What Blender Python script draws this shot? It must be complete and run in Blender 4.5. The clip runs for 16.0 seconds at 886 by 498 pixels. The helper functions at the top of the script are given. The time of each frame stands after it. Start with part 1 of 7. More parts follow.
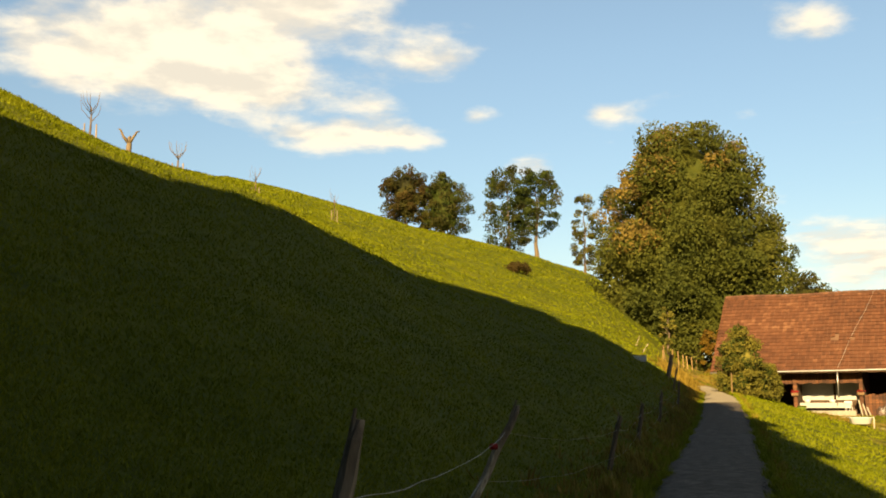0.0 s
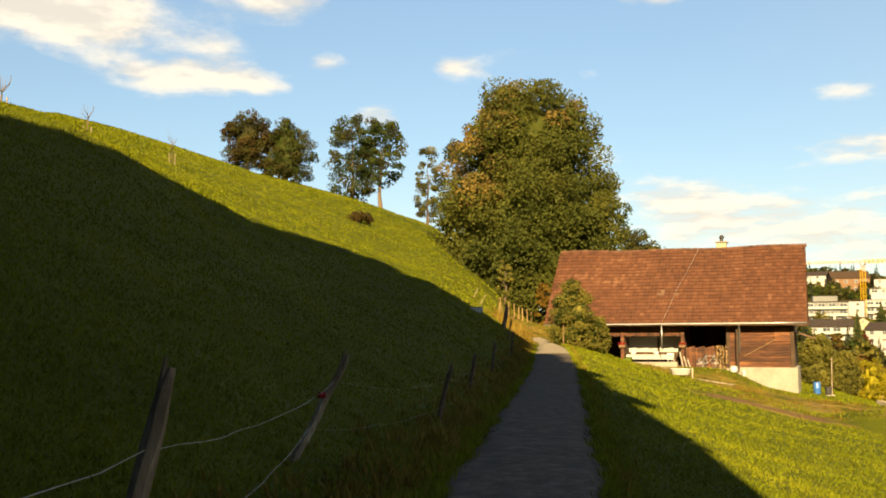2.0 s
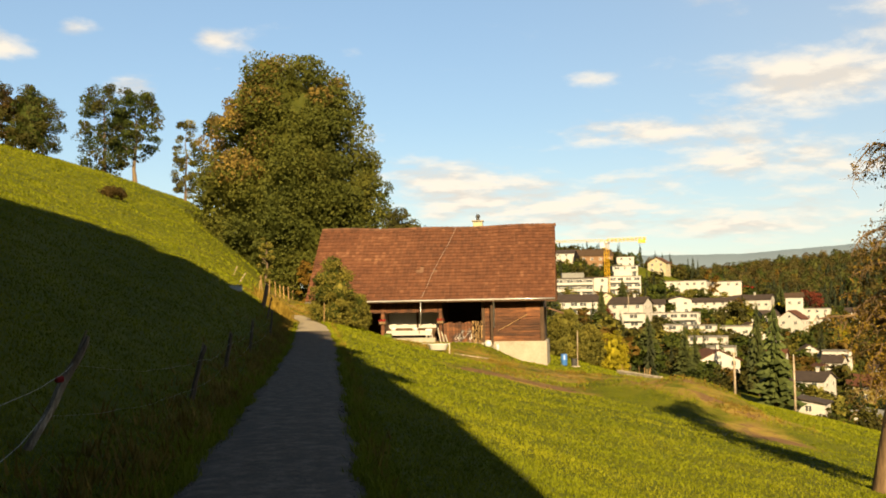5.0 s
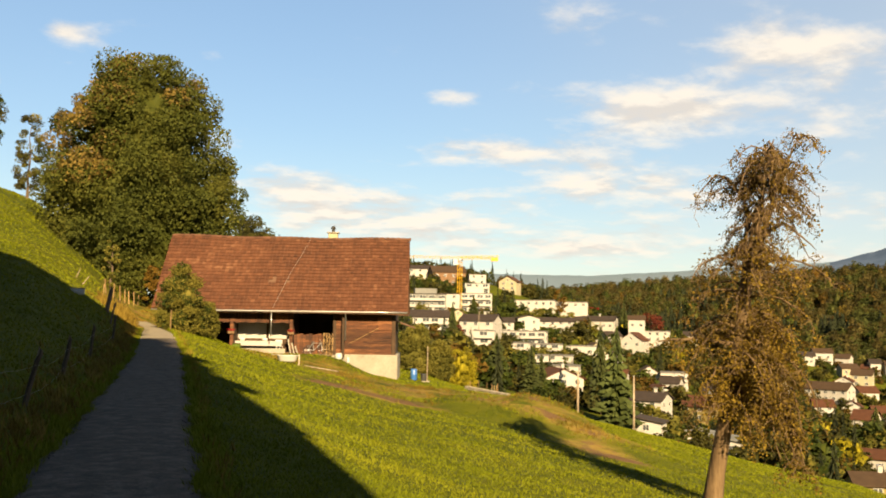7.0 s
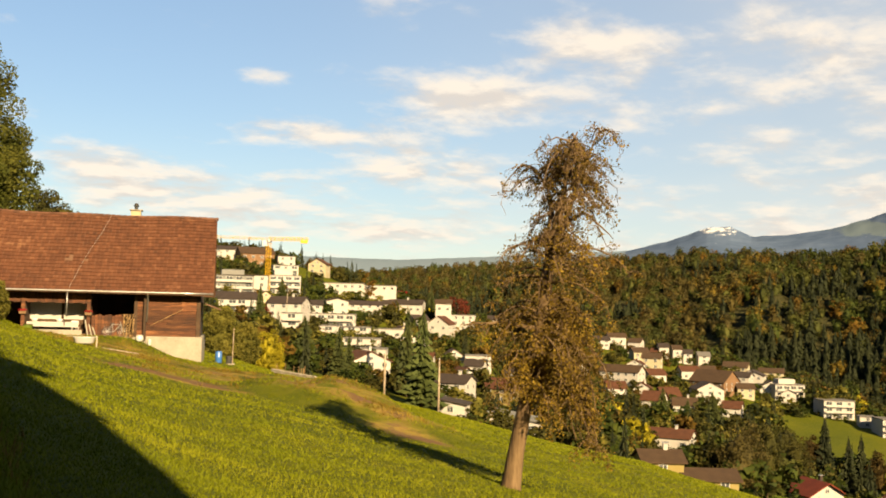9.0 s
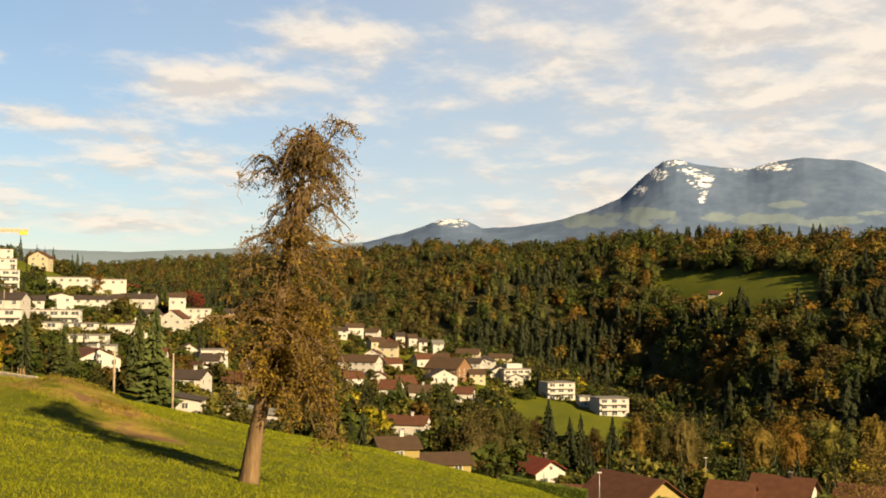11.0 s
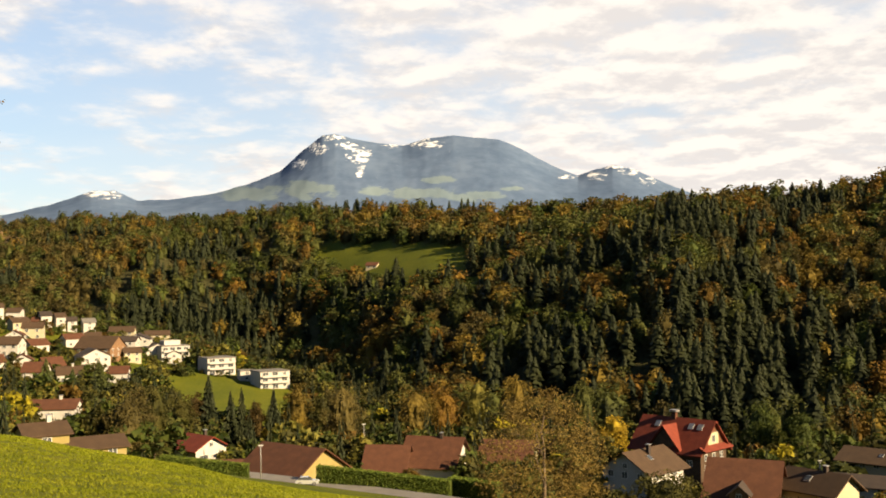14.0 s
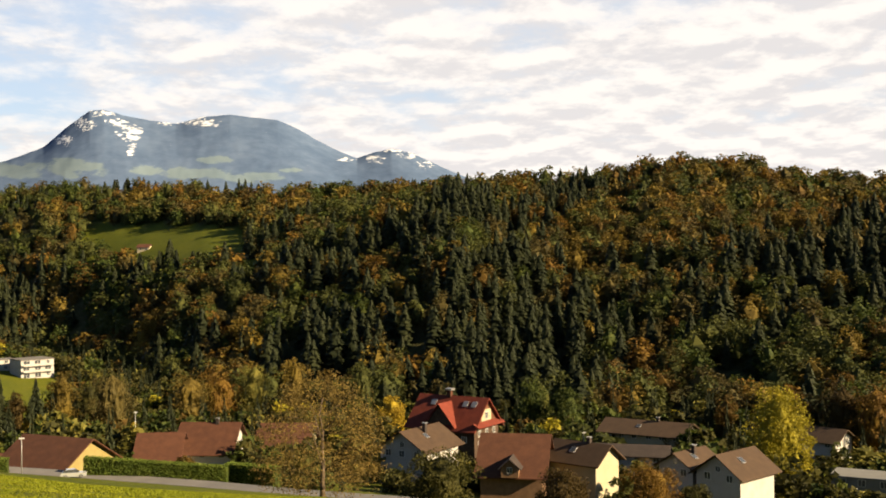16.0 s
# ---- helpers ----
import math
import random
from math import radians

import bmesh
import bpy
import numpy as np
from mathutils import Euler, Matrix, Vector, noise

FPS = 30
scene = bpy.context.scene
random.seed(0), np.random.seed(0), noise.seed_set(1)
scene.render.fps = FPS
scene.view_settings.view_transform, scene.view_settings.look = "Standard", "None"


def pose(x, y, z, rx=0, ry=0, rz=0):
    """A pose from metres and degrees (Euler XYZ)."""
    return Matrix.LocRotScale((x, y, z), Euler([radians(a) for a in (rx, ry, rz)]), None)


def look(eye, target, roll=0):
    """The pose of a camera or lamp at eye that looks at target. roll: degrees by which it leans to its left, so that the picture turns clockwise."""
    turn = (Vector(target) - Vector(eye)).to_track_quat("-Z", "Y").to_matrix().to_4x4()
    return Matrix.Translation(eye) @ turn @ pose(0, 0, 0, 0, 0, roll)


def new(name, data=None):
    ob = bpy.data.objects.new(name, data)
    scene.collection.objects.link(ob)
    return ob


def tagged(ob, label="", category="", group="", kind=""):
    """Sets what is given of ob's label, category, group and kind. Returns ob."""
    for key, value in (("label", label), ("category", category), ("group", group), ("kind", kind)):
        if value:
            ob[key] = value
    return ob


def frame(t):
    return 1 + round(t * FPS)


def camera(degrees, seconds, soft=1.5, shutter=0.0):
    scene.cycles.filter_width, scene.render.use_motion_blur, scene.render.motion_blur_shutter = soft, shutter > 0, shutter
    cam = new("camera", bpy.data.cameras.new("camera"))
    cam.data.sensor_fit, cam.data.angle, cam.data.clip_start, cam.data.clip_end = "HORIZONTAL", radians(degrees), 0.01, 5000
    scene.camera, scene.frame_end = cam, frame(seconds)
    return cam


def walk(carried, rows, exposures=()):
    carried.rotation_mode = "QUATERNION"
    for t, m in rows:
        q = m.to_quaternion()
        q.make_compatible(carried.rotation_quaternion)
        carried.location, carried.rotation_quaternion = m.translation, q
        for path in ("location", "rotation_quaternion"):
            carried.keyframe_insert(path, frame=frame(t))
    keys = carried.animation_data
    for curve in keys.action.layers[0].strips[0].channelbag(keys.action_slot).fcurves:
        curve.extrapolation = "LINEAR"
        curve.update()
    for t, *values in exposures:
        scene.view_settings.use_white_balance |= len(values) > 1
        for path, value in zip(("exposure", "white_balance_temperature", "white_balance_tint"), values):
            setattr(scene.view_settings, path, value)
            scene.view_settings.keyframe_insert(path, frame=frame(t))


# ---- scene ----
# camera: a slow turn to the right on the path, with one small side step
cam = camera(46.36, 16.0, soft=1.85)
PATH = [
    (0.0, -0.200, 0.040, 1.600, 97.663, 0.842, -11.028),
    (0.5, -0.200, 0.040, 1.600, 96.316, 1.020, -13.663),
    (1.0, -0.200, 0.040, 1.600, 95.056, 0.964, -16.576),
    (1.5, -0.169, 0.034, 1.600, 93.522, -0.084, -18.257),
    (2.0, -0.100, 0.020, 1.600, 94.816, 0.221, -19.791),
    (2.5, -0.031, 0.006, 1.600, 94.467, 0.084, -21.347),
    (3.0, -0.000, 0.000, 1.600, 94.342, 0.101, -24.448),
    (5.5, -0.000, 0.000, 1.600, 93.268, 1.013, -34.195),
    (6.0, -0.000, 0.000, 1.600, 93.384, 0.921, -35.675),
    (6.5, -0.000, 0.000, 1.600, 94.077, 0.300, -37.837),
    (7.0, -0.000, 0.000, 1.600, 94.190, -0.917, -41.019),
    (7.5, -0.000, 0.000, 1.600, 93.946, -1.029, -44.820),
    (8.0, -0.000, 0.000, 1.600, 94.037, -1.061, -46.722),
    (8.5, -0.000, 0.000, 1.600, 94.182, -1.771, -49.280),
    (9.0, -0.000, 0.000, 1.600, 93.469, -1.467, -51.570),
    (9.5, -0.000, 0.000, 1.600, 93.640, -0.447, -56.927),
    (10.0, -0.000, 0.000, 1.600, 93.610, -0.145, -60.172),
    (12.5, -0.000, 0.000, 1.600, 92.563, -0.067, -75.483),
    (13.0, -0.000, 0.000, 1.600, 92.194, 0.535, -78.250),
    (13.5, -0.000, 0.000, 1.600, 91.908, 0.405, -80.867),
    (14.0, -0.000, 0.000, 1.600, 91.723, 0.644, -84.591),
    (14.5, -0.000, 0.000, 1.600, 91.337, 0.641, -86.858),
    (15.0, -0.000, 0.000, 1.600, 91.564, 0.559, -89.544),
    (15.5, -0.000, 0.000, 1.600, 90.812, 0.589, -93.730),
    (16.0, -0.000, 0.000, 1.600, 90.594, 0.747, -96.789),
]
EXPOSURES = [(0.0, 2.08, 8900, 8), (1.0, 2.08, 8700, 8), (1.5, 2.08, 8500, 7), (2.0, 2.08, 8400, 9), (2.7, 2.04, 8150, 11), (5.5, 1.92, 8000, 11), (7.0, 1.92, 7800, 12), (9.0, 1.88, 8000, 13), (10.0, 1.76, 8000, 13), (12.5, 1.95, 7500, 14), (14.0, 2.02, 7300, 14), (16.0, 2.0, 7000, 14)]
walk(cam, [(t, pose(*p)) for t, *p in PATH], EXPOSURES)

# ---- sky and sun ----
SUN_AZ, SUN_EL = 207.0, 24.0          # degrees clockwise from +y, and above the horizon
SUN_DIR = Vector((math.sin(radians(SUN_AZ)) * math.cos(radians(SUN_EL)), math.cos(radians(SUN_AZ)) * math.cos(radians(SUN_EL)), math.sin(radians(SUN_EL))))
sun = new("sun", bpy.data.lights.new("sun", "SUN"))
sun.data.energy, sun.data.angle, sun.data.color = 5.0, radians(0.53), (1.0, 0.80, 0.50)
sun.matrix_world = look((0, 0, 200), Vector((0, 0, 200)) - SUN_DIR)


class Nodes:
    """Short hand for building node trees."""

    def __init__(self, tree):
        self.t = tree

    def add(self, kind, **props):
        n = self.t.nodes.new(kind)
        for k, v in props.items():
            if k == "blend_type":
                n.blend_type = v
            elif k == "operation":
                n.operation = v
            elif k == "data_type":
                n.data_type = v
            elif k == "noise_dimensions":
                n.noise_dimensions = v
            elif k == "feature":
                n.feature = v
            elif k == "wave_type":
                n.wave_type = v
            elif k == "bands_direction":
                n.bands_direction = v
        return n

    def put(self, node, name, value):
        s = node.inputs[name]
        if isinstance(value, bpy.types.NodeSocket):
            self.t.links.new(value, s)
        else:
            s.default_value = value

    def math(self, op, a, b=None, c=None, clamp=False):
        n = self.t.nodes.new("ShaderNodeMath")
        n.operation, n.use_clamp = op, clamp
        for i, v in enumerate((a, b, c)):
            if v is not None:
                self.put(n, i, v)
        return n.outputs[0]

    def vmath(self, op, a, b=None, out=0):
        n = self.t.nodes.new("ShaderNodeVectorMath")
        n.operation = op
        self.put(n, 0, a)
        if b is not None:
            self.put(n, 1, b)
        return n.outputs[out]

    def noise(self, vector, scale, detail=4.0, rough=0.55, distort=0.0):
        n = self.t.nodes.new("ShaderNodeTexNoise")
        self.put(n, "Vector", vector)
        n.inputs["Scale"].default_value, n.inputs["Detail"].default_value = scale, detail
        n.inputs["Roughness"].default_value, n.inputs["Distortion"].default_value = rough, distort
        return n.outputs["Fac"]

    def ramp(self, fac, stops):
        n = self.t.nodes.new("ShaderNodeValToRGB")
        self.put(n, "Fac", fac)
        e = n.color_ramp.elements
        while len(e) < len(stops):
            e.new(0.5)
        for el, (p, c) in zip(e, stops):
            el.position, el.color = p, (*c[:3], 1) if hasattr(c, "__len__") else (c, c, c, 1)
        return n.outputs["Color"]

    def mix(self, fac, a, b, mode="MIX"):
        n = self.t.nodes.new("ShaderNodeMix")
        n.data_type, n.blend_type = "RGBA", mode
        self.put(n, 0, fac)
        self.put(n, 6, (*a, 1) if isinstance(a, tuple) else a)
        self.put(n, 7, (*b, 1) if isinstance(b, tuple) else b)
        return n.outputs[2]

    def smooth(self, x, lo, hi):
        n = self.t.nodes.new("ShaderNodeMapRange")
        n.interpolation_type = "SMOOTHSTEP"
        self.put(n, "Value", x)
        n.inputs["From Min"].default_value, n.inputs["From Max"].default_value = lo, hi
        return n.outputs["Result"]


world = bpy.data.worlds.new("sky")
scene.world = world
world.use_nodes = True
W = Nodes(world.node_tree)
for n in list(world.node_tree.nodes):
    world.node_tree.nodes.remove(n)
sky = W.t.nodes.new("ShaderNodeTexSky")
sky.sky_type, sky.sun_disc = "NISHITA", False
sky.sun_elevation, sky.sun_rotation = radians(SUN_EL), radians(SUN_AZ)
sky.air_density, sky.dust_density, sky.ozone_density = 1.0, 0.2, 1.2
# clouds: broken fair-weather cumulus, thicker towards the bright side of the sky
d = W.t.nodes.new("ShaderNodeTexCoord").outputs["Generated"]
sep = W.t.nodes.new("ShaderNodeSeparateXYZ")
W.put(sep, 0, d)
dx, dy, dz = sep.outputs
az = W.math("MULTIPLY", W.math("ARCTAN2", dx, dy), 180 / math.pi)
el = W.math("MULTIPLY", W.math("ARCSINE", dz), 180 / math.pi)
low = W.math("ADD", dz, 0.16)
flat = W.t.nodes.new("ShaderNodeCombineXYZ")
W.put(flat, 0, W.math("DIVIDE", dx, low))
W.put(flat, 1, W.math("DIVIDE", dy, low))
n_big = W.noise(flat.outputs[0], 1.5, 4.0, 0.55, 0.25)
n_fine = W.noise(flat.outputs[0], 4.6, 7.0, 0.58, 0.15)
cover = W.ramp(W.math("DIVIDE", W.math("ADD", az, 40.0), 200.0),
               [(0.0, 0.20), (0.20, 0.26), (0.33, 0.30), (0.45, 0.44), (0.53, 0.58), (0.60, 0.70), (0.68, 0.84), (0.80, 0.92), (1.0, 0.30)])
banks = None
# the larger cloud banks: bearing, height, half-width, half-height, weight
for ca, ce, wa, we, k in ((-8, 17.6, 7, 2.6, 0.34), (-1, 20.5, 8, 3.6, 0.36), (6, 24, 7, 3.0, 0.30), (0.5, 16.3, 5, 1.6, 0.30), (4.2, 13.9, 3.6, 1.0, 0.34), (9.2, 13.8, 2.6, 1.0, 0.32),
                          (11, 17.8, 3.4, 1.5, 0.28), (15.9, 12.1, 1.9, 0.8, 0.34), (20.6, 14.8, 1.6, 0.7, 0.26), (31.6, 18.6, 2.2, 1.1, 0.28), (33.2, 7.6, 4.2, 1.2, 0.24), (44, 9.6, 6.5, 0.9, 0.26),
                          (52.6, 11.7, 4.2, 1.3, 0.24), (38, 5.6, 10, 1.5, 0.20), (52, 7.6, 6, 1.2, 0.18), (28, 10.5, 4, 1.6, 0.20), (47, 4.2, 9, 0.8, 0.14), (13.2, 14.9, 1.6, 0.7, 0.22), (7.5, 15.5, 2.2, 1.0, 0.2), (41.3, 12.6, 1.8, 0.7, 0.26), (59, 15, 4.5, 1.8, 0.2)):
    u = W.math("DIVIDE", W.math("SUBTRACT", az, float(ca)), float(wa))
    v = W.math("DIVIDE", W.math("SUBTRACT", el, float(ce)), float(we))
    q = W.math("ADD", W.math("MULTIPLY", u, u), W.math("MULTIPLY", v, v))
    g = W.math("MULTIPLY", W.math("POWER", 2.718, W.math("MULTIPLY", q, -1.0)), k * 0.92)
    banks = g if banks is None else W.math("ADD", banks, g)
n_puff = W.noise(flat.outputs[0], 14.0, 6.0, 0.6, 0.0)
dens = W.math("ADD", W.math("MULTIPLY", n_big, 0.46), W.math("MULTIPLY", n_fine, 0.50))
dens = W.math("ADD", dens, W.math("MULTIPLY", n_puff, 0.13))
dens = W.math("ADD", dens, W.math("MULTIPLY", W.math("SUBTRACT", cover, 0.5), 0.55))
dens = W.math("ADD", dens, banks)
dens = W.math("ADD", dens, W.math("MULTIPLY", W.smooth(el, 7.0, 2.0), 0.05))
# the banks lie low round the horizon; overhead it is clear
cloud = W.math("MULTIPLY", W.smooth(dens, 0.54, 0.76), W.smooth(el, 38.0, 25.0))
# a thin milky veil that thickens towards the sunny side and the horizon
veil = W.math("ADD", W.math("MULTIPLY", W.smooth(az, 30.0, 100.0), 0.62), W.math("MULTIPLY", W.smooth(el, 11.0, 2.0), 0.22))
veil = W.math("MULTIPLY", W.math("MULTIPLY", veil, W.math("ADD", 0.6, W.math("MULTIPLY", n_big, 0.8))), W.math("MULTIPLY", W.smooth(el, 38.0, 25.0), W.smooth(az, 170.0, 140.0)))
# lit tops and greyer undersides: the same billows looked up a little higher
higher = W.noise(W.vmath("MULTIPLY", flat.outputs[0], (0.965, 0.965, 0.965)), 4.6, 7.0, 0.58, 0.15)
lit = W.smooth(W.math("SUBTRACT", n_fine, higher), -0.12, 0.10)
bright = W.mix(lit, (3.8, 3.85, 3.95), (5.0, 4.95, 4.8))
blue = W.mix(1.0, sky.outputs["Color"], (0.75, 0.86, 0.95), "MULTIPLY")
# thicker air towards the horizon, deep clear blue overhead
blue = W.mix(1.0, blue, W.ramp(W.math("DIVIDE", el, 90.0, clamp=True), [(0.0, (0.56, 0.58, 0.62)), (0.07, (0.62, 0.65, 0.69)), (0.2, (0.82, 0.84, 0.86)), (0.3, (0.92, 0.92, 0.92)), (0.5, (0.5, 0.5, 0.5)), (0.7, (0.32, 0.32, 0.32))]), "MULTIPLY")
blue = W.mix(veil, blue, (4.3, 4.7, 5.1))
skycol = W.mix(W.math("MULTIPLY", cloud, 0.93), blue, bright)
bg = W.t.nodes.new("ShaderNodeBackground")
W.put(bg, "Color", skycol)
bg.inputs["Strength"].default_value = 0.052
out = W.t.nodes.new("ShaderNodeOutputWorld")
W.t.links.new(bg.outputs[0], out.inputs[0])


# ---- materials ----
def material(name, stops, scale=1.0, rough=0.9, bump=0.0, fine=None, metal=0.0, vary=0.0, stretch=(1, 1, 1), spec=0.3, coords="Object"):
    """Two scales of noise through a colour ramp; vary: brightness change from piece to piece."""
    m = bpy.data.materials.new(name)
    m.use_nodes = True
    N = Nodes(m.node_tree)
    b = m.node_tree.nodes["Principled BSDF"]
    co = N.t.nodes.new("ShaderNodeTexCoord").outputs[coords]
    if stretch != (1, 1, 1):
        co = N.vmath("MULTIPLY", co, stretch)
    n1 = N.noise(co, scale, 5.0, 0.6)
    n2 = N.noise(co, fine or scale * 7, 4.0, 0.6)
    mixed = N.math("ADD", N.math("MULTIPLY", n1, 0.6), N.math("MULTIPLY", n2, 0.4))
    lo, hi = 0.33, 0.67
    col = N.ramp(mixed, [(lo + (hi - lo) * i / max(1, len(stops) - 1), c) for i, c in enumerate(stops)])
    if vary:
        info = N.t.nodes.new("ShaderNodeObjectInfo").outputs["Random"]
        hsv = N.t.nodes.new("ShaderNodeHueSaturation")
        N.put(hsv, "Color", col)
        N.put(hsv, "Value", N.math("ADD", N.math("MULTIPLY", info, 2 * vary), 1 - vary))
        col = hsv.outputs[0]
    N.put(b, "Base Color", col)
    b.inputs["Roughness"].default_value, b.inputs["Metallic"].default_value = rough, metal
    b.inputs["Specular IOR Level"].default_value = spec
    if bump:
        bn = N.t.nodes.new("ShaderNodeBump")
        bn.inputs["Strength"].default_value, bn.inputs["Distance"].default_value = 1.0, bump
        N.put(bn, "Height", mixed)
        N.put(b, "Normal", bn.outputs[0])
    return m


def leaf_material(name, a, b_, c, scale=0.35):
    """Leaves: colour drifts through the crown and from leaf to leaf; a little light comes through."""
    m = bpy.data.materials.new(name)
    m.use_nodes = True
    N = Nodes(m.node_tree)
    b = m.node_tree.nodes["Principled BSDF"]
    geo = N.t.nodes.new("ShaderNodeNewGeometry")
    co = geo.outputs["Position"]
    n1 = N.noise(co, scale, 3.0, 0.6)
    isl = geo.outputs["Random Per Island"]
    fac = N.math("ADD", N.math("MULTIPLY", n1, 0.84), N.math("MULTIPLY", isl, 0.16))
    col = N.ramp(fac, [(0.34, a), (0.5, b_), (0.66, c)])
    N.put(b, "Base Color", col)
    b.inputs["Roughness"].default_value = 0.75
    b.inputs["Specular IOR Level"].default_value = 0.15
    tr = N.t.nodes.new("ShaderNodeBsdfTranslucent")
    N.put(tr, "Color", col)
    mx = N.t.nodes.new("ShaderNodeMixShader")
    mx.inputs[0].default_value = 0.32
    outn = next(n for n in N.t.nodes if n.type == "OUTPUT_MATERIAL")
    N.t.links.new(b.outputs[0], mx.inputs[1])
    N.t.links.new(tr.outputs[0], mx.inputs[2])
    N.t.links.new(mx.outputs[0], outn.inputs[0])
    return m


M = {}
M["bark"] = material("bark", [(0.0312, 0.02184, 0.01373), (0.07488, 0.05304, 0.03432), (0.1248, 0.0936, 0.0624)], 3.0, bump=0.03, stretch=(1, 1, 0.25))
M["pale_bark"] = material("pale_bark", [(0.04992, 0.03432, 0.01997), (0.0936, 0.06864, 0.04243), (0.1435, 0.1092, 0.07176)], 3.0, bump=0.03, stretch=(1, 1, 0.25))
M["pear_bark"] = material("pear_bark", [(0.035, 0.022, 0.011), (0.078, 0.050, 0.025), (0.125, 0.085, 0.046)], 3.0, bump=0.05, fine=14, stretch=(1, 1, 0.2))
M["lime_leaf"] = leaf_material("lime_leaf", (0.028, 0.037, 0.0065), (0.046, 0.054, 0.009), (0.072, 0.074, 0.013), 0.16)
M["rust_leaf"] = leaf_material("rust_leaf", (0.03999, 0.02739, 0.00518), (0.06767, 0.04017, 0.006907), (0.08614, 0.05479, 0.01035), 0.3)
M["green_leaf"] = leaf_material("green_leaf", (0.01246, 0.02224, 0.004633), (0.02831, 0.04078, 0.006486), (0.05096, 0.06178, 0.00927), 0.3)
M["pear_leaf"] = leaf_material("pear_leaf", (0.052, 0.036, 0.0075), (0.104, 0.068, 0.011), (0.175, 0.118, 0.016), 0.8)
M["walnut_leaf"] = leaf_material("walnut_leaf", (0.06, 0.045, 0.014), (0.115, 0.082, 0.022), (0.18, 0.125, 0.03), 0.5)
M["yellow_leaf"] = leaf_material("yellow_leaf", (0.09547, 0.08424, 0.008424), (0.1797, 0.1572, 0.01123), (0.2527, 0.2134, 0.01685), 0.5)
M["gold_leaf"] = leaf_material("gold_leaf", (0.1638, 0.1076, 0.01053), (0.234, 0.1615, 0.01404), (0.2808, 0.2153, 0.02106), 0.5)
M["olive_leaf"] = leaf_material("olive_leaf", (0.01708, 0.01853, 0.005174), (0.03416, 0.03397, 0.0069), (0.05409, 0.04941, 0.01036), 0.3)
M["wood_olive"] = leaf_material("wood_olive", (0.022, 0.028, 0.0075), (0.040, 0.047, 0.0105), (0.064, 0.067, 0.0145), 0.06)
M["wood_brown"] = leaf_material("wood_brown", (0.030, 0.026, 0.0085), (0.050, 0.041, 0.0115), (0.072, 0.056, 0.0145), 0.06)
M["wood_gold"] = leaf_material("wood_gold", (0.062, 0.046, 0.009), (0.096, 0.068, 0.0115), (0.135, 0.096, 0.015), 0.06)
M["orange_leaf"] = leaf_material("orange_leaf", (0.05561, 0.03001, 0.00459), (0.09644, 0.05312, 0.007648), (0.1262, 0.07857, 0.01147), 0.4)
M["red_leaf"] = leaf_material("red_leaf", (0.0528, 0.01056, 0.00792), (0.08976, 0.01848, 0.01056), (0.1214, 0.03168, 0.0132), 0.4)
M["crimson_leaf"] = leaf_material("crimson_leaf", (0.1373, 0.00624, 0.00936), (0.2184, 0.01248, 0.0156), (0.2621, 0.02496, 0.01872), 0.4)
M["brown_leaf"] = leaf_material("brown_leaf", (0.02213, 0.01471, 0.004205), (0.03873, 0.02607, 0.006305), (0.05531, 0.03681, 0.009461), 0.3)
M["needle"] = leaf_material("needle", (0.011, 0.0157, 0.0068), (0.0168, 0.0223, 0.0090), (0.0252, 0.0302, 0.0112), 0.12)
M["garden_needle"] = leaf_material("garden_needle", (0.022, 0.030, 0.0095), (0.034, 0.043, 0.0125), (0.050, 0.058, 0.016), 0.3)
M["blue_needle"] = leaf_material("blue_needle", (0.028, 0.040, 0.0125), (0.048, 0.064, 0.019), (0.072, 0.090, 0.026), 0.5)
M["hazel_leaf"] = leaf_material("hazel_leaf", (0.05507, 0.05583, 0.01074), (0.09176, 0.08659, 0.01612), (0.1378, 0.1203, 0.02417), 0.4)
M["wood_wall"] = material("wood_wall", [(0.076, 0.0418, 0.0228), (0.114, 0.0646, 0.0342), (0.152, 0.0912, 0.0494)], 1.0, bump=0.004)
M["hedge_leaf"] = leaf_material("hedge_leaf", (0.04505, 0.07207, 0.01081), (0.08108, 0.1171, 0.01802), (0.1261, 0.1531, 0.02703), 0.8)
M["dry_grass"] = leaf_material("dry_grass", (0.08482, 0.05733, 0.01034), (0.1435, 0.09746, 0.01724), (0.2153, 0.1491, 0.03102), 0.8)
M["grass_blade"] = leaf_material("grass_blade", (0.089, 0.110, 0.0052), (0.119, 0.138, 0.0068), (0.150, 0.159, 0.0106), 0.30)
# path gravel, its colour lowered to stand for the shade on it
M["gravel"] = material("gravel", [(0.024, 0.0185, 0.0135), (0.058, 0.0445, 0.032), (0.150, 0.122, 0.094)], 5.0, bump=0.03, fine=40)
M["asphalt"] = material("asphalt", [(0.07072, 0.07072, 0.07072), (0.09792, 0.0952, 0.09248), (0.1251, 0.1197, 0.1142)], 0.3, bump=0.004, fine=12)
M["roof_tile"] = material("roof_tile", [(0.04332, 0.01733, 0.009819), (0.06931, 0.03004, 0.01733), (0.104, 0.05198, 0.03004)], 0.35, rough=0.85, bump=0.006, fine=5, vary=0.32)
M["roof_under"] = material("roof_under", [(0.07, 0.04, 0.025), (0.11, 0.06, 0.04)], 2)
M["barn_board"] = material("barn_board", [(0.016, 0.0062, 0.0032), (0.055, 0.0193, 0.0074), (0.125, 0.051, 0.02)], 1.5, rough=0.8, bump=0.006, fine=8, vary=0.42, stretch=(0.35, 1, 3))
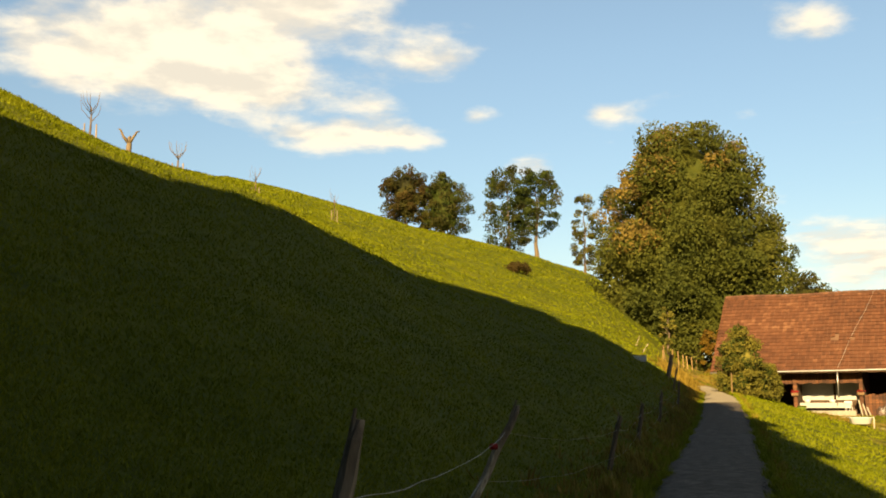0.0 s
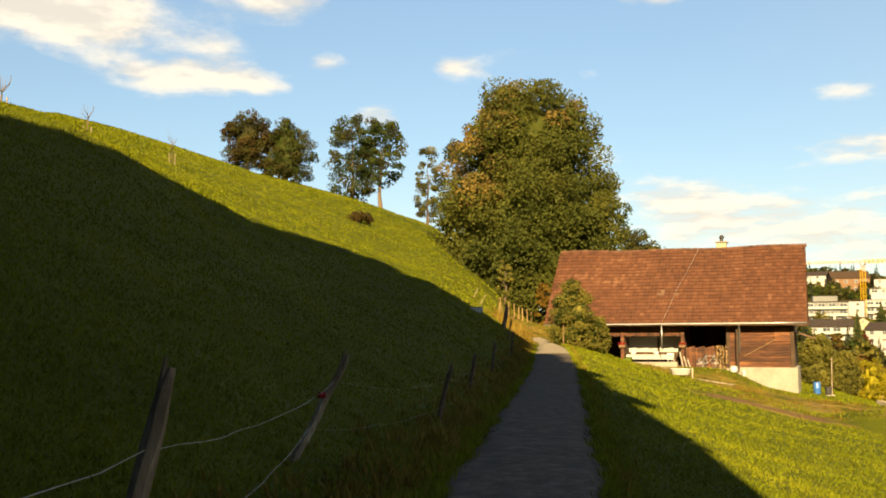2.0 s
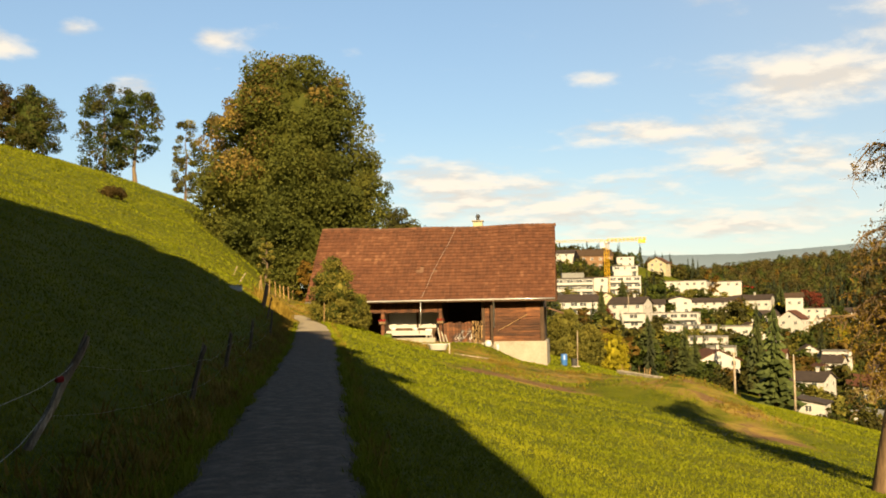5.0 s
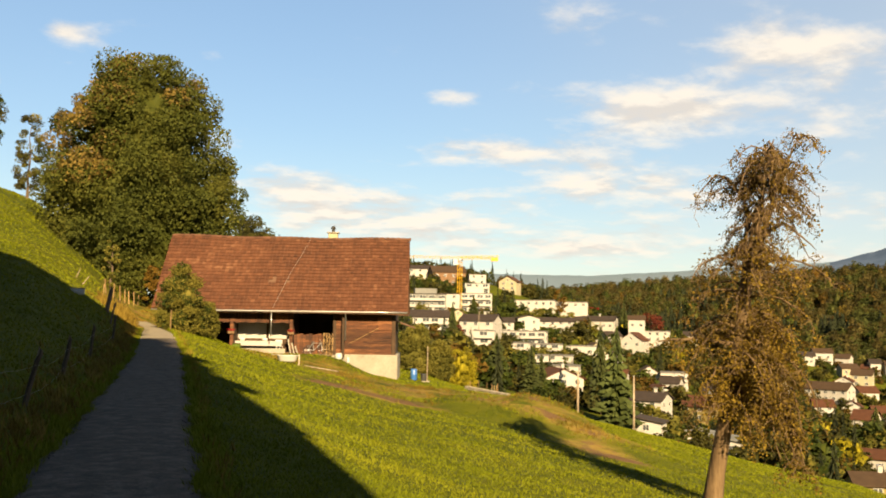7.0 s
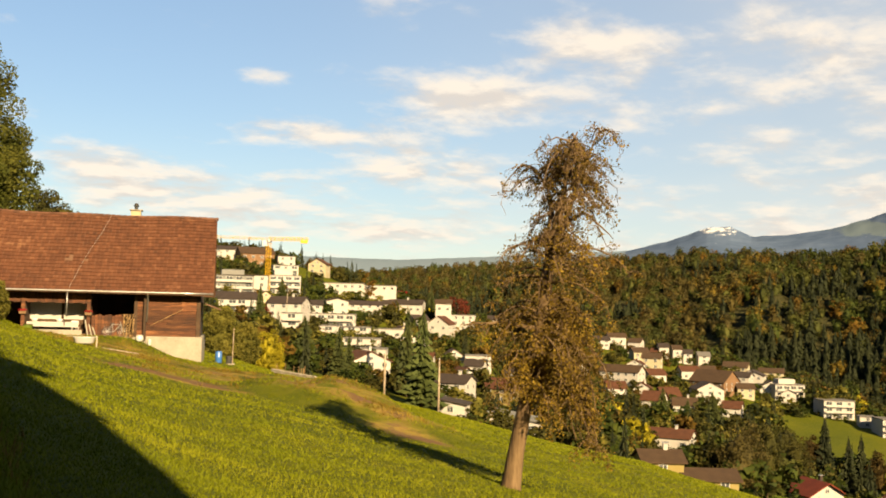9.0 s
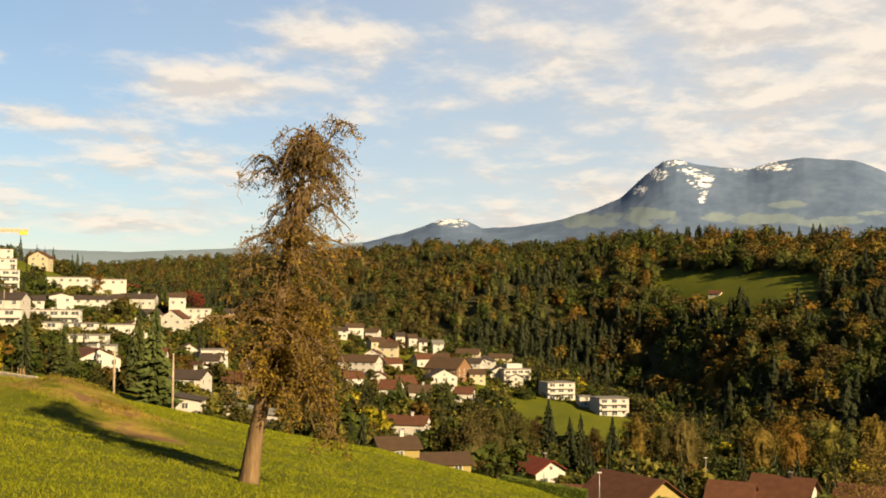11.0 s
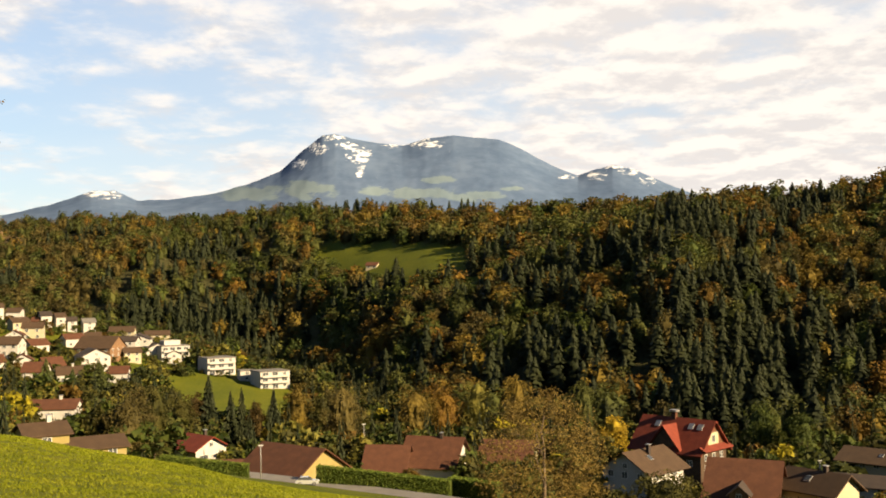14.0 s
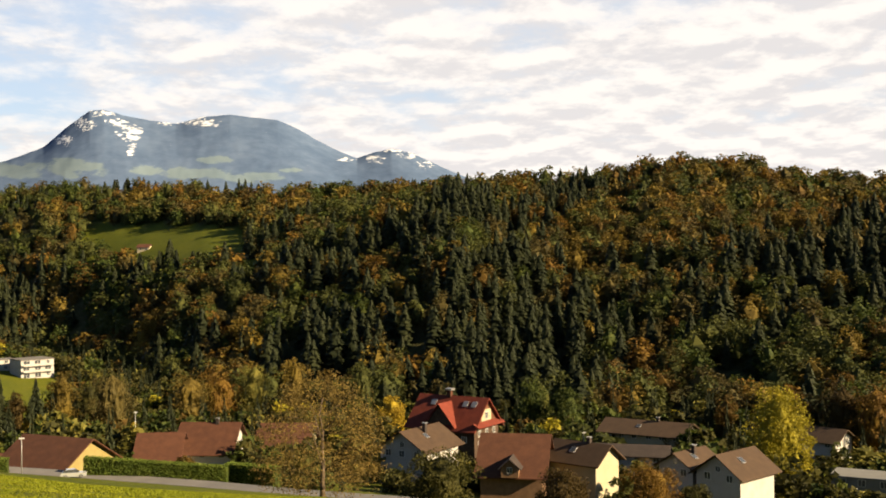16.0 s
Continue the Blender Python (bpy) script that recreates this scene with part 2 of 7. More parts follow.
M["dark_board"] = material("dark_board", [(0.02128, 0.01216, 0.007296), (0.03648, 0.02128, 0.01216), (0.0608, 0.03648, 0.02128)], 1.5, bump=0.005, vary=0.2)
M["concrete"] = material("concrete", [(0.1323, 0.1213, 0.09926), (0.1838, 0.1691, 0.1397), (0.2206, 0.2058, 0.1727)], 0.8, bump=0.004, fine=9)
M["white_wall"] = material("white_wall", [(0.2272, 0.2192, 0.2029), (0.2596, 0.2515, 0.2394), (0.284, 0.28, 0.2677)], 0.5, bump=0.002, fine=8)
M["cream_wall"] = material("cream_wall", [(0.2188, 0.1938, 0.125), (0.2437, 0.2188, 0.15), (0.2562, 0.2344, 0.1718)], 0.5, bump=0.002)
M["ochre_wall"] = material("ochre_wall", [(0.1299, 0.1005, 0.03465), (0.1547, 0.124, 0.04505), (0.1732, 0.144, 0.06237)], 0.5, bump=0.002)
M["grey_wall"] = material("grey_wall", [(0.0882, 0.09114, 0.0882), (0.1117, 0.1147, 0.1117), (0.1323, 0.1352, 0.1323)], 0.5, bump=0.002)
M["glass"] = material("glass", [(0.03, 0.035, 0.04), (0.05, 0.055, 0.06)], 0.5, rough=0.12, spec=0.6)
M["metal"] = material("metal", [(0.245, 0.245, 0.245), (0.35, 0.35, 0.35)], 2, rough=0.4, metal=0.8)
M["steel_pole"] = material("steel_pole", [(0.21, 0.217, 0.217), (0.294, 0.294, 0.294)], 2, rough=0.5, metal=0.5)
M["white_paint"] = material("white_paint", [(0.3249, 0.3249, 0.3165), (0.3541, 0.3541, 0.3457)], 3, rough=0.35, spec=0.5)
M["yellow_paint"] = material("yellow_paint", [(0.3825, 0.2081, 0.0102), (0.4335, 0.2543, 0.0204)], 1, rough=0.5)
M["blue_plastic"] = material("blue_plastic", [(0.0136, 0.068, 0.2176), (0.0272, 0.1088, 0.306)], 4, rough=0.45, spec=0.5)
M["black"] = material("black", [(0.015, 0.015, 0.015), (0.03, 0.03, 0.03)], 4, rough=0.6)
M["post_wood"] = material("post_wood", [(0.0782, 0.05586, 0.0391), (0.1788, 0.1396, 0.1005), (0.4246, 0.3798, 0.3129)], 5, bump=0.02, fine=30, stretch=(1, 1, 0.2))
M["log_end"] = material("log_end", [(0.107, 0.06323, 0.02918), (0.1848, 0.1167, 0.0535), (0.2432, 0.1654, 0.08272)], 8, vary=0.4)
M["gravel_stone"] = material("gravel_stone", [(0.05, 0.045, 0.04), (0.09, 0.08, 0.07), (0.15, 0.135, 0.12)], 3, fine=11)
# paler copy of the path surface: sunlight put into the colour
M["lit_gravel"] = material("lit_gravel", [(0.13, 0.115, 0.085), (0.19, 0.165, 0.12), (0.24, 0.21, 0.155)], 1.2, bump=0.012, fine=24)
M["soil"] = material("soil", [(0.0684, 0.038, 0.019), (0.1064, 0.0646, 0.0342), (0.1444, 0.0912, 0.0456)], 1.0, bump=0.03)
M["roof_brown"] = material("roof_brown", [(0.02477, 0.01387, 0.007463), (0.03578, 0.0208, 0.01119), (0.04677, 0.02773, 0.01492)], 0.6, bump=0.01, fine=6)
M["roof_dark"] = material("roof_dark", [(0.01526, 0.01106, 0.009753), (0.02358, 0.0169, 0.01431), (0.03468, 0.02472, 0.02081)], 0.6, bump=0.01, fine=6)
M["roof_red"] = material("roof_red", [(0.06474, 0.008977, 0.00408), (0.09248, 0.01469, 0.006528), (0.1249, 0.02244, 0.0102)], 0.6, bump=0.01, fine=6)
M["roof_rust"] = material("roof_rust", [(0.03513, 0.01202, 0.005734), (0.05135, 0.0185, 0.008603), (0.07026, 0.02683, 0.0129)], 0.6, bump=0.01, fine=6)
M["roof_flat"] = material("roof_flat", [(0.0748, 0.07106, 0.06732), (0.1047, 0.101, 0.09724)], 0.6)
M["stone"] = material("stone", [(0.1368, 0.1231, 0.1003), (0.1915, 0.1733, 0.1459), (0.2371, 0.2189, 0.187)], 2, bump=0.01)
M["car_paint"] = material("car_paint", [(0.5, 0.52, 0.53), (0.55, 0.57, 0.58)], 1, rough=0.25, metal=0.6, spec=0.6)


def meadow_material():
    m = bpy.data.materials.new("meadow")
    m.use_nodes = True
    N = Nodes(m.node_tree)
    b = m.node_tree.nodes["Principled BSDF"]
    co = N.t.nodes.new("ShaderNodeTexCoord").outputs["Object"]
    n1 = N.noise(co, 0.05, 4, 0.6)
    n2 = N.noise(co, 0.8, 5, 0.65)
    n3 = N.noise(co, 9.0, 4, 0.7)
    fac = N.math("ADD", N.math("ADD", N.math("MULTIPLY", n1, 0.35), N.math("MULTIPLY", n2, 0.35)), N.math("MULTIPLY", n3, 0.3))
    col = N.ramp(fac, [(0.34, (0.026, 0.036, 0.0026)), (0.46, (0.046, 0.058, 0.0034)), (0.56, (0.066, 0.074, 0.0042)), (0.68, (0.09, 0.086, 0.008))])
    # dry, rough strip below the barn
    at = N.t.nodes.new("ShaderNodeAttribute")
    at.attribute_name = "dry"
    dry = N.math("MULTIPLY", at.outputs["Fac"], N.smooth(N.math("ADD", N.math("MULTIPLY", n2, 0.6), N.math("MULTIPLY", N.noise(co, 0.28, 3, 0.5), 0.4)), 0.40, 0.58))
    drycol = N.ramp(N.noise(co, 1.7, 5, 0.7), [(0.35, (0.15, 0.135, 0.018)), (0.5, (0.22, 0.155, 0.036)), (0.64, (0.17, 0.10, 0.036))])
    col = N.mix(N.math("MINIMUM", dry, 1.0), col, drycol)
    # trodden bare soil
    bare = N.smooth(N.math("ADD", at.outputs["Fac"], N.math("MULTIPLY", N.math("SUBTRACT", N.math("ADD", N.math("MULTIPLY", n2, 0.6), N.math("MULTIPLY", N.noise(co, 0.35, 3, 0.6), 0.5)), 0.55), 5.0)), 0.95, 1.6)
    col = N.mix(bare, col, N.ramp(n3, [(0.35, (0.085, 0.048, 0.022)), (0.65, (0.14, 0.085, 0.045))]))
    # leaf litter under the far wood
    wd = N.t.nodes.new("ShaderNodeAttribute")
    wd.attribute_name = "wood"
    col = N.mix(wd.outputs["Fac"], col, N.ramp(n2, [(0.35, (0.022, 0.026, 0.009)), (0.6, (0.046, 0.042, 0.016))]))
    N.put(b, "Base Color", col)
    b.inputs["Roughness"].default_value = 0.95
    b.inputs["Specular IOR Level"].default_value = 0.1
    bn = N.t.nodes.new("ShaderNodeBump")
    bn.inputs["Strength"].default_value, bn.inputs["Distance"].default_value = 1.0, 0.12
    brush = N.math("MULTIPLY", N.math("MULTIPLY", N.noise(co, 0.25, 5, 0.7), 22.0), wd.outputs["Fac"])
    N.put(bn, "Height", N.math("ADD", brush, N.math("ADD", N.math("MULTIPLY", n2, 0.7), N.math("MULTIPLY", n3, 0.45))))
    N.put(b, "Normal", bn.outputs[0])
    return m


M["meadow"] = meadow_material()

# ---- helpers for shapes ----
def part(name, bm, mat, parent=None, label="", smooth=False):
    """Links a bmesh as one mesh object under a thing or a part."""
    me = bpy.data.meshes.new(name)
    bm.to_mesh(me)
    bm.free()
    me.materials.append(mat)
    if smooth:
        for p in me.polygons:
            p.use_smooth = True
    ob = new(name, me)
    if parent is not None:
        ob.parent = parent
    if label:
        ob["label"] = label
    return ob


def thing(name, m, label, category, group="", kind=""):
    ob = new(name)
    ob.empty_display_size = 0.2
    ob.matrix_basis = m
    return tagged(ob, label, category, group, kind)


def mesh_object(name, verts, faces, mats, index=None, parent=None, smooth=False):
    me = bpy.data.meshes.new(name)
    me.from_pydata([tuple(v) for v in verts], [], [tuple(f) for f in faces])
    for m in mats:
        me.materials.append(m)
    if index is not None:
        me.polygons.foreach_set("material_index", np.asarray(index, dtype=np.int32))
    if smooth:
        me.polygons.foreach_set("use_smooth", np.ones(len(me.polygons), dtype=bool))
    me.update()
    ob = new(name, me)
    if parent is not None:
        ob.parent = parent
    return ob


def tri_object(name, verts, tris, mats, index=None, parent=None):
    """A big triangle mesh, straight from arrays."""
    verts, tris = np.asarray(verts, dtype=np.float32), np.asarray(tris, dtype=np.int32)
    me = bpy.data.meshes.new(name)
    me.vertices.add(len(verts))
    me.vertices.foreach_set("co", verts.ravel())
    me.loops.add(tris.size)
    me.loops.foreach_set("vertex_index", tris.ravel())
    me.polygons.add(len(tris))
    me.polygons.foreach_set("loop_start", np.arange(0, tris.size, tris.shape[1], dtype=np.int32))
    for m in mats:
        me.materials.append(m)
    if index is not None:
        me.polygons.foreach_set("material_index", np.asarray(index, dtype=np.int32))
    me.update(calc_edges=True)
    me.validate()
    ob = new(name, me)
    if parent is not None:
        ob.parent = parent
    return ob


def add_box(bm, x0, x1, y0, y1, z0, z1, bevel=0.0):
    vs = [bm.verts.new(p) for p in ((x0, y0, z0), (x1, y0, z0), (x1, y1, z0), (x0, y1, z0), (x0, y0, z1), (x1, y0, z1), (x1, y1, z1), (x0, y1, z1))]
    fs = [bm.faces.new([vs[i] for i in f]) for f in ((3, 2, 1, 0), (4, 5, 6, 7), (0, 1, 5, 4), (1, 2, 6, 5), (2, 3, 7, 6), (3, 0, 4, 7))]
    if bevel:
        es = list({e for f in fs for e in f.edges})
        bmesh.ops.bevel(bm, geom=es, offset=bevel, segments=1, affect="EDGES")


def box(x0, x1, y0, y1, z0, z1, bevel=0.0):
    bm = bmesh.new()
    add_box(bm, x0, x1, y0, y1, z0, z1, bevel)
    return bm


def add_tube(bm, points, radii, sides=8, cap=True):
    """A tapered round tube through the points."""
    rings = []
    pts = [Vector(p) for p in points]
    for i, p in enumerate(pts):
        d = (pts[min(i + 1, len(pts) - 1)] - pts[max(i - 1, 0)]).normalized()
        u = d.orthogonal().normalized() if abs(d.z) < 0.99 else Vector((1, 0, 0))
        if rings:
            u = (last_u - d * last_u.dot(d)).normalized()
        last_u = u
        v = d.cross(u)
        rings.append([bm.verts.new(p + (u * math.cos(a) + v * math.sin(a)) * radii[i]) for a in (2 * math.pi * k / sides for k in range(sides))])
    for a, b in zip(rings, rings[1:]):
        for k in range(sides):
            bm.faces.new((a[k], a[(k + 1) % sides], b[(k + 1) % sides], b[k]))
    if cap:
        bm.faces.new(rings[-1])
        bm.faces.new(list(reversed(rings[0])))


def tube(points, radii, sides=8):
    bm = bmesh.new()
    add_tube(bm, points, radii, sides)
    return bm


# ---- the lie of the land ----
AZ0 = radians(25.5)                   # the path runs this way, clockwise from +y
EYE_Z = 1.6


def sstep(a, b, x):
    t = np.clip((x - a) / (b - a), 0, 1)
    return t * t * (3 - 2 * t)


def along(x, y):
    """Metres along the path, and to its right."""
    return x * math.sin(AZ0) + y * math.cos(AZ0), x * math.cos(AZ0) - y * math.sin(AZ0)


def from_path(s, c):
    return s * math.sin(AZ0) + c * math.cos(AZ0), s * math.cos(AZ0) - c * math.sin(AZ0)


def polar(az_deg, r):
    return r * math.sin(radians(az_deg)), r * math.cos(radians(az_deg))


def path_z(s):
    s = np.maximum(s, 0)
    return 12 * (1 - np.exp(-s * s / 36000))


def path_c(s):
    """Where the middle of the path lies, to the right of its axis."""
    return -0.54 + 0.019 * np.clip(s, -10, 36) - np.maximum(s - 52, 0) ** 2 / 260


def near_ground(x, y):
    s, c = along(x, y)
    zp = path_z(s)
    c = c - path_c(np.clip(s, -10, 66)) * np.clip(1 - np.abs(c) / 25, 0, 1)
    cr, h = np.maximum(c, 0), np.maximum(-c - 0.95, 0)
    right = zp * np.exp(-(cr / 40) ** 2) - 0.55 * sstep(1.0, 6.0, cr) - 0.194 * np.maximum(cr - 0.95, 0) - 0.00032 * cr * cr
    k = 0.62 + 0.085 * (1 - sstep(26, 46, s)) * sstep(5, 12, h) + 0.36 * sstep(40, 145, s)
    left = zp + 25.5 * (1 - np.exp(-k * h / 25.5)) - np.maximum(s - 125, 0) ** 2 / 160
    left = left - 0.38 * sstep(0.1, 1.4, h) * (1 - sstep(30, 45, s))
    return np.where(c > 0, right, left)


def far_ground(az, r):
    """The village spur, the valley floor and the wooded ridge beyond."""
    top = np.interp(az, [30, 40, 44, 48, 52, 60, 68, 72, 76, 80, 86], [3, 2.6, 2.2, 0.8, -0.6, -1.7, -2.9, -4.1, -5.4, -6.6, -8])
    front = np.interp(az, [30, 40, 50, 60, 70, 80, 90, 120], [-3, -3.8, -5.8, -8.2, -9.8, -11.0, -11.7, -12.0])
    rt = np.interp(az, [30, 70, 80, 90], [540, 540, 430, 360])
    rf = 190 + 45 * sstep(58, 70, az)
    zv = EYE_Z + r * np.tan(np.radians(front + (top - front) * np.clip((r - rf) / (rt - rf), 0, 1)))
    el_c = np.interp(az, [44, 49, 52, 61, 65, 70, 79, 90, 95, 107, 109, 113, 117, 120, 130], [2.3, 2.5, 2.8, 3.5, 3.9, 3.8, 4.7, 4.5, 4.6, 5.3, 5.9, 5.5, 4.6, 4.3, 3.6])
    rc = np.interp(az, [44, 60, 75, 90, 120], [1450, 1250, 980, 740, 660])
    zc = EYE_Z + rc * np.tan(np.radians(el_c)) - 14
    foot = np.interp(az, [44, 60, 70, 76, 80, 84, 90, 120], [680, 680, 650, 600, 480, 370, 310, 290])
    zb = np.interp(az, [44, 60, 80, 90, 120], [-30, -42, -50, -50, -48])
    zf = zb + (zc - zb) * np.clip((r - foot - 60) / (rc - foot - 60), 0, 1) ** 0.9 - np.maximum(r - rc, 0) * 0.25
    # spurs and hollows in the flank of the ridge
    mid = np.sin(np.pi * np.clip((r - foot) / (rc - foot), 0, 1)) ** 1.2
    for a, left, right, up in ((97.5, 8.0, 6.0, 22.0), (69.0, 6.0, 5.0, 18.0), (76.0, 2.5, 2.5, 9.0)):
        u = (az - a) / np.where(az < a, left, right)
        zf = zf + up * mid * np.clip(1 - np.abs(u), 0, 1) ** 1.3
    return np.maximum(zv + (zf - zv) * sstep(foot - 90, foot + 40, r), -60), foot, rc


def ground(x, y):
    x, y = np.asarray(x, dtype=float), np.asarray(y, dtype=float)
    r, az = np.hypot(x, y) + 1e-6, np.degrees(np.arctan2(x, y))
    z = near_ground(x, y)
    w = sstep(28, 37, az) * (1 - sstep(150, 175, az)) * sstep(0, 1, (r - 105 - 40 * sstep(58, 70, az)) / (80 + 15 * sstep(58, 70, az)))
    z = z * (1 - w) + far_ground(az, r)[0] * w
    # the crest of the slope swells and dips along the skyline
    swell = np.interp(az, [-30, -12.6, -9.8, -8, -6.8, -3.9, -0.9, 2, 5, 8, 9.4, 13, 16.4, 17.2, 19.2, 21.5, 24], [0.3, 0.3, -0.1, -0.29, -0.32, -0.06, 0.47, 0.36, 0.05, -0.25, -0.4, -0.28, 0.05, 0.12, 0.5, 0.3, 0.0])
    z = z + np.minimum(r, 160) * np.tan(np.radians(swell)) * sstep(14, 32, r) * (r < 400)
    # the brow of the meadow above the village
    brow = np.interp(az, [37, 40.5, 42.3, 45.2, 48.5, 53.5, 57.2, 60.8, 62.6, 65, 67.5, 71.2, 73.5, 77.6, 82, 87, 95, 105], [0, 0.1, 0.05, 0.35, 0.3, 0.42, 0.37, 0.5, 0.58, 0.37, 0.28, 0.07, -0.3, -0.52, -0.54, -0.5, -0.3, 0.0])
    z = z + r * np.tan(np.radians(brow)) * sstep(30, 62, r) * (1 - sstep(112, 140, r))
    # a low bank with uncut grass
    for a0, r0, a1, r1, up, wd in ((42.6, 48.3, 45.6, 46.8, 0.85, 1.9), (43.0, 63.0, 46.5, 56.0, 0.7, 3.2), (46.5, 56.0, 50.5, 46.0, 0.55, 2.8)):
        px, py = polar(a0, r0)
        qx, qy = polar(a1, r1)
        t = np.clip(((x - px) * (qx - px) + (y - py) * (qy - py)) / ((qx - px) ** 2 + (qy - py) ** 2), 0, 1)
        z = z + up * np.exp(-((x - px - t * (qx - px)) ** 2 + (y - py - t * (qy - py)) ** 2) / wd ** 2)
    # an unseen wooded hill, added behind the viewpoint to block low sky light
    back = az % 360
    z = z + 34 * sstep(30, 150, r) * sstep(136, 165, back) * (1 - sstep(300, 322, back)) * (1 - sstep(700, 1500, r))
    # the levelled yard in front of the barn
    bx, by = x * math.cos(radians(40)) - y * math.sin(radians(40)), x * math.sin(radians(40)) + y * math.cos(radians(40))
    w = sstep(-23, -17, bx) * (1 - sstep(-7.5, -3.5, bx)) * sstep(67, 71.5, by) * (1 - sstep(84, 90, by))
    z = z * (1 - w) - 0.62 * w
    w = sstep(-5.5, -2.5, bx) * (1 - sstep(0, 5, bx)) * sstep(68, 72, by) * (1 - sstep(84, 90, by))
    z = z * (1 - w) + np.minimum(z, -1.5 - 0.2 * (bx + 2)) * w
    # gentle unevenness of the turf
    bumps = 0.05 * np.sin(x * 0.9 + 1.3 * np.sin(y * 0.45)) * np.sin(y * 0.8 + 0.7) * sstep(2, 8, r) * np.clip(60 / r, 0, 1)
    s, c = along(x, y)
    return z + bumps * sstep(1.2, 4, np.abs(c))


def gz(x, y):
    return float(ground(x, y))


DRY = ((34.9, 48.2, 38.8, 45.6, 1.9, 1.75), (34.0, 66, 38.8, 60, 5.0, 0.8), (36.0, 52, 41.5, 52, 2.6, 0.6), (38.8, 60, 42.4, 54, 3.6, 0.95), (42.6, 50.5, 45.8, 48.2, 2.3, 1.1), (45.8, 48.6, 48.8, 46, 2.0, 1.0), (46.4, 47.6, 47.2, 47.0, 0.8, 1.5), (49.3, 42.4, 50.6, 39.6, 1.4, 1.4), (44.0, 60, 51.0, 46.5, 2.2, 0.7), (24.2, 60, 24.6, 84, 2.6, 0.95), (24.6, 84, 25.5, 100, 3.0, 0.8))


def dryness(x, y):
    """How dry and rough the turf is: the uncut strips below the barn and round the path's end."""
    d = np.zeros(len(x))
    for a0, r0, a1, r1, w, k in DRY:
        px, py = polar(a0, r0)
        qx, qy = polar(a1, r1)
        vx, vy = qx - px, qy - py
        t = np.clip(((x - px) * vx + (y - py) * vy) / (vx * vx + vy * vy), 0, 1)
        d = np.maximum(d, k * (1 - sstep(0.45 * w, 1.25 * w, np.hypot(x - px - t * vx, y - py - t * vy))))
    return d


def build_ground():
    az = np.concatenate([np.arange(-180, -40, 4.0), np.arange(-40, 130, 0.4), np.arange(130, 180, 4.0)])
    r = np.concatenate([np.linspace(0.35, 6, 22), np.geomspace(6.3, 4900, 190)])
    A, R = np.meshgrid(np.radians(az), r, indexing="ij")
    X, Y = R * np.sin(A), R * np.cos(A)
    Z = ground(X, Y)
    s, c = along(X, Y)
    bend = path_c(s)
    on_path = (np.abs(c - bend) < 1.2) & (s < 68) & (s > -30)
    Z = Z - 0.05 * on_path
    na, nr = A.shape
    verts = np.stack([X.ravel(), Y.ravel(), Z.ravel()], 1)
    verts = np.vstack([verts, [[0, 0, -0.05]]])
    i = np.arange(na)[:, None] * nr + np.arange(nr - 1)[None, :]
    j = (np.arange(na)[:, None] + 1) % na * nr + np.arange(nr - 1)[None, :]
    quads = np.stack([i, i + 1, j + 1, j], -1).reshape(-1, 4)
    ob = tri_object("ground", verts, quads[:, ::-1], [M["meadow"]])
    me = ob.data
    me.polygons.foreach_set("use_smooth", np.ones(len(me.polygons), dtype=bool))
    # rough dry strip along the edge of the meadow, below the barn
    dry = me.attributes.new("dry", "FLOAT", "POINT")
    d = dryness(verts[:, 0], verts[:, 1])
    dry.data.foreach_set("value", d.astype(np.float32))
    az_v, r_v = np.degrees(np.arctan2(verts[:, 0], verts[:, 1])), np.hypot(verts[:, 0], verts[:, 1])
    foot, rc = far_ground(az_v, r_v)[1:]
    open_ = (az_v > 77.2) & (az_v < 86.5) & (r_v > foot + 0.48 * (rc - foot)) & (r_v < foot + 0.75 * (rc - foot))
    wood = me.attributes.new("wood", "FLOAT", "POINT")
    wood.data.foreach_set("value", (sstep(foot + 5, foot + 30, r_v) * (az_v > 43) * (az_v < 128) * ~open_).astype(np.float32))
    return tagged(ob, "green hillside meadow falling away into a built-up valley", "meadow", kind="structure")


build_ground()


def build_path(name, s, mat, label):
    bend = path_c(s)
    c = np.linspace(-1, 1, 9)
    rng = np.random.default_rng(3)
    verts, faces = [], []
    for i, (a, b) in enumerate(zip(s, bend)):
        w = (0.87 + 0.05 * math.sin(a * 0.7) + 0.03 * math.sin(a * 2.3)) * (1 - 0.5 * float(sstep(50, 62, a)))
        for u in c:
            x, y = from_path(a, b + u * w)
            crown = 0.03 * (1 - u * u) - (0.05 if abs(u) > 0.99 else 0)
            verts.append((x, y, max(float(path_z(a)) - 0.02, gz(x, y)) + 0.03 + crown))
    n = len(c)
    for i in range(len(s) - 1):
        for k in range(n - 1):
            faces.append((i * n + k, i * n + k + 1, i * n + n + k + 1, i * n + n + k))
    ob = mesh_object(name, verts, faces, [M[mat]], smooth=True)
    return tagged(ob, label, "path", kind="structure")


build_path("path", np.concatenate([np.linspace(-25, 30, 111), np.linspace(31, 48, 18)]), "gravel", "narrow grey gravel footpath along the slope")
# the last stretch, painted brighter as sunlit
build_path("trail", np.linspace(48, 68, 28), "lit_gravel", "end of the footpath by the barn, coloured as sunlit")

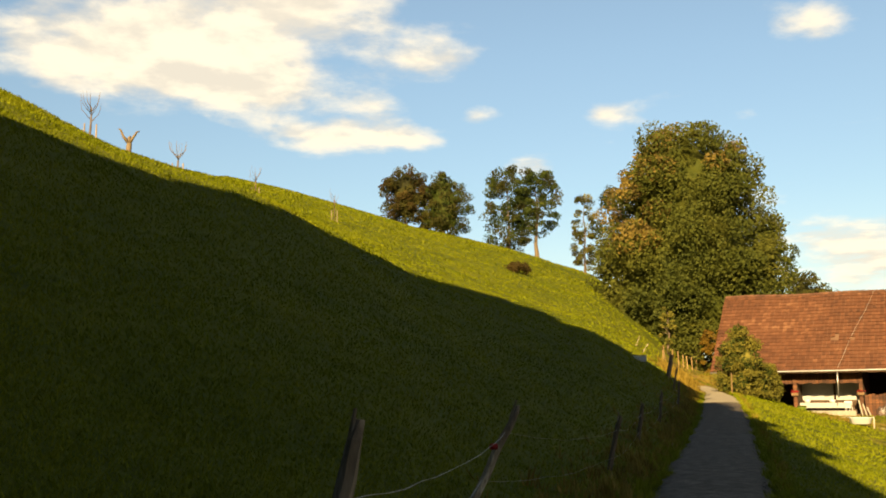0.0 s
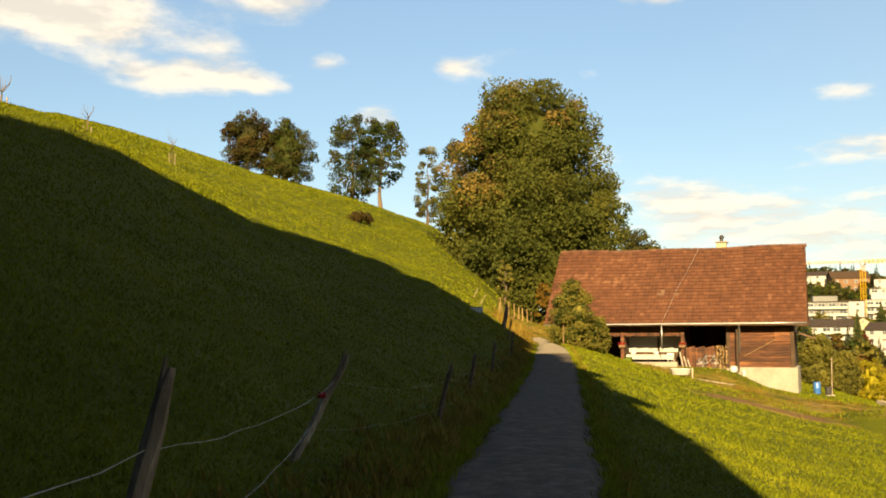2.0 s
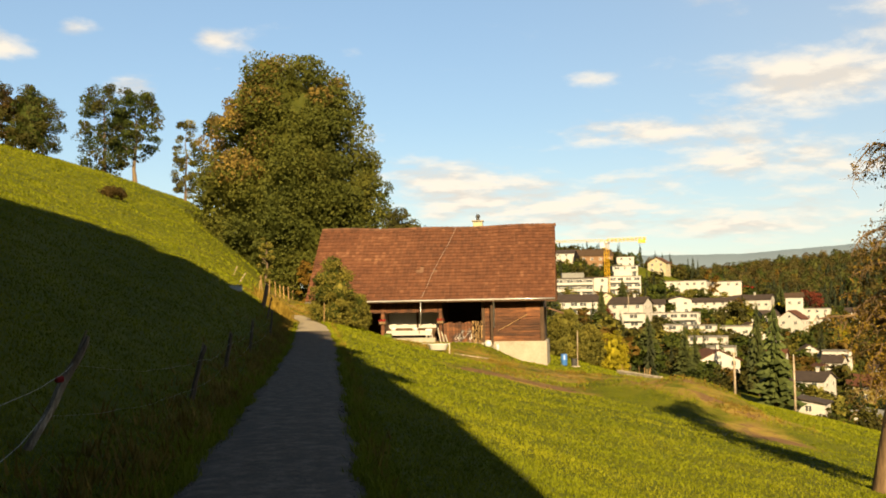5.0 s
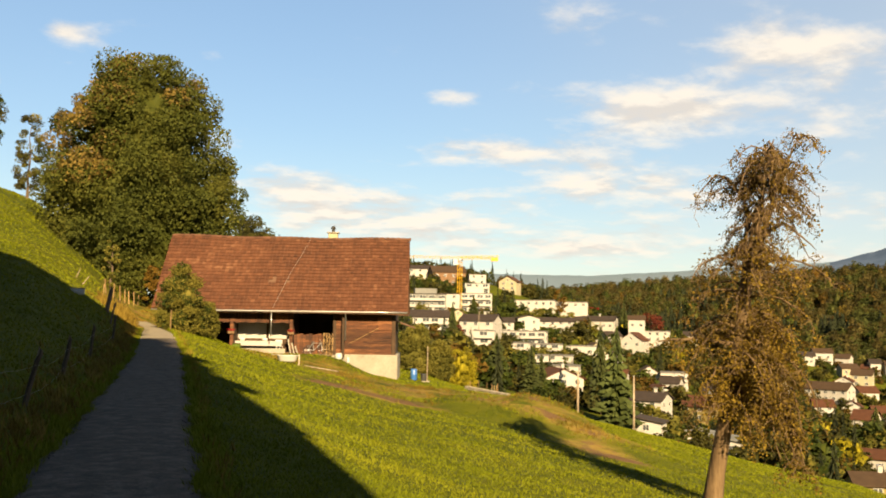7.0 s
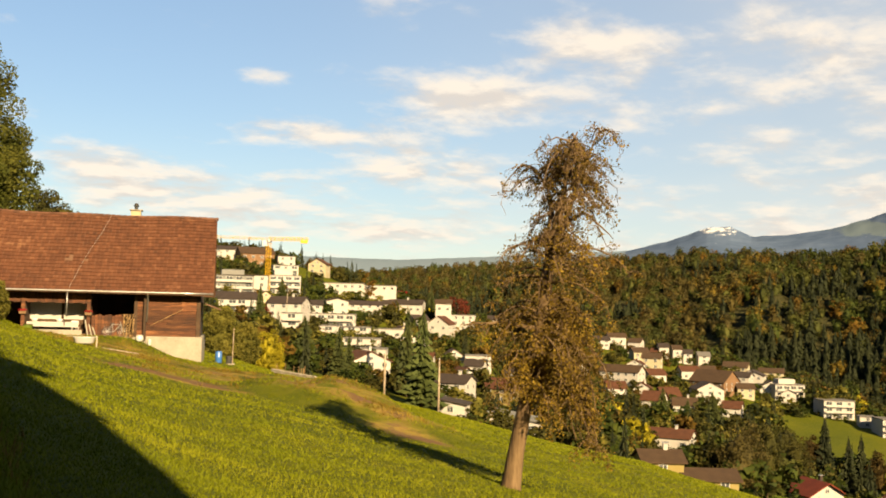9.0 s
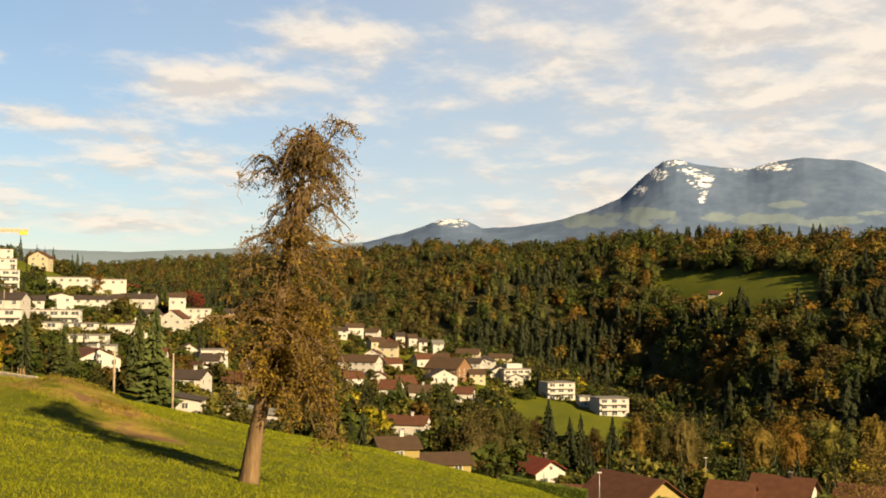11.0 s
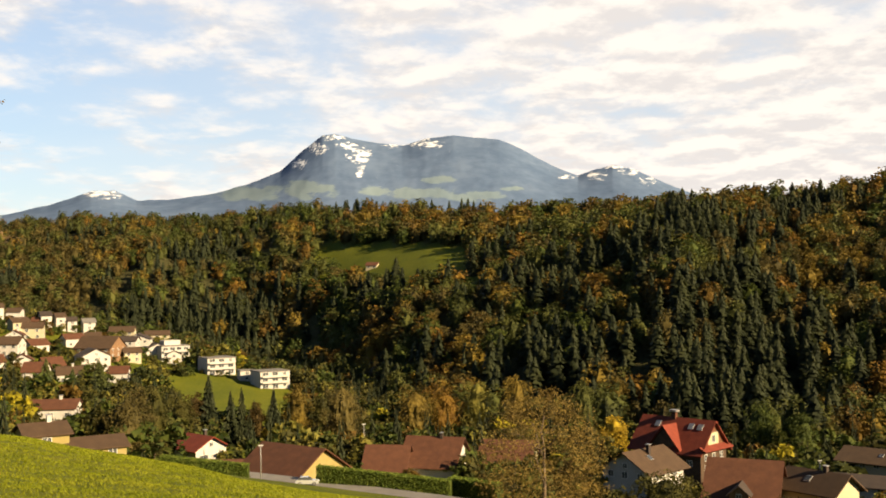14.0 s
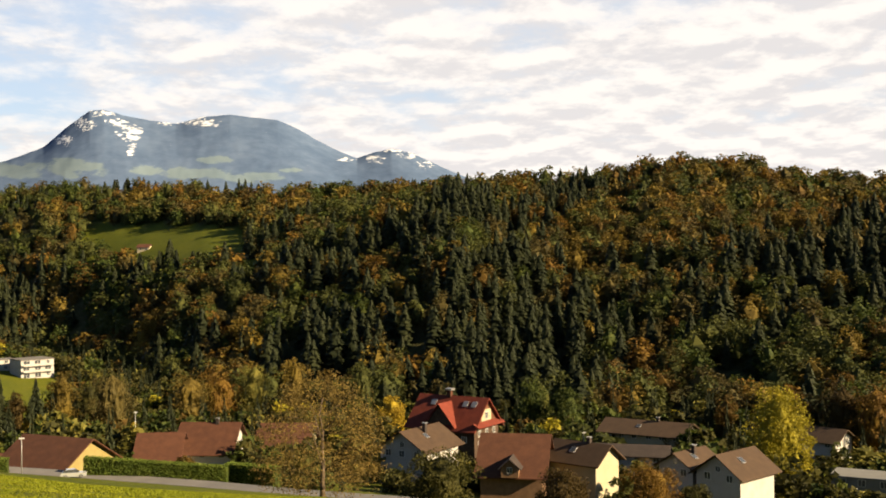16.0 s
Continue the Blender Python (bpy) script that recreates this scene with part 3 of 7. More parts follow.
# ---- trees ----
def leaf_cloud(rng, centres, sizes, per, leaf, flat=0.75, turn=0.4):
    """Small leaf sprays scattered through clumps: arrays of triangles."""
    n = len(centres) * per
    d = rng.standard_normal((n, 3))
    d /= np.linalg.norm(d, axis=1)[:, None]
    rad = rng.uniform(0.45, 1.0, n) ** 0.6
    c = np.repeat(centres, per, axis=0)
    p = c + d * (rad * np.repeat(sizes, per))[:, None] * np.array([1, 1, flat])
    u = rng.standard_normal((n, 3))
    u /= np.linalg.norm(u, axis=1)[:, None]
    v = np.cross(u, d + turn * rng.standard_normal((n, 3)))
    v /= np.linalg.norm(v, axis=1)[:, None] + 1e-9
    k = leaf * rng.uniform(0.6, 1.3, n)[:, None]
    verts = np.stack([p - u * k * 0.6, p + u * k * 0.6 + v * k * 0.2, p + v * k], 1).reshape(-1, 3)
    return verts, np.arange(3 * n).reshape(-1, 3)


def shell_centres(rng, n, profile, height, width, depth=None, z0=0.0, inner=0.35):
    """Clump centres near the surface of a crown whose half-width follows profile(0..1)."""
    t = rng.uniform(0, 1, n * 3)
    keep = rng.uniform(0, 1, n * 3) < (profile(t) + 0.15)
    t = t[keep][:n]
    a = rng.uniform(0, 2 * math.pi, len(t))
    q = rng.uniform(inner, 1, len(t)) ** 0.5
    w = profile(t) * q
    return np.stack([np.cos(a) * w * width / 2, np.sin(a) * w * (depth or width) / 2, z0 + t * height], 1)


def limbs(rng, bm, base, top, r0, count, spread, sides=7, start=0.3):
    """A trunk with tapering limbs that rise into the crown."""
    base, top = Vector(base), Vector(top)
    ax = top - base
    pts = [base + ax * t + Vector((rng.normal(), rng.normal(), 0)) * 0.015 * ax.length * (t > 0) for t in np.linspace(0, 1, 7)]
    add_tube(bm, [pts[0] - Vector((0, 0, 0.4))] + pts, [r0 * 1.45] + [r0 * (1.2 if i == 0 else 1 - 0.8 * i / 6) for i in range(7)], sides)
    for _ in range(count):
        t = rng.uniform(start, 0.9)
        p = base + ax * t
        a = rng.uniform(0, 2 * math.pi)
        out_ = Vector((math.cos(a), math.sin(a), rng.uniform(0.3, 0.9))) * spread * rng.uniform(0.5, 1.0) * (1.15 - t)
        rr = r0 * (1 - 0.75 * t) * 0.5
        add_tube(bm, [p, p + out_ * 0.35, p + out_ * 0.7 + Vector((0, 0, 0.06 * spread)), p + out_], [rr, rr * 0.75, rr * 0.5, rr * 0.2], 5, cap=False)


def crown_core(seed, levels, prof, height, width, z0, lump):
    """A lumpy inner mass that closes a crown behind its leaves."""
    bm = bmesh.new()
    bmesh.ops.create_icosphere(bm, subdivisions=levels, radius=1.0)
    off = Vector((seed * 1.37, seed * 0.71, 3.0))
    for v in bm.verts:
        t = (v.co.z + 1) / 2
        flat = math.hypot(v.co.x, v.co.y) or 1.0
        k = float(prof(np.array(t))) * min(1.0, 2.5 * math.sin(math.pi * t)) * width / 2 / flat
        k *= 1 + lump * noise.noise(v.co * 2.6 + off) + 0.6 * lump * noise.noise(v.co * 6.0 + off)
        v.co = Vector((v.co.x * k, v.co.y * k, z0 + height * t))
    out_ = np.array([tuple(v.co) for f in bm.faces for v in f.verts])
    bm.free()
    return out_


def round_tree(name, at, height, width, mat, label, seed, clumps=60, per=40, leaf=0.45, trunk=0.25, low=0.2, group="", extra=None, bark="bark", category="tree", prof=None, puff=1.0, turn=0.4, core=0.0, lump=0.34):
    rng = np.random.default_rng(seed)
    x, y = at
    ob = thing(name, pose(x, y, gz(x, y)), label, category, group)
    bm = bmesh.new()
    limbs(rng, bm, (0, 0, 0), (0, 0, height * 0.85), trunk, 9, width * 0.5)
    part("trunk", bm, M[bark], ob, smooth=True)
    prof = prof or (lambda t: np.sqrt(np.clip(1 - (2 * t - 0.85) ** 2 / 1.35, 0.02, 1)))
    cs = shell_centres(rng, clumps, prof, height * (1 - low), width * 0.86, z0=height * low)
    cs += rng.normal(0, 0.03 if width < 18 else 0.017, cs.shape) * width
    sizes = rng.uniform(0.07, 0.14, len(cs)) * width * puff
    v, f = leaf_cloud(rng, cs, sizes, per, leaf, turn=turn)
    tops = rng.random(len(cs))
    idx, mats = None, [M[mat]]
    if extra:
        mats.append(M[extra[0]])
        pick = np.array([extra[1](c / np.array([width, width, height])) for c in cs])
        idx = np.repeat((tops < pick).astype(np.int32), per)
    if core:
        inner = crown_core(seed, 4 if width > 12 else 3, prof, height * (1 - low) * 0.94, width * core, height * low + 0.02 * height, lump)
        v = np.vstack([v, inner])
        f = np.arange(len(v)).reshape(-1, 3)
        idx = None if idx is None else np.concatenate([idx, np.zeros(len(inner) // 3, dtype=np.int32)])
    tri_object("crown", v, f, mats, idx, ob)
    return ob


def conifer_arrays(rng, height, width, tiers, sprays, spike=0.9):
    """Drooping sprays in whorls round a stem: arrays of triangles."""
    vs = []
    for i in range(tiers):
        t = i / tiers
        w = width / 2 * (1 - t) ** spike * rng.uniform(0.85, 1.12)
        z = height * (0.07 + 0.9 * t)
        n = max(4, int(sprays * (1 - 0.6 * t)))
        for k in range(n):
            a = 2 * math.pi * (k + rng.uniform(-0.4, 0.4)) / n + i
            ww = w * rng.uniform(0.55, 1.15) + 0.01 * height
            ca, sa = math.cos(a), math.sin(a)
            side = ww * rng.uniform(0.15, 0.27)
            drop = height / tiers * rng.uniform(0.5, 2.2)
            zk = z + height / tiers * rng.uniform(-0.6, 0.6)
            root = (ca * ww * 0.08, sa * ww * 0.08, zk + height / tiers * 1.2)
            vs += [root, (ca * ww * 0.8 - sa * side, sa * ww * 0.8 + ca * side, zk - drop * 0.55), (ca * ww, sa * ww, zk - drop * 0.2)]
            vs += [root, (ca * ww, sa * ww, zk - drop * 0.2), (ca * ww * 0.8 + sa * side, sa * ww * 0.8 - ca * side, zk - drop * 0.55)]
    v = np.array(vs)
    return v, np.arange(len(v)).reshape(-1, 3)


def conifer(name, at, height, width, label, seed, mat="needle", tiers=16, sprays=13, group=""):
    rng = np.random.default_rng(seed)
    x, y = at
    ob = thing(name, pose(x, y, gz(x, y)), label, "tree", group)
    part("trunk", tube([(0, 0, -0.5), (0, 0, height * 0.5), (0, 0, height * 0.97)], [width * 0.045, width * 0.03, 0.02], 7), M["bark"], ob, smooth=True)
    v, f = conifer_arrays(rng, height, width, tiers, sprays)
    tri_object("crown", v, f, [M[mat]], None, ob)
    return ob


def spruce_sprays(rng, height, width, tiers, sprays):
    """Short level sprays in whorls round a narrow cone: corner points of triangles."""
    i = np.repeat(np.arange(tiers), sprays)
    t = (i + rng.uniform(-0.5, 0.5, len(i))) / tiers
    t = np.clip(t, 0.0, 0.985)
    a = rng.uniform(0, 2 * math.pi, len(i))
    w = (width / 2 * (1 - t) ** 0.7 + 0.012) * rng.uniform(0.6, 1.2, len(i))
    z = height * (0.05 + 0.93 * t)
    side = w * rng.uniform(0.22, 0.4, len(i)) + 0.006
    drop = height / tiers * rng.uniform(0.4, 1.3, len(i))
    ca, sa = np.cos(a), np.sin(a)
    root = np.stack([ca * w * 0.3, sa * w * 0.3, z + height / tiers * 1.1], 1)
    p = np.stack([ca * w - sa * side, sa * w + ca * side, z - drop], 1)
    q = np.stack([ca * w + sa * side, sa * w - ca * side, z - drop * 0.7], 1)
    return np.stack([root, q, p], 1).reshape(-1, 3)


# the mixed autumn wood on the far side of the valley
def build_forest():
    rng = np.random.default_rng(11)
    kinds = []

    def core(r2, levels, half, low, high, lump):
        """A lumpy inner mass that closes a crown behind its leaves."""
        bm = bmesh.new()
        bmesh.ops.create_icosphere(bm, subdivisions=levels, radius=1.0)
        off = Vector(r2.uniform(-50, 50, 3))
        for v in bm.verts:
            k = 1 + lump * noise.noise(v.co * 1.7 + off) + 0.5 * lump * noise.noise(v.co * 4.0 + off)
            v.co = Vector((v.co.x * k * half, v.co.y * k * half, (low + high) / 2 + v.co.z * k * (high - low) / 2))
        out_ = np.array([tuple(v.co) for f in bm.faces for v in f.verts])
        bm.free()
        return out_

    for i in range(6):
        stem = []
        for k in range(8):
            a0, a1 = 2 * math.pi * k / 8, 2 * math.pi * (k + 1) / 8
            for z0, r0, z1, r1 in ((0.04, 0.115, 0.45, 0.078), (0.45, 0.078, 0.95, 0.0)):
                q = [(r0 * math.cos(a0), r0 * math.sin(a0), z0), (r0 * math.cos(a1), r0 * math.sin(a1), z0), (r1 * math.cos(a1), r1 * math.sin(a1), z1), (r1 * math.cos(a0), r1 * math.sin(a0), z1)]
                stem += [q[0], q[1], q[2]] + ([q[0], q[2], q[3]] if r1 else [])
        kinds.append(np.vstack([np.array(stem), spruce_sprays(np.random.default_rng(100 + i), 1.0, 0.36, 24 if i < 3 else 16, 11 if i < 3 else 8)]))
    prof = lambda t: np.sqrt(np.clip(1 - (2 * t - 0.9) ** 2 / 1.3, 0.02, 1))
    for i in range(12):
        near_ = i < 7
        r2 = np.random.default_rng(200 + i)
        cs = shell_centres(r2, 62 if near_ else 34, prof, 0.82, 0.42, z0=0.14, inner=0.5)
        leaves = leaf_cloud(r2, cs, r2.uniform(0.04, 0.075, len(cs)), 13 if near_ else 7, 0.036 if near_ else 0.056, flat=1.0, turn=0.9)[0]
        kinds.append(np.vstack([core(r2, 1, 0.135, 0.16, 0.88, 0.25), leaves]))
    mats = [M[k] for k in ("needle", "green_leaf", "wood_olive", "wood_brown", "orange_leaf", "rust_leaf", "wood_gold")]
    vs, ix = [], []
    pts = []
    while len(pts) < 6800:
        a = rng.uniform(44, 126)
        rr = math.sqrt(rng.uniform(285 ** 2, 1380 ** 2))
        _, foot, rc = far_ground(np.array(a), np.array(rr))
        if rr < foot + 25 or rr > rc + 40:
            continue
        # thin the wood with distance and leave the pasture in the ridge open
        if rr > 760 and rng.random() > 0.6:
            continue
        frac = (rr - foot) / (rc - foot)
        if 77.6 < a < 86.2 and 0.50 + 0.03 * max(0, 80 - a) < frac < 0.73:
            continue
        pts.append((a, rr, frac))
    for a, rr, frac in pts:
        x, y = polar(a, rr)
        z = gz(x, y) - 4.5
        g = noise.noise(Vector((x * 0.012, y * 0.012, 1.7))) + 0.35 * noise.noise(Vector((x * 0.05, y * 0.05, 5.0)))
        con = rng.random() < 0.17 - 1.6 * g - 0.3 * (a < 68) + 0.22 * (0.12 < frac < 0.6) - 0.22 * (frac > 0.78) - 0.15 * (a > 104) * (frac < 0.35) - 0.12 * (a > 108)
        if con:
            h = rng.uniform(15, 25 if frac < 0.75 else 19)
            w = h * rng.uniform(0.95, 1.35)
            v = kinds[rng.integers(0, 3) if rr < 640 else rng.integers(3, 6)] * np.array([w, w, h])
            mi = 0
        else:
            h = rng.uniform(12, 20)
            w = h * rng.uniform(1.2, 1.75)
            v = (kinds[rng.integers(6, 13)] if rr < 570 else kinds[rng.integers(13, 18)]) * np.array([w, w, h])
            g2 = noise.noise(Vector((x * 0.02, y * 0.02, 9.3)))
            # dull brown mix on the farthest part, imitating haze by leaf colour
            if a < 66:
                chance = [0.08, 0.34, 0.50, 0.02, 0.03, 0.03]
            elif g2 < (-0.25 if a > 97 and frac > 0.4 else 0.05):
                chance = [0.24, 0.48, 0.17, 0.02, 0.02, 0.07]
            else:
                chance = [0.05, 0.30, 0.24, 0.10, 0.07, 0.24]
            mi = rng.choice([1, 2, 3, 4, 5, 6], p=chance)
        t = rng.uniform(0, 2 * math.pi)
        ca, sa = math.cos(t), math.sin(t)
        v = v @ np.array([[ca, sa, 0], [-sa, ca, 0], [0, 0, 1]]) + np.array([x, y, z])
        vs.append(v)
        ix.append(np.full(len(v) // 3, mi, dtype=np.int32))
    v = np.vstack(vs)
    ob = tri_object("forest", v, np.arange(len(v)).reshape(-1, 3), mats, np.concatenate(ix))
    return tagged(ob, "mixed spruce and autumn broadleaf wood covering the ridge", "forest", kind="stuff")


build_forest()

# the great lime tree behind the barn, russet on its windward top
lime_prof = lambda t: np.clip(np.interp(t, [0, 0.08, 0.3, 0.5, 0.7, 0.82, 0.92, 1.0], [0.74, 0.97, 1.0, 0.96, 0.83, 0.70, 0.50, 0.24]), 0.02, 1)
round_tree("lime_tree", polar(24.65, 104), 23.6, 20.6, "lime_leaf", "huge dense lime tree turning russet on one side, behind the barn", 5, clumps=460, per=300, leaf=0.24, puff=0.82, trunk=0.75, low=0.03, prof=lime_prof, core=0.5, turn=0.6,
           extra=("walnut_leaf", lambda p: 0.6 * (p[2] > 0.5) * (0.91 * p[0] - 0.42 * p[1] < -0.10 - 0.1 * (0.75 - p[2])) + 0.12 * (p[2] > 0.8)))
round_tree("young_lime", polar(30.2, 125), 12.5, 9, "olive_leaf", "younger tree half hidden behind the lime tree", 6, clumps=90, per=90, leaf=0.26, trunk=0.2, core=0.4, low=0.1)
round_tree("fruit_tree", polar(9.0, 128), 6.9, 7.2, "olive_leaf", "brownish fruit tree on the crest of the meadow", 21, clumps=120, per=90, leaf=0.2, trunk=0.2, core=0.4, low=0.1, extra=("brown_leaf", lambda p: 0.5))
round_tree("fruit_tree", polar(11.1, 128), 7.4, 7.6, "green_leaf", "dark green fruit tree on the crest of the meadow", 22, clumps=130, per=90, leaf=0.2, trunk=0.22, core=0.4, low=0.0, extra=("olive_leaf", lambda p: 0.5))
round_tree("field_tree", polar(14.7, 132), 10.6, 7.4, "green_leaf", "dark tree with bare lower stem on the crest", 23, clumps=130, per=80, leaf=0.22, trunk=0.22, low=0.03, extra=("olive_leaf", lambda p: 0.3))
round_tree("field_tree", polar(16.3, 132), 12.0, 7.0, "green_leaf", "tall airy tree with pale trunk on the crest", 24, clumps=90, per=80, leaf=0.24, trunk=0.26, low=0.28, bark="pale_bark", extra=("olive_leaf", lambda p: 0.3))
round_tree("field_tree", polar(18.9, 128), 9.8, 3.4, "hazel_leaf", "thin yellowing tree on the crest", 25, puff=1.3, clumps=80, per=70, leaf=0.18, trunk=0.16, low=0.05, extra=("olive_leaf", lambda p: 0.5))
round_tree("field_tree", polar(20.5, 126), 12.6, 5.0, "green_leaf", "sparse tall tree beside the lime tree", 26, puff=1.4, clumps=100, per=70, leaf=0.2, trunk=0.2, low=0.03, extra=("olive_leaf", lambda p: 0.4))


def sapling(az, r, h, lean, label, forked=False):
    """A young or dead fruit tree with a pale stake."""
    x, y = polar(az, r)
    ob = thing("sapling", pose(x, y, gz(x, y), 0, 0, -az), label, "tree", "saplings on the slope")
    bm = bmesh.new()
    if forked:
        add_tube(bm, [(0, 0, -0.2), (0.05, 0, h * 0.45)], [0.12, 0.09], 7)
        for dx, dz in ((-0.42, 0.95), (0.5, 0.9), (0.12, 0.7)):
            add_tube(bm, [(0.05, 0, h * 0.43), (dx * 0.35, 0, h * 0.68), (dx * 0.6, 0.05, h * dz), (dx * 0.8, 0.1, h * (dz + 0.06))], [0.07, 0.05, 0.035, 0.01], 6)
    else:
        add_tube(bm, [(0, 0, -0.2), (0.02, 0, h * 0.5), (lean, 0, h)], [0.035, 0.028, 0.008], 6)
        rng = random.Random(int(az * 10))
        for i in range(9):
            z = h * rng.uniform(0.45, 0.95)
            a = rng.uniform(0, 6.28)
            add_tube(bm, [(0.02, 0, z), (0.25 * math.cos(a), 0.25 * math.sin(a), z + 0.3), (0.3 * math.cos(a), 0.3 * math.sin(a), z + 0.6)], [0.014, 0.01, 0.004], 4)
    part("stem", bm, M["pale_bark"], ob, smooth=True)
    if not forked:
        for dx in (-0.16, 0.18):
            part("stake", tube([(dx, 0, -0.2), (dx, 0, h * 0.42)], [0.025, 0.022], 6), M["post_wood"], ob)


sapling(4.9, 64, 1.7, 0.05, "young staked fruit tree on the meadow slope")
sapling(0.5, 50, 0.9, 0.02, "short staked sapling on the meadow slope")
sapling(-3.8, 34.5, 0.42, 0.02, "very short staked sapling on the slope")
sapling(-6.4, 37, 0.95, 0.0, "dead forked pale trunk near the crest", True)
sapling(-8.4, 32, 0.9, 0.03, "leafless young tree with a stake near the crest")

# ---- barn ----
BARN_AZ = 40.0
L0, L1, EAVE_Y, RIDGE_Y = -18.9, -1.2, 72.0, 77.2
RIDGE_Z, EAVE_Z = 7.9, 2.45
WALL_Y = EAVE_Y + 1.1


def barn_place(x, y, z=0.0, turn=0.0):
    """Local x to the right, y away, from the viewpoint towards the barn."""
    return pose(0, 0, 0, 0, 0, -BARN_AZ) @ pose(x, y, z, 0, 0, turn)


def barn_ground(x, y):
    p = barn_place(x, y).translation
    return gz(p.x, p.y)


def island_material(name, stops, rough=0.85, scale=0.4):
    """Colour that changes from one joined piece to the next, with weathering over all."""
    m = bpy.data.materials.new(name)
    m.use_nodes = True
    N = Nodes(m.node_tree)
    b = m.node_tree.nodes["Principled BSDF"]
    geo = N.t.nodes.new("ShaderNodeNewGeometry")
    n1 = N.noise(geo.outputs["Position"], scale, 5, 0.65)
    n2 = N.noise(geo.outputs["Position"], scale * 14, 3, 0.6)
    fac = N.math("ADD", N.math("MULTIPLY", n1, 0.48), N.math("MULTIPLY", geo.outputs["Random Per Island"], 0.22))
    fac = N.math("ADD", fac, N.math("MULTIPLY", n2, 0.30))
    N.put(b, "Base Color", N.ramp(fac, [(0.2 + 0.6 * i / (len(stops) - 1), c) for i, c in enumerate(stops)]))
    b.inputs["Roughness"].default_value = rough
    b.inputs["Specular IOR Level"].default_value = 0.25
    return m


M["old_tile"] = island_material("old_tile", [(0.018, 0.008, 0.005), (0.052, 0.019, 0.0095), (0.078, 0.030, 0.015), (0.18, 0.094, 0.054)])


def build_barn():
    b = thing("barn", barn_place(0, 0), "long weathered timber barn under a rust-red tiled roof", "barn")
    slope = math.hypot(RIDGE_Y - EAVE_Y, RIDGE_Z - EAVE_Z)
    ang = math.atan2(RIDGE_Z - EAVE_Z, RIDGE_Y - EAVE_Y)

    def sag(x, t):
        """The old ridge dips a little between its ends."""
        u = (x - L0) / (L1 - L0)
        return -0.10 * math.sin(math.pi * u) * t + 0.035 * math.sin(u * 17) * t
    # battened roof slabs under the tiles, then the courses of tiles
    for side in (0, 1):
        bm = bmesh.new()
        nx = 12
        ring = []
        for i in range(nx + 1):
            x = L0 + 0.05 + (L1 - L0 - 0.1) * i / nx
            ye, yr = (EAVE_Y, RIDGE_Y) if side == 0 else (2 * RIDGE_Y - EAVE_Y, RIDGE_Y)
            ring.append([bm.verts.new(p) for p in ((x, ye, EAVE_Z - 0.06), (x, yr, RIDGE_Z - 0.06 + sag(x, 1)), (x, yr, RIDGE_Z - 0.2 + sag(x, 1)), (x, ye, EAVE_Z - 0.2))])
        for a, c in zip(ring, ring[1:]):
            for k in range(4):
                bm.faces.new((a[k], c[k], c[(k + 1) % 4], a[(k + 1) % 4]))
        bm.faces.new(ring[0])
        bm.faces.new(list(reversed(ring[-1])))
        bmesh.ops.recalc_face_normals(bm, faces=bm.faces)
        slab = part("roof", bm, M["roof_under"], b)
        rng = np.random.default_rng(40 + side)
        tw, te = 0.25, 0.345
        rows, cols = int(slope / te) + 1, int((L1 - L0) / tw) + 1
        verts, faces = [], []
        for r in range(rows):
            for c in range(cols):
                if side == 0 and (r, c) in ((8, 31), (8, 32), (9, 32), (8, 36)):
                    continue
                x0 = L0 + c * tw + rng.uniform(-0.008, 0.008)
                x1 = min(x0 + tw * 0.93, L1)
                s0 = r * te + rng.uniform(-0.02, 0.02) - 0.06
                s1 = min(s0 + te * 1.12, slope + 0.02)
                lift = rng.uniform(0.0, 0.018)
                quad = []
                for x, s, up_ in ((x0, s0, 0.075 + lift), (x1, s0, 0.075 + lift), (x1, s1, 0.03), (x0, s1, 0.03), ((x0 + x1) / 2, s0 - 0.02, 0.095 + lift)):
                    t = s / slope
                    yy = s * math.cos(ang) - up_ * math.sin(ang)
                    zz = EAVE_Z + s * math.sin(ang) + up_ * math.cos(ang) + sag(x, t)
                    quad.append((x, EAVE_Y + yy if side == 0 else 2 * RIDGE_Y - EAVE_Y - yy, zz))
                k = len(verts)
                low = [(q[0], q[1] + (0.02 if side == 0 else -0.02), q[2] - 0.05) for q in quad[:2]]
                verts += quad + low
                faces += [(k, k + 4, k + 2, k + 3), (k + 4, k + 1, k + 2), (k + 5, k + 6, k + 1, k + 4), (k + 5, k + 4, k)]
        if side == 1:
            faces = [tuple(reversed(f)) for f in faces]
        t_ = mesh_object("roof_tiles", verts, faces, [M["old_tile"]], parent=slab)
        tagged(t_, kind="stuff")
    # ridge tiles
    for i in range(44):
        x = L0 + 0.05 + i * (L1 - L0) / 44
        r_ = part("ridge_tile", tube([(x, RIDGE_Y, RIDGE_Z + 0.03 + sag(x, 1)), (x + 0.43, RIDGE_Y, RIDGE_Z + 0.05 + sag(x, 1))], [0.11, 0.125], 8), M["roof_tile"], b)
    # walls behind and at the ends
    back = 2 * RIDGE_Y - WALL_Y
    part("wall", box(L0 + 0.9, -2.05, back - 0.2, back, -0.8, 2.6), M["dark_board"], b)
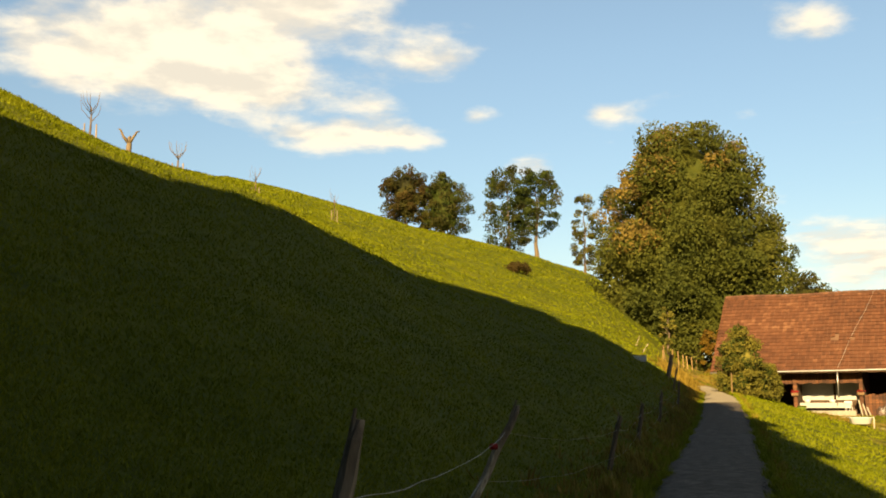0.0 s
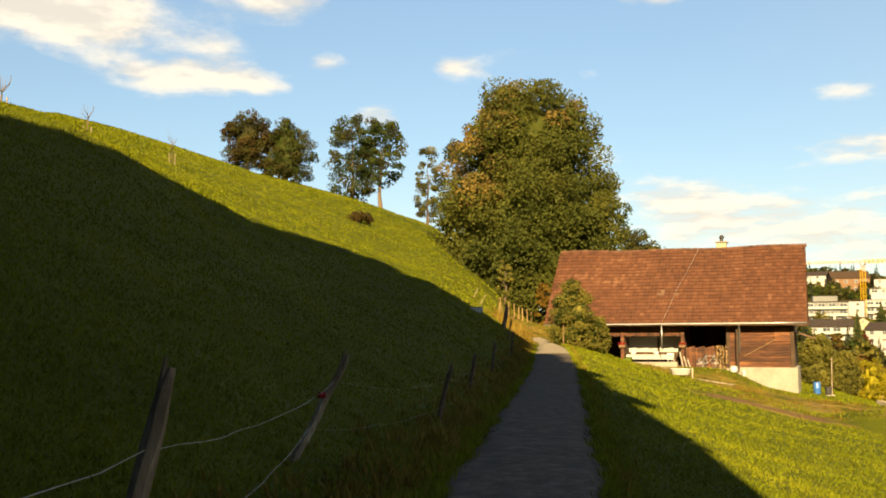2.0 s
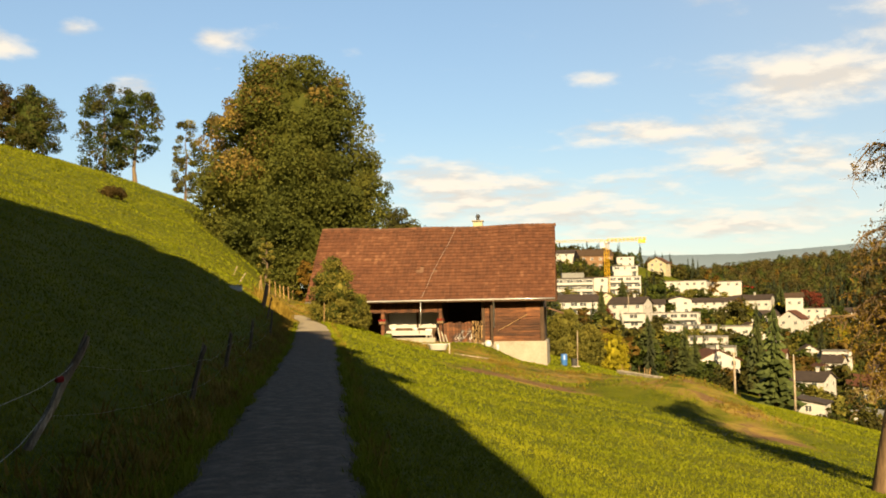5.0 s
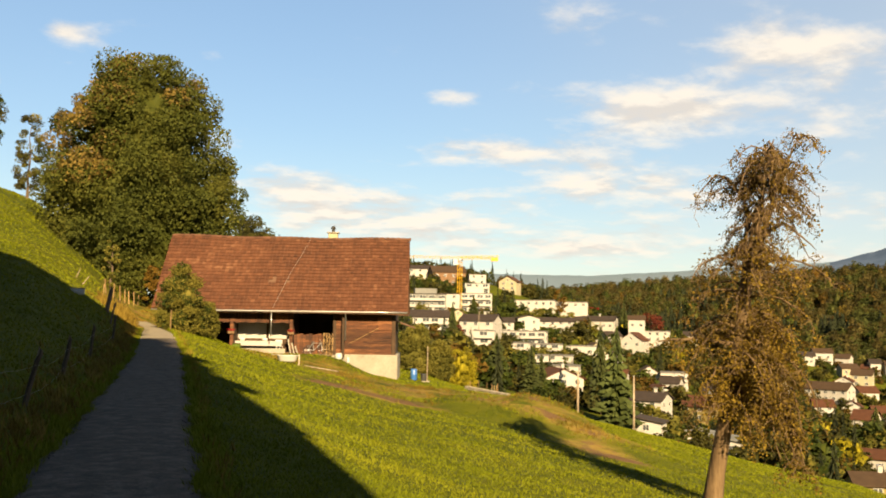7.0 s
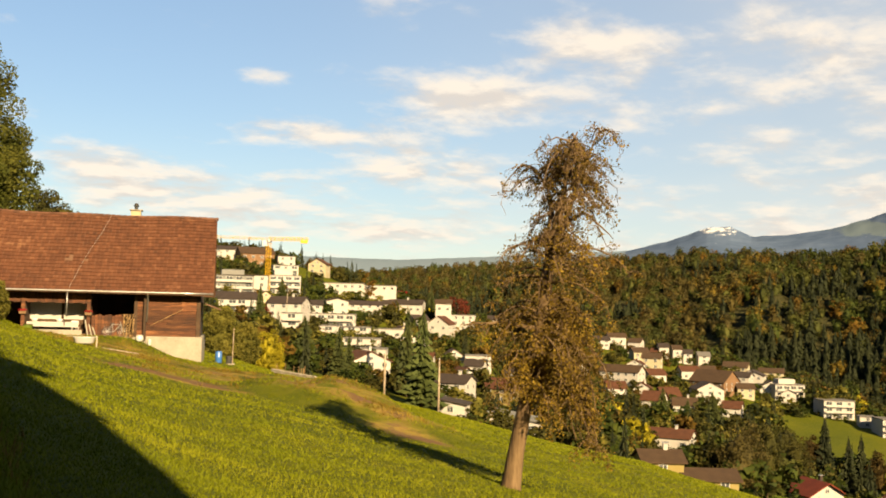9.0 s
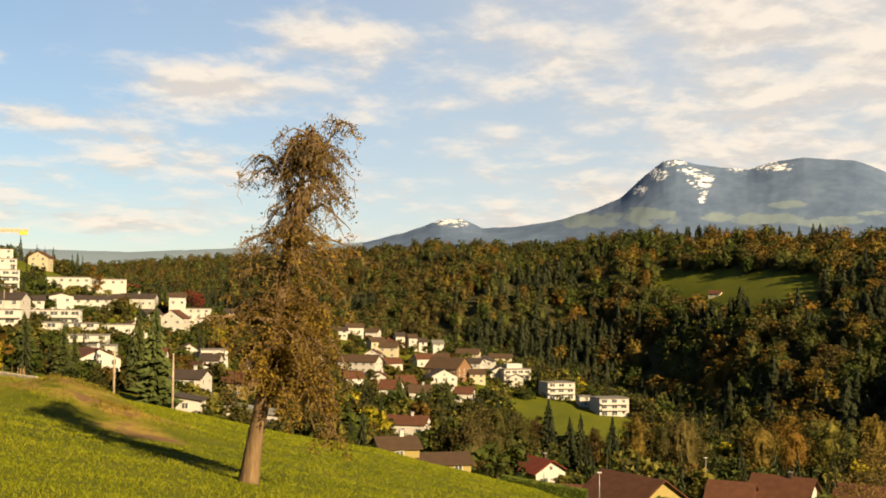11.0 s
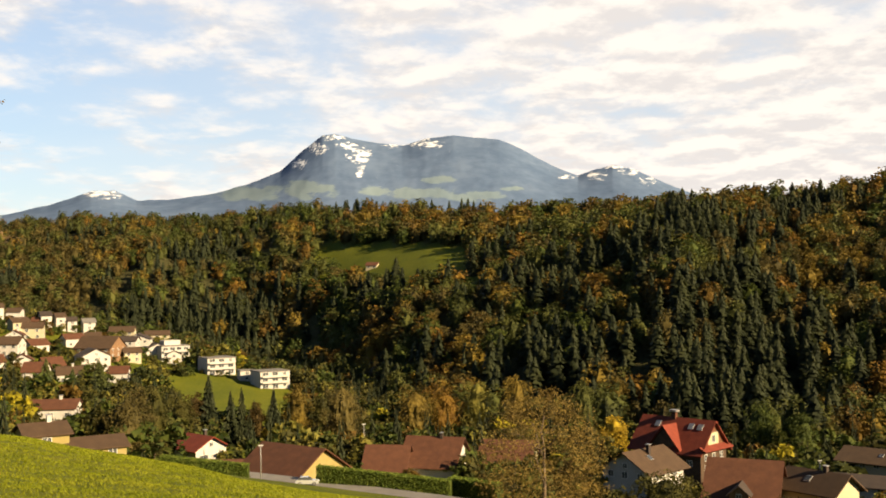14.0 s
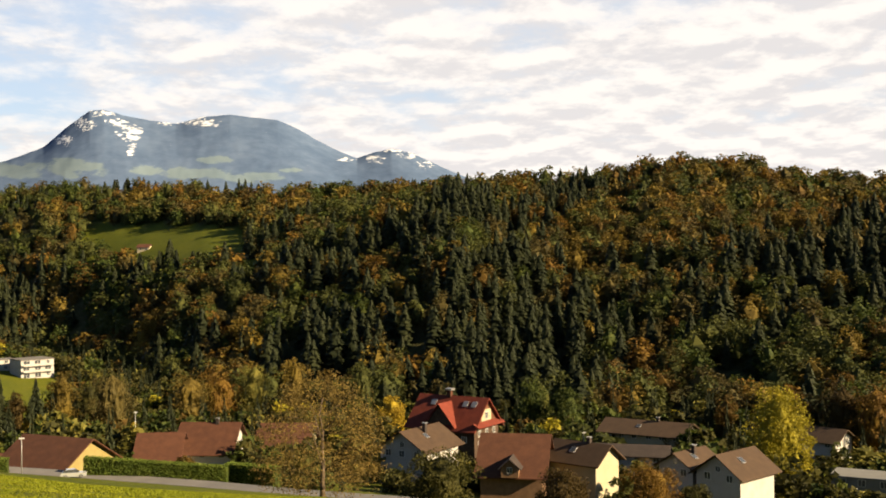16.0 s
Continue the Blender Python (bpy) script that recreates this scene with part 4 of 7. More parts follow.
    for x in (L0 + 0.9, -2.25):
        bm = bmesh.new()
        a = [bm.verts.new((x, yy, zz)) for yy, zz in ((WALL_Y, -0.9), (back, -0.9), (back, 3.3), (RIDGE_Y, RIDGE_Z - 0.35), (WALL_Y, 3.3))]
        c = [bm.verts.new((x + 0.2, q.co.y, q.co.z)) for q in a]
        bm.faces.new(a)
        bm.faces.new(list(reversed(c)))
        for i in range(5):
            bm.faces.new((a[i], c[i], c[(i + 1) % 5], a[(i + 1) % 5]))
        bmesh.ops.recalc_face_normals(bm, faces=bm.faces)
        part("gable_wall", bm, M["dark_board"], b)
    # boarded bay: one plank after another
    rng = random.Random(8)
    z = -0.55
    n = 0
    while z < 2.1:
        h = rng.uniform(0.17, 0.24)
        cut = rng.uniform(-4.6, -3.4)
        for x0, x1 in ((-6.3, cut - 0.01), (cut + 0.01, -2.06)):
            off = rng.uniform(0, 0.025)
            part("plank", box(x0, x1, WALL_Y - off, WALL_Y + 0.05, z + 0.008, z + h - 0.008, 0.006), M["barn_board"], b)
        z += h
    part("wall_core", box(-6.3, -2.06, WALL_Y + 0.06, WALL_Y + 0.2, -0.6, 2.35), M["dark_board"], b)
    part("patch_board", box(-3.3, -2.2, WALL_Y - 0.06, WALL_Y - 0.03, 1.15, 2.05, 0.01), M["barn_board"], b)
    part("corner_post", box(-2.3, -2.03, WALL_Y - 0.09, WALL_Y + 0.2, -0.58, 2.4, 0.015), M["dark_board"], b)
    part("corner_post", box(-6.42, -6.2, WALL_Y - 0.08, WALL_Y + 0.15, -0.62, 2.4, 0.015), M["dark_board"], b)
    part("brace", tube([(-5.3, WALL_Y - 0.08, 0.15), (-3.2, WALL_Y - 0.08, 1.3)], [0.022, 0.022], 6), M["log_end"], b)
    # concrete plinth that the slope lays bare
    part("foundation", box(-5.6, -1.86, WALL_Y - 0.16, back, -2.7, -0.58, 0.05), M["concrete"], b)
    part("foundation_kerb", box(L0 + 0.9, -5.6, WALL_Y - 0.05, back, -1.6, -0.62, 0.03), M["concrete"], b)
    part("floor", box(L0 + 1.1, -2.3, WALL_Y, back - 0.2, -0.62, -0.5), M["soil"], b)
    # gutter and downpipes
    bm = bmesh.new()
    pts = []
    for i in range(9):
        x = L0 + (L1 - L0) * i / 8
        pts.append((x, EAVE_Y - 0.07, EAVE_Z - 0.08 + 0.02 * (i - 4) / 4))
    add_tube(bm, pts, [0.065] * 9, 8)
    part("gutter", bm, M["metal"], b, smooth=True)
    part("downpipe", tube([(-5.5, EAVE_Y - 0.05, EAVE_Z - 0.1), (-5.52, WALL_Y - 0.35, EAVE_Z - 0.5), (-5.55, WALL_Y - 0.3, 0.4)], [0.05, 0.05, 0.05], 8), M["metal"], b, smooth=True)
    part("downpipe", tube([(-10.62, EAVE_Y, EAVE_Z - 0.1), (-10.64, EAVE_Y + 0.15, 0.6)], [0.04, 0.04], 8), M["metal"], b, smooth=True)
    part("eave_post", box(-5.76, -5.58, WALL_Y - 0.5, WALL_Y - 0.32, -0.75, EAVE_Z - 0.15, 0.01), M["dark_board"], b)
    # open bay: posts, lintel with its row of short boards, inner wall
    for x in (-13.52, -9.36):
        p = part("post", box(x - 0.12, x + 0.12, WALL_Y - 0.1, WALL_Y + 0.12, -0.6, 2.2, 0.015), M["barn_board"], b)
        part("flower_box", box(x - 0.22, x + 0.22, WALL_Y - 0.3, WALL_Y - 0.1, 0.75, 0.95, 0.02), M["soil"], p)
        bl = leaf_cloud(np.random.default_rng(int(-x * 10)), np.array([[x + q, WALL_Y - 0.22, 1.0] for q in (-0.15, 0, 0.15)]), np.array([0.15] * 3), 40, 0.06)
        tri_object("flowers", bl[0], bl[1], [M["crimson_leaf"]], None, p)
    for i in range(30):
        x = -15.9 + i * 0.218
        part("lintel_board", box(x, x + 0.205, WALL_Y - 0.04 - 0.01 * (i % 3), WALL_Y + 0.02, 1.52 + 0.02 * (i % 4), 2.25, 0.005), M["barn_board"], b)
    part("lintel", box(-16.0, -9.2, WALL_Y + 0.03, WALL_Y + 0.2, 1.75, 2.35, 0.01), M["dark_board"], b)
    part("inner_wall", box(-13.4, -9.5, WALL_Y + 1.85, WALL_Y + 2.0, 0.42, 2.6), M["white_wall"], b)
    # dark panel added in place of the shade under the table
    part("wainscot", box(-13.4, -9.5, WALL_Y + 1.81, WALL_Y + 2.0, -0.5, 0.42), M["dark_board"], b)
    part("inner_wall", box(-9.5, -9.3, WALL_Y + 0.2, WALL_Y + 4.0, -0.5, 2.6), M["dark_board"], b)
    part("inner_wall", box(-13.6, -13.4, WALL_Y + 0.2, WALL_Y + 4.0, -0.5, 2.6), M["dark_board"], b)
    part("shelf_board", box(-11.35, -11.2, WALL_Y + 1.75, WALL_Y + 1.85, 0.4, 2.2), M["dark_board"], b)
    # low white counter wall in the bay
    part("parapet", box(-13.1, -9.75, WALL_Y - 0.02, WALL_Y + 0.12, -0.6, -0.25, 0.02), M["concrete"], b)
    # half door of upright boards
    for i in range(10):
        x = -9.15 + i * 0.215
        part("door_board", box(x, x + 0.2, WALL_Y - 0.03 - 0.008 * (i % 2), WALL_Y + 0.02, -0.58, 0.74 + 0.05 * (i % 3), 0.006), M["barn_board"], b)
    # lean-to roof on the valley end
    bm = bmesh.new()
    add_box(bm, -2.0, -0.7, WALL_Y + 1.5, WALL_Y + 6.0, 1.75, 1.83)
    for v in bm.verts:
        v.co.z -= (v.co.x + 2.0) * 0.35
    part("lean_to", bm, M["roof_under"], b)
    # chimney on the far slope
    cx = -7.0
    c = part("chimney", box(cx - 0.35, cx + 0.35, RIDGE_Y + 0.5, RIDGE_Y + 1.1, RIDGE_Z - 1.5, RIDGE_Z + 0.45, 0.02), M["cream_wall"], b)
    part("chimney_cap", box(cx - 0.45, cx + 0.45, RIDGE_Y + 0.4, RIDGE_Y + 1.2, RIDGE_Z + 0.45, RIDGE_Z + 0.53, 0.01), M["stone"], c)
    part("flue", tube([(cx, RIDGE_Y + 0.8, RIDGE_Z + 0.5), (cx, RIDGE_Y + 0.8, RIDGE_Z + 0.75), (cx, RIDGE_Y + 0.8, RIDGE_Z + 0.8), (cx, RIDGE_Y + 0.8, RIDGE_Z + 1.0)], [0.12, 0.12, 0.2, 0.1], 10), M["black"], c)
    # lightning cable down the tiles
    pts = []
    for i in range(9):
        s = slope * (1 - i / 8)
        x = -8.6 - 2.0 * (i / 8) + 0.05 * math.sin(i)
        pts.append((x, EAVE_Y + s * math.cos(ang) - 0.13 * math.sin(ang), EAVE_Z + s * math.sin(ang) + 0.13 * math.cos(ang) + sag(x, s / slope)))
    part("cable", tube(pts, [0.009] * 9, 5), M["steel_pole"], b)
    return b


build_barn()


def on_barn(name, x, y, label, category, turn=0.0, z=None, group=""):
    m = barn_place(x, y, barn_ground(x, y) if z is None else z, turn)
    return thing(name, m, label, category, group)


FLOOR_Z = -0.5


def yard_things():
    t = on_barn("table", -11.7, WALL_Y + 0.7, "white cloth-covered table in the open bay", "table", z=FLOOR_Z)
    part("tabletop", box(-1.6, 1.6, -0.35, 0.35, 0.70, 0.75, 0.01), M["white_paint"], t)
    part("cloth", box(-1.63, 1.63, -0.38, -0.36, 0.42, 0.76, 0.005), M["white_wall"], t)
    for sx in (-1.5, 1.5):
        for sy in (-0.28, 0.28):
            part("leg", tube([(sx, sy, 0), (sx, sy, 0.7)], [0.03, 0.03], 6), M["white_paint"], t)
    for x, z in ((-12.9, 0.1), (-11.3, 0.05)):
        w = on_barn("enamel_basin", x, WALL_Y + 0.75, "white enamel basin on the table", "basin", z=FLOOR_Z + 0.755)
        bm = bmesh.new()
        add_tube(bm, [(0, 0, 0), (0, 0, 0.02), (0, 0, 0.2)], [0.12, 0.15, 0.24], 14)
        part("bowl", bm, M["white_paint"], w, smooth=True)
    ch = on_barn("garden_chair", -10.25, WALL_Y + 0.45, "white plastic garden chair in the bay", "chair", z=FLOOR_Z, turn=15)
    part("seat", box(-0.24, 0.24, -0.22, 0.22, 0.40, 0.44, 0.015), M["white_paint"], ch)
    part("backrest", box(-0.24, 0.24, 0.19, 0.23, 0.44, 0.86, 0.015), M["white_paint"], ch)
    for sx in (-0.21, 0.21):
        for sy in (-0.19, 0.2):
            part("leg", tube([(sx, sy, 0), (sx * 0.95, sy * 0.95, 0.4)], [0.022, 0.022], 6), M["white_paint"], ch)
        part("armrest", box(sx - 0.025, sx + 0.025, -0.2, 0.22, 0.60, 0.63, 0.008), M["white_paint"], ch)
    bn = on_barn("rubbish_bin", -13.1, WALL_Y - 0.35, "green plastic bin beside the post", "bin")
    part("body", tube([(0, 0, 0), (0, 0, 0.62)], [0.24, 0.3], 14), M["hedge_leaf"], bn, smooth=True)
    part("lid", tube([(0, 0, 0.62), (0, 0, 0.68)], [0.32, 0.26], 14), M["green_leaf"], bn)
    # stacked firewood at the door's end
    wp = on_barn("woodpile", -6.75, WALL_Y - 0.25, "tall stack of split firewood by the door", "woodpile")
    rng = random.Random(4)
    for k in range(15):
        for i in range(4):
            x, z = -0.30 + i * 0.2 + 0.1 * (k % 2) * 0.5 + rng.uniform(-0.04, 0.04), 0.08 + k * 0.105 + rng.uniform(-0.015, 0.015)
            part("log", tube([(x, -0.16 - rng.uniform(0, 0.05), z), (x, 0.2, z)], [rng.uniform(0.036, 0.064)] * 2, 6), M["log_end"], wp)
    # an old bicycle leaning on the half door
    bk = on_barn("bicycle", -7.6, WALL_Y - 0.3, "old bicycle leaning against the half door", "bicycle", turn=4)
    for x in (-0.5, 0.5):
        bm = bmesh.new()
        pts = [(x + 0.32 * math.cos(a), 0, 0.33 + 0.32 * math.sin(a)) for a in (2 * math.pi * i / 16 for i in range(17))]
        add_tube(bm, pts, [0.025] * 17, 5, cap=False)
        w = part("wheel", bm, M["black"], bk)
        bm = bmesh.new()
        for i in range(6):
            a = math.pi * i / 6
            add_tube(bm, [(x + 0.3 * math.cos(a), 0, 0.33 + 0.3 * math.sin(a)), (x - 0.3 * math.cos(a), 0, 0.33 - 0.3 * math.sin(a))], [0.006] * 2, 3)
        part("spokes", bm, M["metal"], w)
    bm = bmesh.new()
    for p, q in (((-0.5, 0.33), (-0.1, 0.3)), ((-0.1, 0.3), (0.38, 0.8)), ((-0.18, 0.82), (0.38, 0.8)), ((-0.18, 0.82), (-0.1, 0.3)), ((-0.18, 0.82), (-0.5, 0.33)), ((0.36, 0.95), (0.5, 0.33))):
        add_tube(bm, [(p[0], 0, p[1]), (q[0], 0, q[1])], [0.02, 0.02], 6)
    part("bicycle_frame", bm, M["steel_pole"], bk)
    part("saddle", box(-0.3, -0.06, -0.07, 0.07, 0.86, 0.92, 0.02), M["black"], bk)
    part("handlebar", tube([(0.3, -0.25, 1.0), (0.36, 0, 1.02), (0.3, 0.25, 1.0)], [0.015] * 3, 6), M["metal"], bk)
    for i, (x, y, r_, m_) in enumerate(((-5.95, -0.5, 0.26, "white_paint"), (-5.3, -0.45, 0.10, "white_paint"))):
        pl = on_barn("enamel_pot", x, WALL_Y + y, "white round enamel pot by the barn post", "pot")
        part("body", tube([(0, 0, 0), (0, 0, 0.1), (0, 0, 0.3), (0, 0, 0.42)], [r_ * 0.7, r_, r_, r_ * 0.75], 14), M[m_], pl, smooth=True)
        part("rim", tube([(0, 0, 0.42), (0, 0, 0.45)], [r_ * 0.85, r_ * 0.85], 14), M["white_paint"], pl)
    for i, dx in enumerate((0.0, 0.25, 0.5)):
        pk = on_barn("leaning_board", -9.3 + dx, WALL_Y - 0.35, "pale plank leaning on the barn post", "plank", z=barn_ground(-9.3, WALL_Y - 0.35) - 0.05, group="leaning planks")
        part("plank", tube([(0, 0, 0), (-0.25, 0.3, 1.1 - 0.25 * i)], [0.06, 0.06], 4), M["concrete"], pk)
    # bath tub used as a trough, on the slope in front
    x, y = polar(32.55, 60.5)
    tb = thing("bath_tub", pose(x, y, gz(x, y) + 0.08, 0, 0, -35), "old white bath tub set on the grass as a trough", "bath tub")
    bm = bmesh.new()
    n = 20
    rings = []
    for z, sx, sy in ((0.0, 0.40, 0.20), (0.05, 0.50, 0.26), (0.34, 0.60, 0.33), (0.37, 0.66, 0.37), (0.37, 0.59, 0.31), (0.10, 0.46, 0.22)):
        rings.append([bm.verts.new((sx * math.copysign(abs(math.cos(a)) ** 0.6, math.cos(a)), sy * math.copysign(abs(math.sin(a)) ** 0.8, math.sin(a)), z)) for a in (2 * math.pi * k / n for k in range(n))])
    for a, c in zip(rings, rings[1:]):
        for k in range(n):
            bm.faces.new((a[k], a[(k + 1) % n], c[(k + 1) % n], c[k]))
    bm.faces.new(list(reversed(rings[0])))
    bm.faces.new(rings[-1])
    part("tub", bm, M["white_paint"], tb, smooth=True)
    part("spout_board", box(-0.95, -0.45, -0.06, 0.06, 0.38, 0.41, 0.005), M["concrete"], tb)
    part("support", box(0.62, 0.69, -0.1, 0.1, -0.3, 0.42, 0.01), M["post_wood"], tb)
    # plank lying on the bare soil
    x, y = polar(34.3, 61)
    pk = thing("plank", pose(x, y, gz(x, y) + 0.06, 0, 6, -70), "grey plank lying on the bare slope", "plank")
    part("board", box(-1.3, 1.3, -0.08, 0.08, 0, 0.05, 0.008), M["post_wood"], pk)
    # blue drum, brazier and tall stake past the barn's corner
    x, y = polar(39.45, 80.5)
    br = thing("plastic_drum", pose(x, y, gz(x, y)), "bright blue plastic drum on the grass", "drum")
    part("body", tube([(0, 0, 0), (0, 0, 0.04), (0, 0, 0.4), (0, 0, 0.44), (0, 0, 0.48), (0, 0, 0.8), (0, 0, 0.84)], [0.23, 0.25, 0.25, 0.27, 0.25, 0.25, 0.23], 18), M["blue_plastic"], br, smooth=True)
    part("lid", tube([(0, 0, 0.84), (0, 0, 0.88)], [0.26, 0.26], 18), M["blue_plastic"], br)
    x, y = polar(40.0, 82)
    gr = thing("brazier", pose(x, y, gz(x, y)), "small black brazier with a pale tray", "brazier")
    part("pan", tube([(0, 0, 0.1), (0, 0, 0.6), (0, 0, 0.65)], [0.22, 0.26, 0.26], 12), M["black"], gr)
    part("tray", box(-0.45, 0.35, -0.3, 0.3, 0.0, 0.1, 0.01), M["stone"], gr)
    x, y = polar(40.18, 83)
    st = thing("stake", pose(x, y, gz(x, y)), "tall grey stake standing in the grass", "stake")
    part("pole", tube([(0, 0, -0.3), (0.02, 0, 1.2), (0.05, 0, 2.9)], [0.045, 0.04, 0.035], 7), M["post_wood"], st)
    # low garden wall with its fence
    x0, y0 = polar(42.35, 97)
    x1, y1 = polar(44.7, 92)
    L = math.hypot(x1 - x0, y1 - y0)
    turn = math.degrees(math.atan2(y1 - y0, x1 - x0))
    wl = thing("garden_wall", pose(x0, y0, gz(x0, y0), 0, 0, turn), "low pale rubble wall at the edge of the meadow", "wall")
    dz = gz(x1, y1) - gz(x0, y0)
    rng = random.Random(12)
    for row in range(3):
        u = 0.0
        while u < L:
            w = rng.uniform(0.3, 0.6)
            part("stone", box(u, min(L, u + w - 0.02), -0.15 - rng.uniform(0, 0.05), 0.15, row * 0.22 + dz * u / L - 0.25, row * 0.22 + 0.205 + dz * u / L - 0.25, 0.03), M["stone"], wl)
            u += w
    fc = thing("garden_fence", pose(x0, y0, gz(x0, y0), 0, 0, turn), "thin wooden stakes standing behind the wall", "fence")
    for i, u in enumerate((0.2, 1.4, 2.1, 2.7, 3.4, 3.8, 4.1, 4.3)):
        if u < L:
            part("post", tube([(u, 0.35, dz * u / L - 0.3), (u + rng.uniform(-0.05, 0.05), 0.35, dz * u / L + rng.uniform(0.5, 1.1))], [0.03, 0.025], 5), M["log_end"], fc)


yard_things()
# bushes at the barn's near corner
bush_prof = lambda t: np.clip(np.interp(t, [0, 0.2, 0.6, 0.85, 1.0], [0.85, 1.0, 0.9, 0.62, 0.3]), 0.02, 1)
round_tree("elder_bush", polar(26.9, 60.0), 3.4, 3.0, "hazel_leaf", "yellow-green elder bush beside the path and barn", 61, clumps=170, per=110, leaf=0.10, puff=1.15, turn=1.2, prof=bush_prof, core=0.48, extra=("green_leaf", lambda p: 0.25), low=0.0, trunk=0.07, category="bush")
round_tree("elder_bush", polar(27.9, 61.5), 1.9, 2.3, "hazel_leaf", "low yellow-green bush in front of the barn", 62, clumps=110, per=90, leaf=0.09, puff=1.2, turn=1.2, prof=bush_prof, core=0.48, low=0.0, trunk=0.05, category="bush")
round_tree("ivy_tree", polar(23.2, 88.0), 4.2, 1.6, "hazel_leaf", "small ivy-clad tree stump by the path", 63, clumps=30, per=60, leaf=0.13, low=0.0, trunk=0.12)
round_tree("hazel_shrub", polar(25.6, 93.0), 4.0, 3.0, "orange_leaf", "rust-orange shrub behind the barn's gable", 64, clumps=36, per=60, leaf=0.16, low=0.0, trunk=0.06, category="bush")
round_tree("thorn_bush", polar(15.1, 88.0), 0.8, 2.4, "brown_leaf", "low brown thorn bush alone on the slope", 65, prof=bush_prof, clumps=60, per=60, leaf=0.10, low=0.0, trunk=0.04, category="bush")

# ---- pear tree ----
PEAR = polar(55.62, 27.0)


def pear_tree():
    """Old pear: leaning stem, three upright leaders, drooping twigs with the last brown leaves."""
    rng = np.random.default_rng(31)
    x, y = PEAR
    ob = thing("pear_tree", pose(x, y, gz(x, y), 0, 0, -55.62), "old gnarled pear tree with thin browning leaves", "tree")
    wood, twig, tips = bmesh.new(), bmesh.new(), []

    def branch(bm, p, q, r0, r1, bow=0.0, steps=5, sides=6):
        p, q = Vector(p), Vector(q)
        side = Vector((rng.normal(), rng.normal(), rng.normal())) * 0.06 * (q - p).length
        pts = []
        for i in range(steps + 1):
            t = i / steps
            pts.append(p.lerp(q, t) + Vector((0, 0, bow * 4 * t * (1 - t))) + side * math.sin(math.pi * t) + Vector((rng.normal(), rng.normal(), rng.normal())) * 0.02 * (0 < t < 1))
        add_tube(bm, pts, [r0 + (r1 - r0) * i / steps for i in range(steps + 1)], sides, cap=False)
        return pts
    # stem, leaning slightly to one side, then a bundle of upright leaders
    stem = [(-0.10, 0, -0.4), (-0.04, 0, 0.1), (0.06, 0, 0.9), (0.2, 0.02, 1.7), (0.36, 0.03, 2.6), (0.55, 0.02, 3.6), (0.72, 0, 4.8), (0.82, 0, 5.9)]
    add_tube(wood, stem, [0.34, 0.26, 0.215, 0.195, 0.19, 0.18, 0.165, 0.145], 12)
    leaders = []
    for pts, r0 in ((((0.78, 0.05, 5.6), (0.76, 0.1, 6.5), (0.92, 0.15, 7.3), (0.72, 0.2, 7.9), (0.45, 0.25, 8.2)), 0.085), (((0.85, 0, 5.7), (1.12, 0, 7.1), (1.22, 0.05, 7.8), (1.16, 0.1, 8.6), (1.5, 0.15, 9.3)), 0.095),
                    (((0.9, -0.05, 5.8), (1.28, -0.1, 7.05), (1.48, -0.15, 7.9), (1.75, -0.2, 8.6), (2.05, -0.2, 9.2)), 0.09), (((0.8, -0.1, 5.8), (0.95, -0.25, 6.8), (1.15, -0.45, 7.8), (1.3, -0.6, 8.7)), 0.07),
                    (((1.25, 0.05, 6.9), (1.7, 0.2, 7.2), (2.15, 0.3, 6.85), (2.5, 0.35, 6.5)), 0.06)):
        run = []
        for q0, q1 in zip(pts, pts[1:]):
            run += [Vector(q0).lerp(Vector(q1), t) + Vector((rng.normal(), rng.normal(), rng.normal())) * 0.02 for t in (0, 0.33, 0.66)]
        run.append(Vector(pts[-1]))
        add_tube(wood, run, [r0 * (1 - 0.85 * i / (len(run) - 1)) for i in range(len(run))], 8, cap=False)
        leaders.append(run)
    arms = []

    def arm(p, out_, drop, r0, bow):
        a = rng.uniform(0, 2 * math.pi)
        q = Vector(p) + Vector((math.cos(a) * out_, math.sin(a) * out_, drop * out_))
        arms.append(branch(wood, p, q, r0, 0.009, bow * out_, 7, 5))
    # the domed top, its outer boughs drooping
    for i in range(56):
        L = leaders[rng.integers(0, 4)]
        p = L[rng.integers(len(L) // 3, len(L))]
        arm(p, rng.uniform(0.5, 1.2) * float(np.interp(p.z, [6.8, 7.6, 8.6, 9.5], [1.15, 1.25, 1.1, 0.6])), rng.uniform(-0.95, 0.05), 0.034, 0.38)
    # a ragged shelf of boughs where the leaders part
    for i in range(26):
        arm(Vector((0.8, 0, rng.uniform(5.2, 6.6))), rng.uniform(0.9, 2.1), rng.uniform(-0.5, 0.0), 0.045, 0.22)
    # the dense lower skirt
    for i in range(64):
        z = rng.uniform(2.5, 5.0)
        p = Vector((float(np.interp(z, [1.7, 2.6, 3.6, 4.8], [0.2, 0.36, 0.55, 0.72])), 0, z))
        a, reach = rng.normal(0.0, 1.5), rng.uniform(0.7, 1.55)
        q = p + Vector((math.cos(a) * reach, math.sin(a) * reach, -rng.uniform(0.0, 0.9) * reach))
        arms.append(branch(wood, p, q, 0.045, 0.010, 0.30 * reach, 7, 5))
    for i in range(14):
        y_ = rng.uniform(-0.7, 0.7)
        arms.append(branch(wood, (0.5, 0, rng.uniform(3.2, 4.0)), (rng.uniform(1.3, 2.5), y_, rng.uniform(0.8, 2.4)), 0.05, 0.014, 0.8, 8, 5))
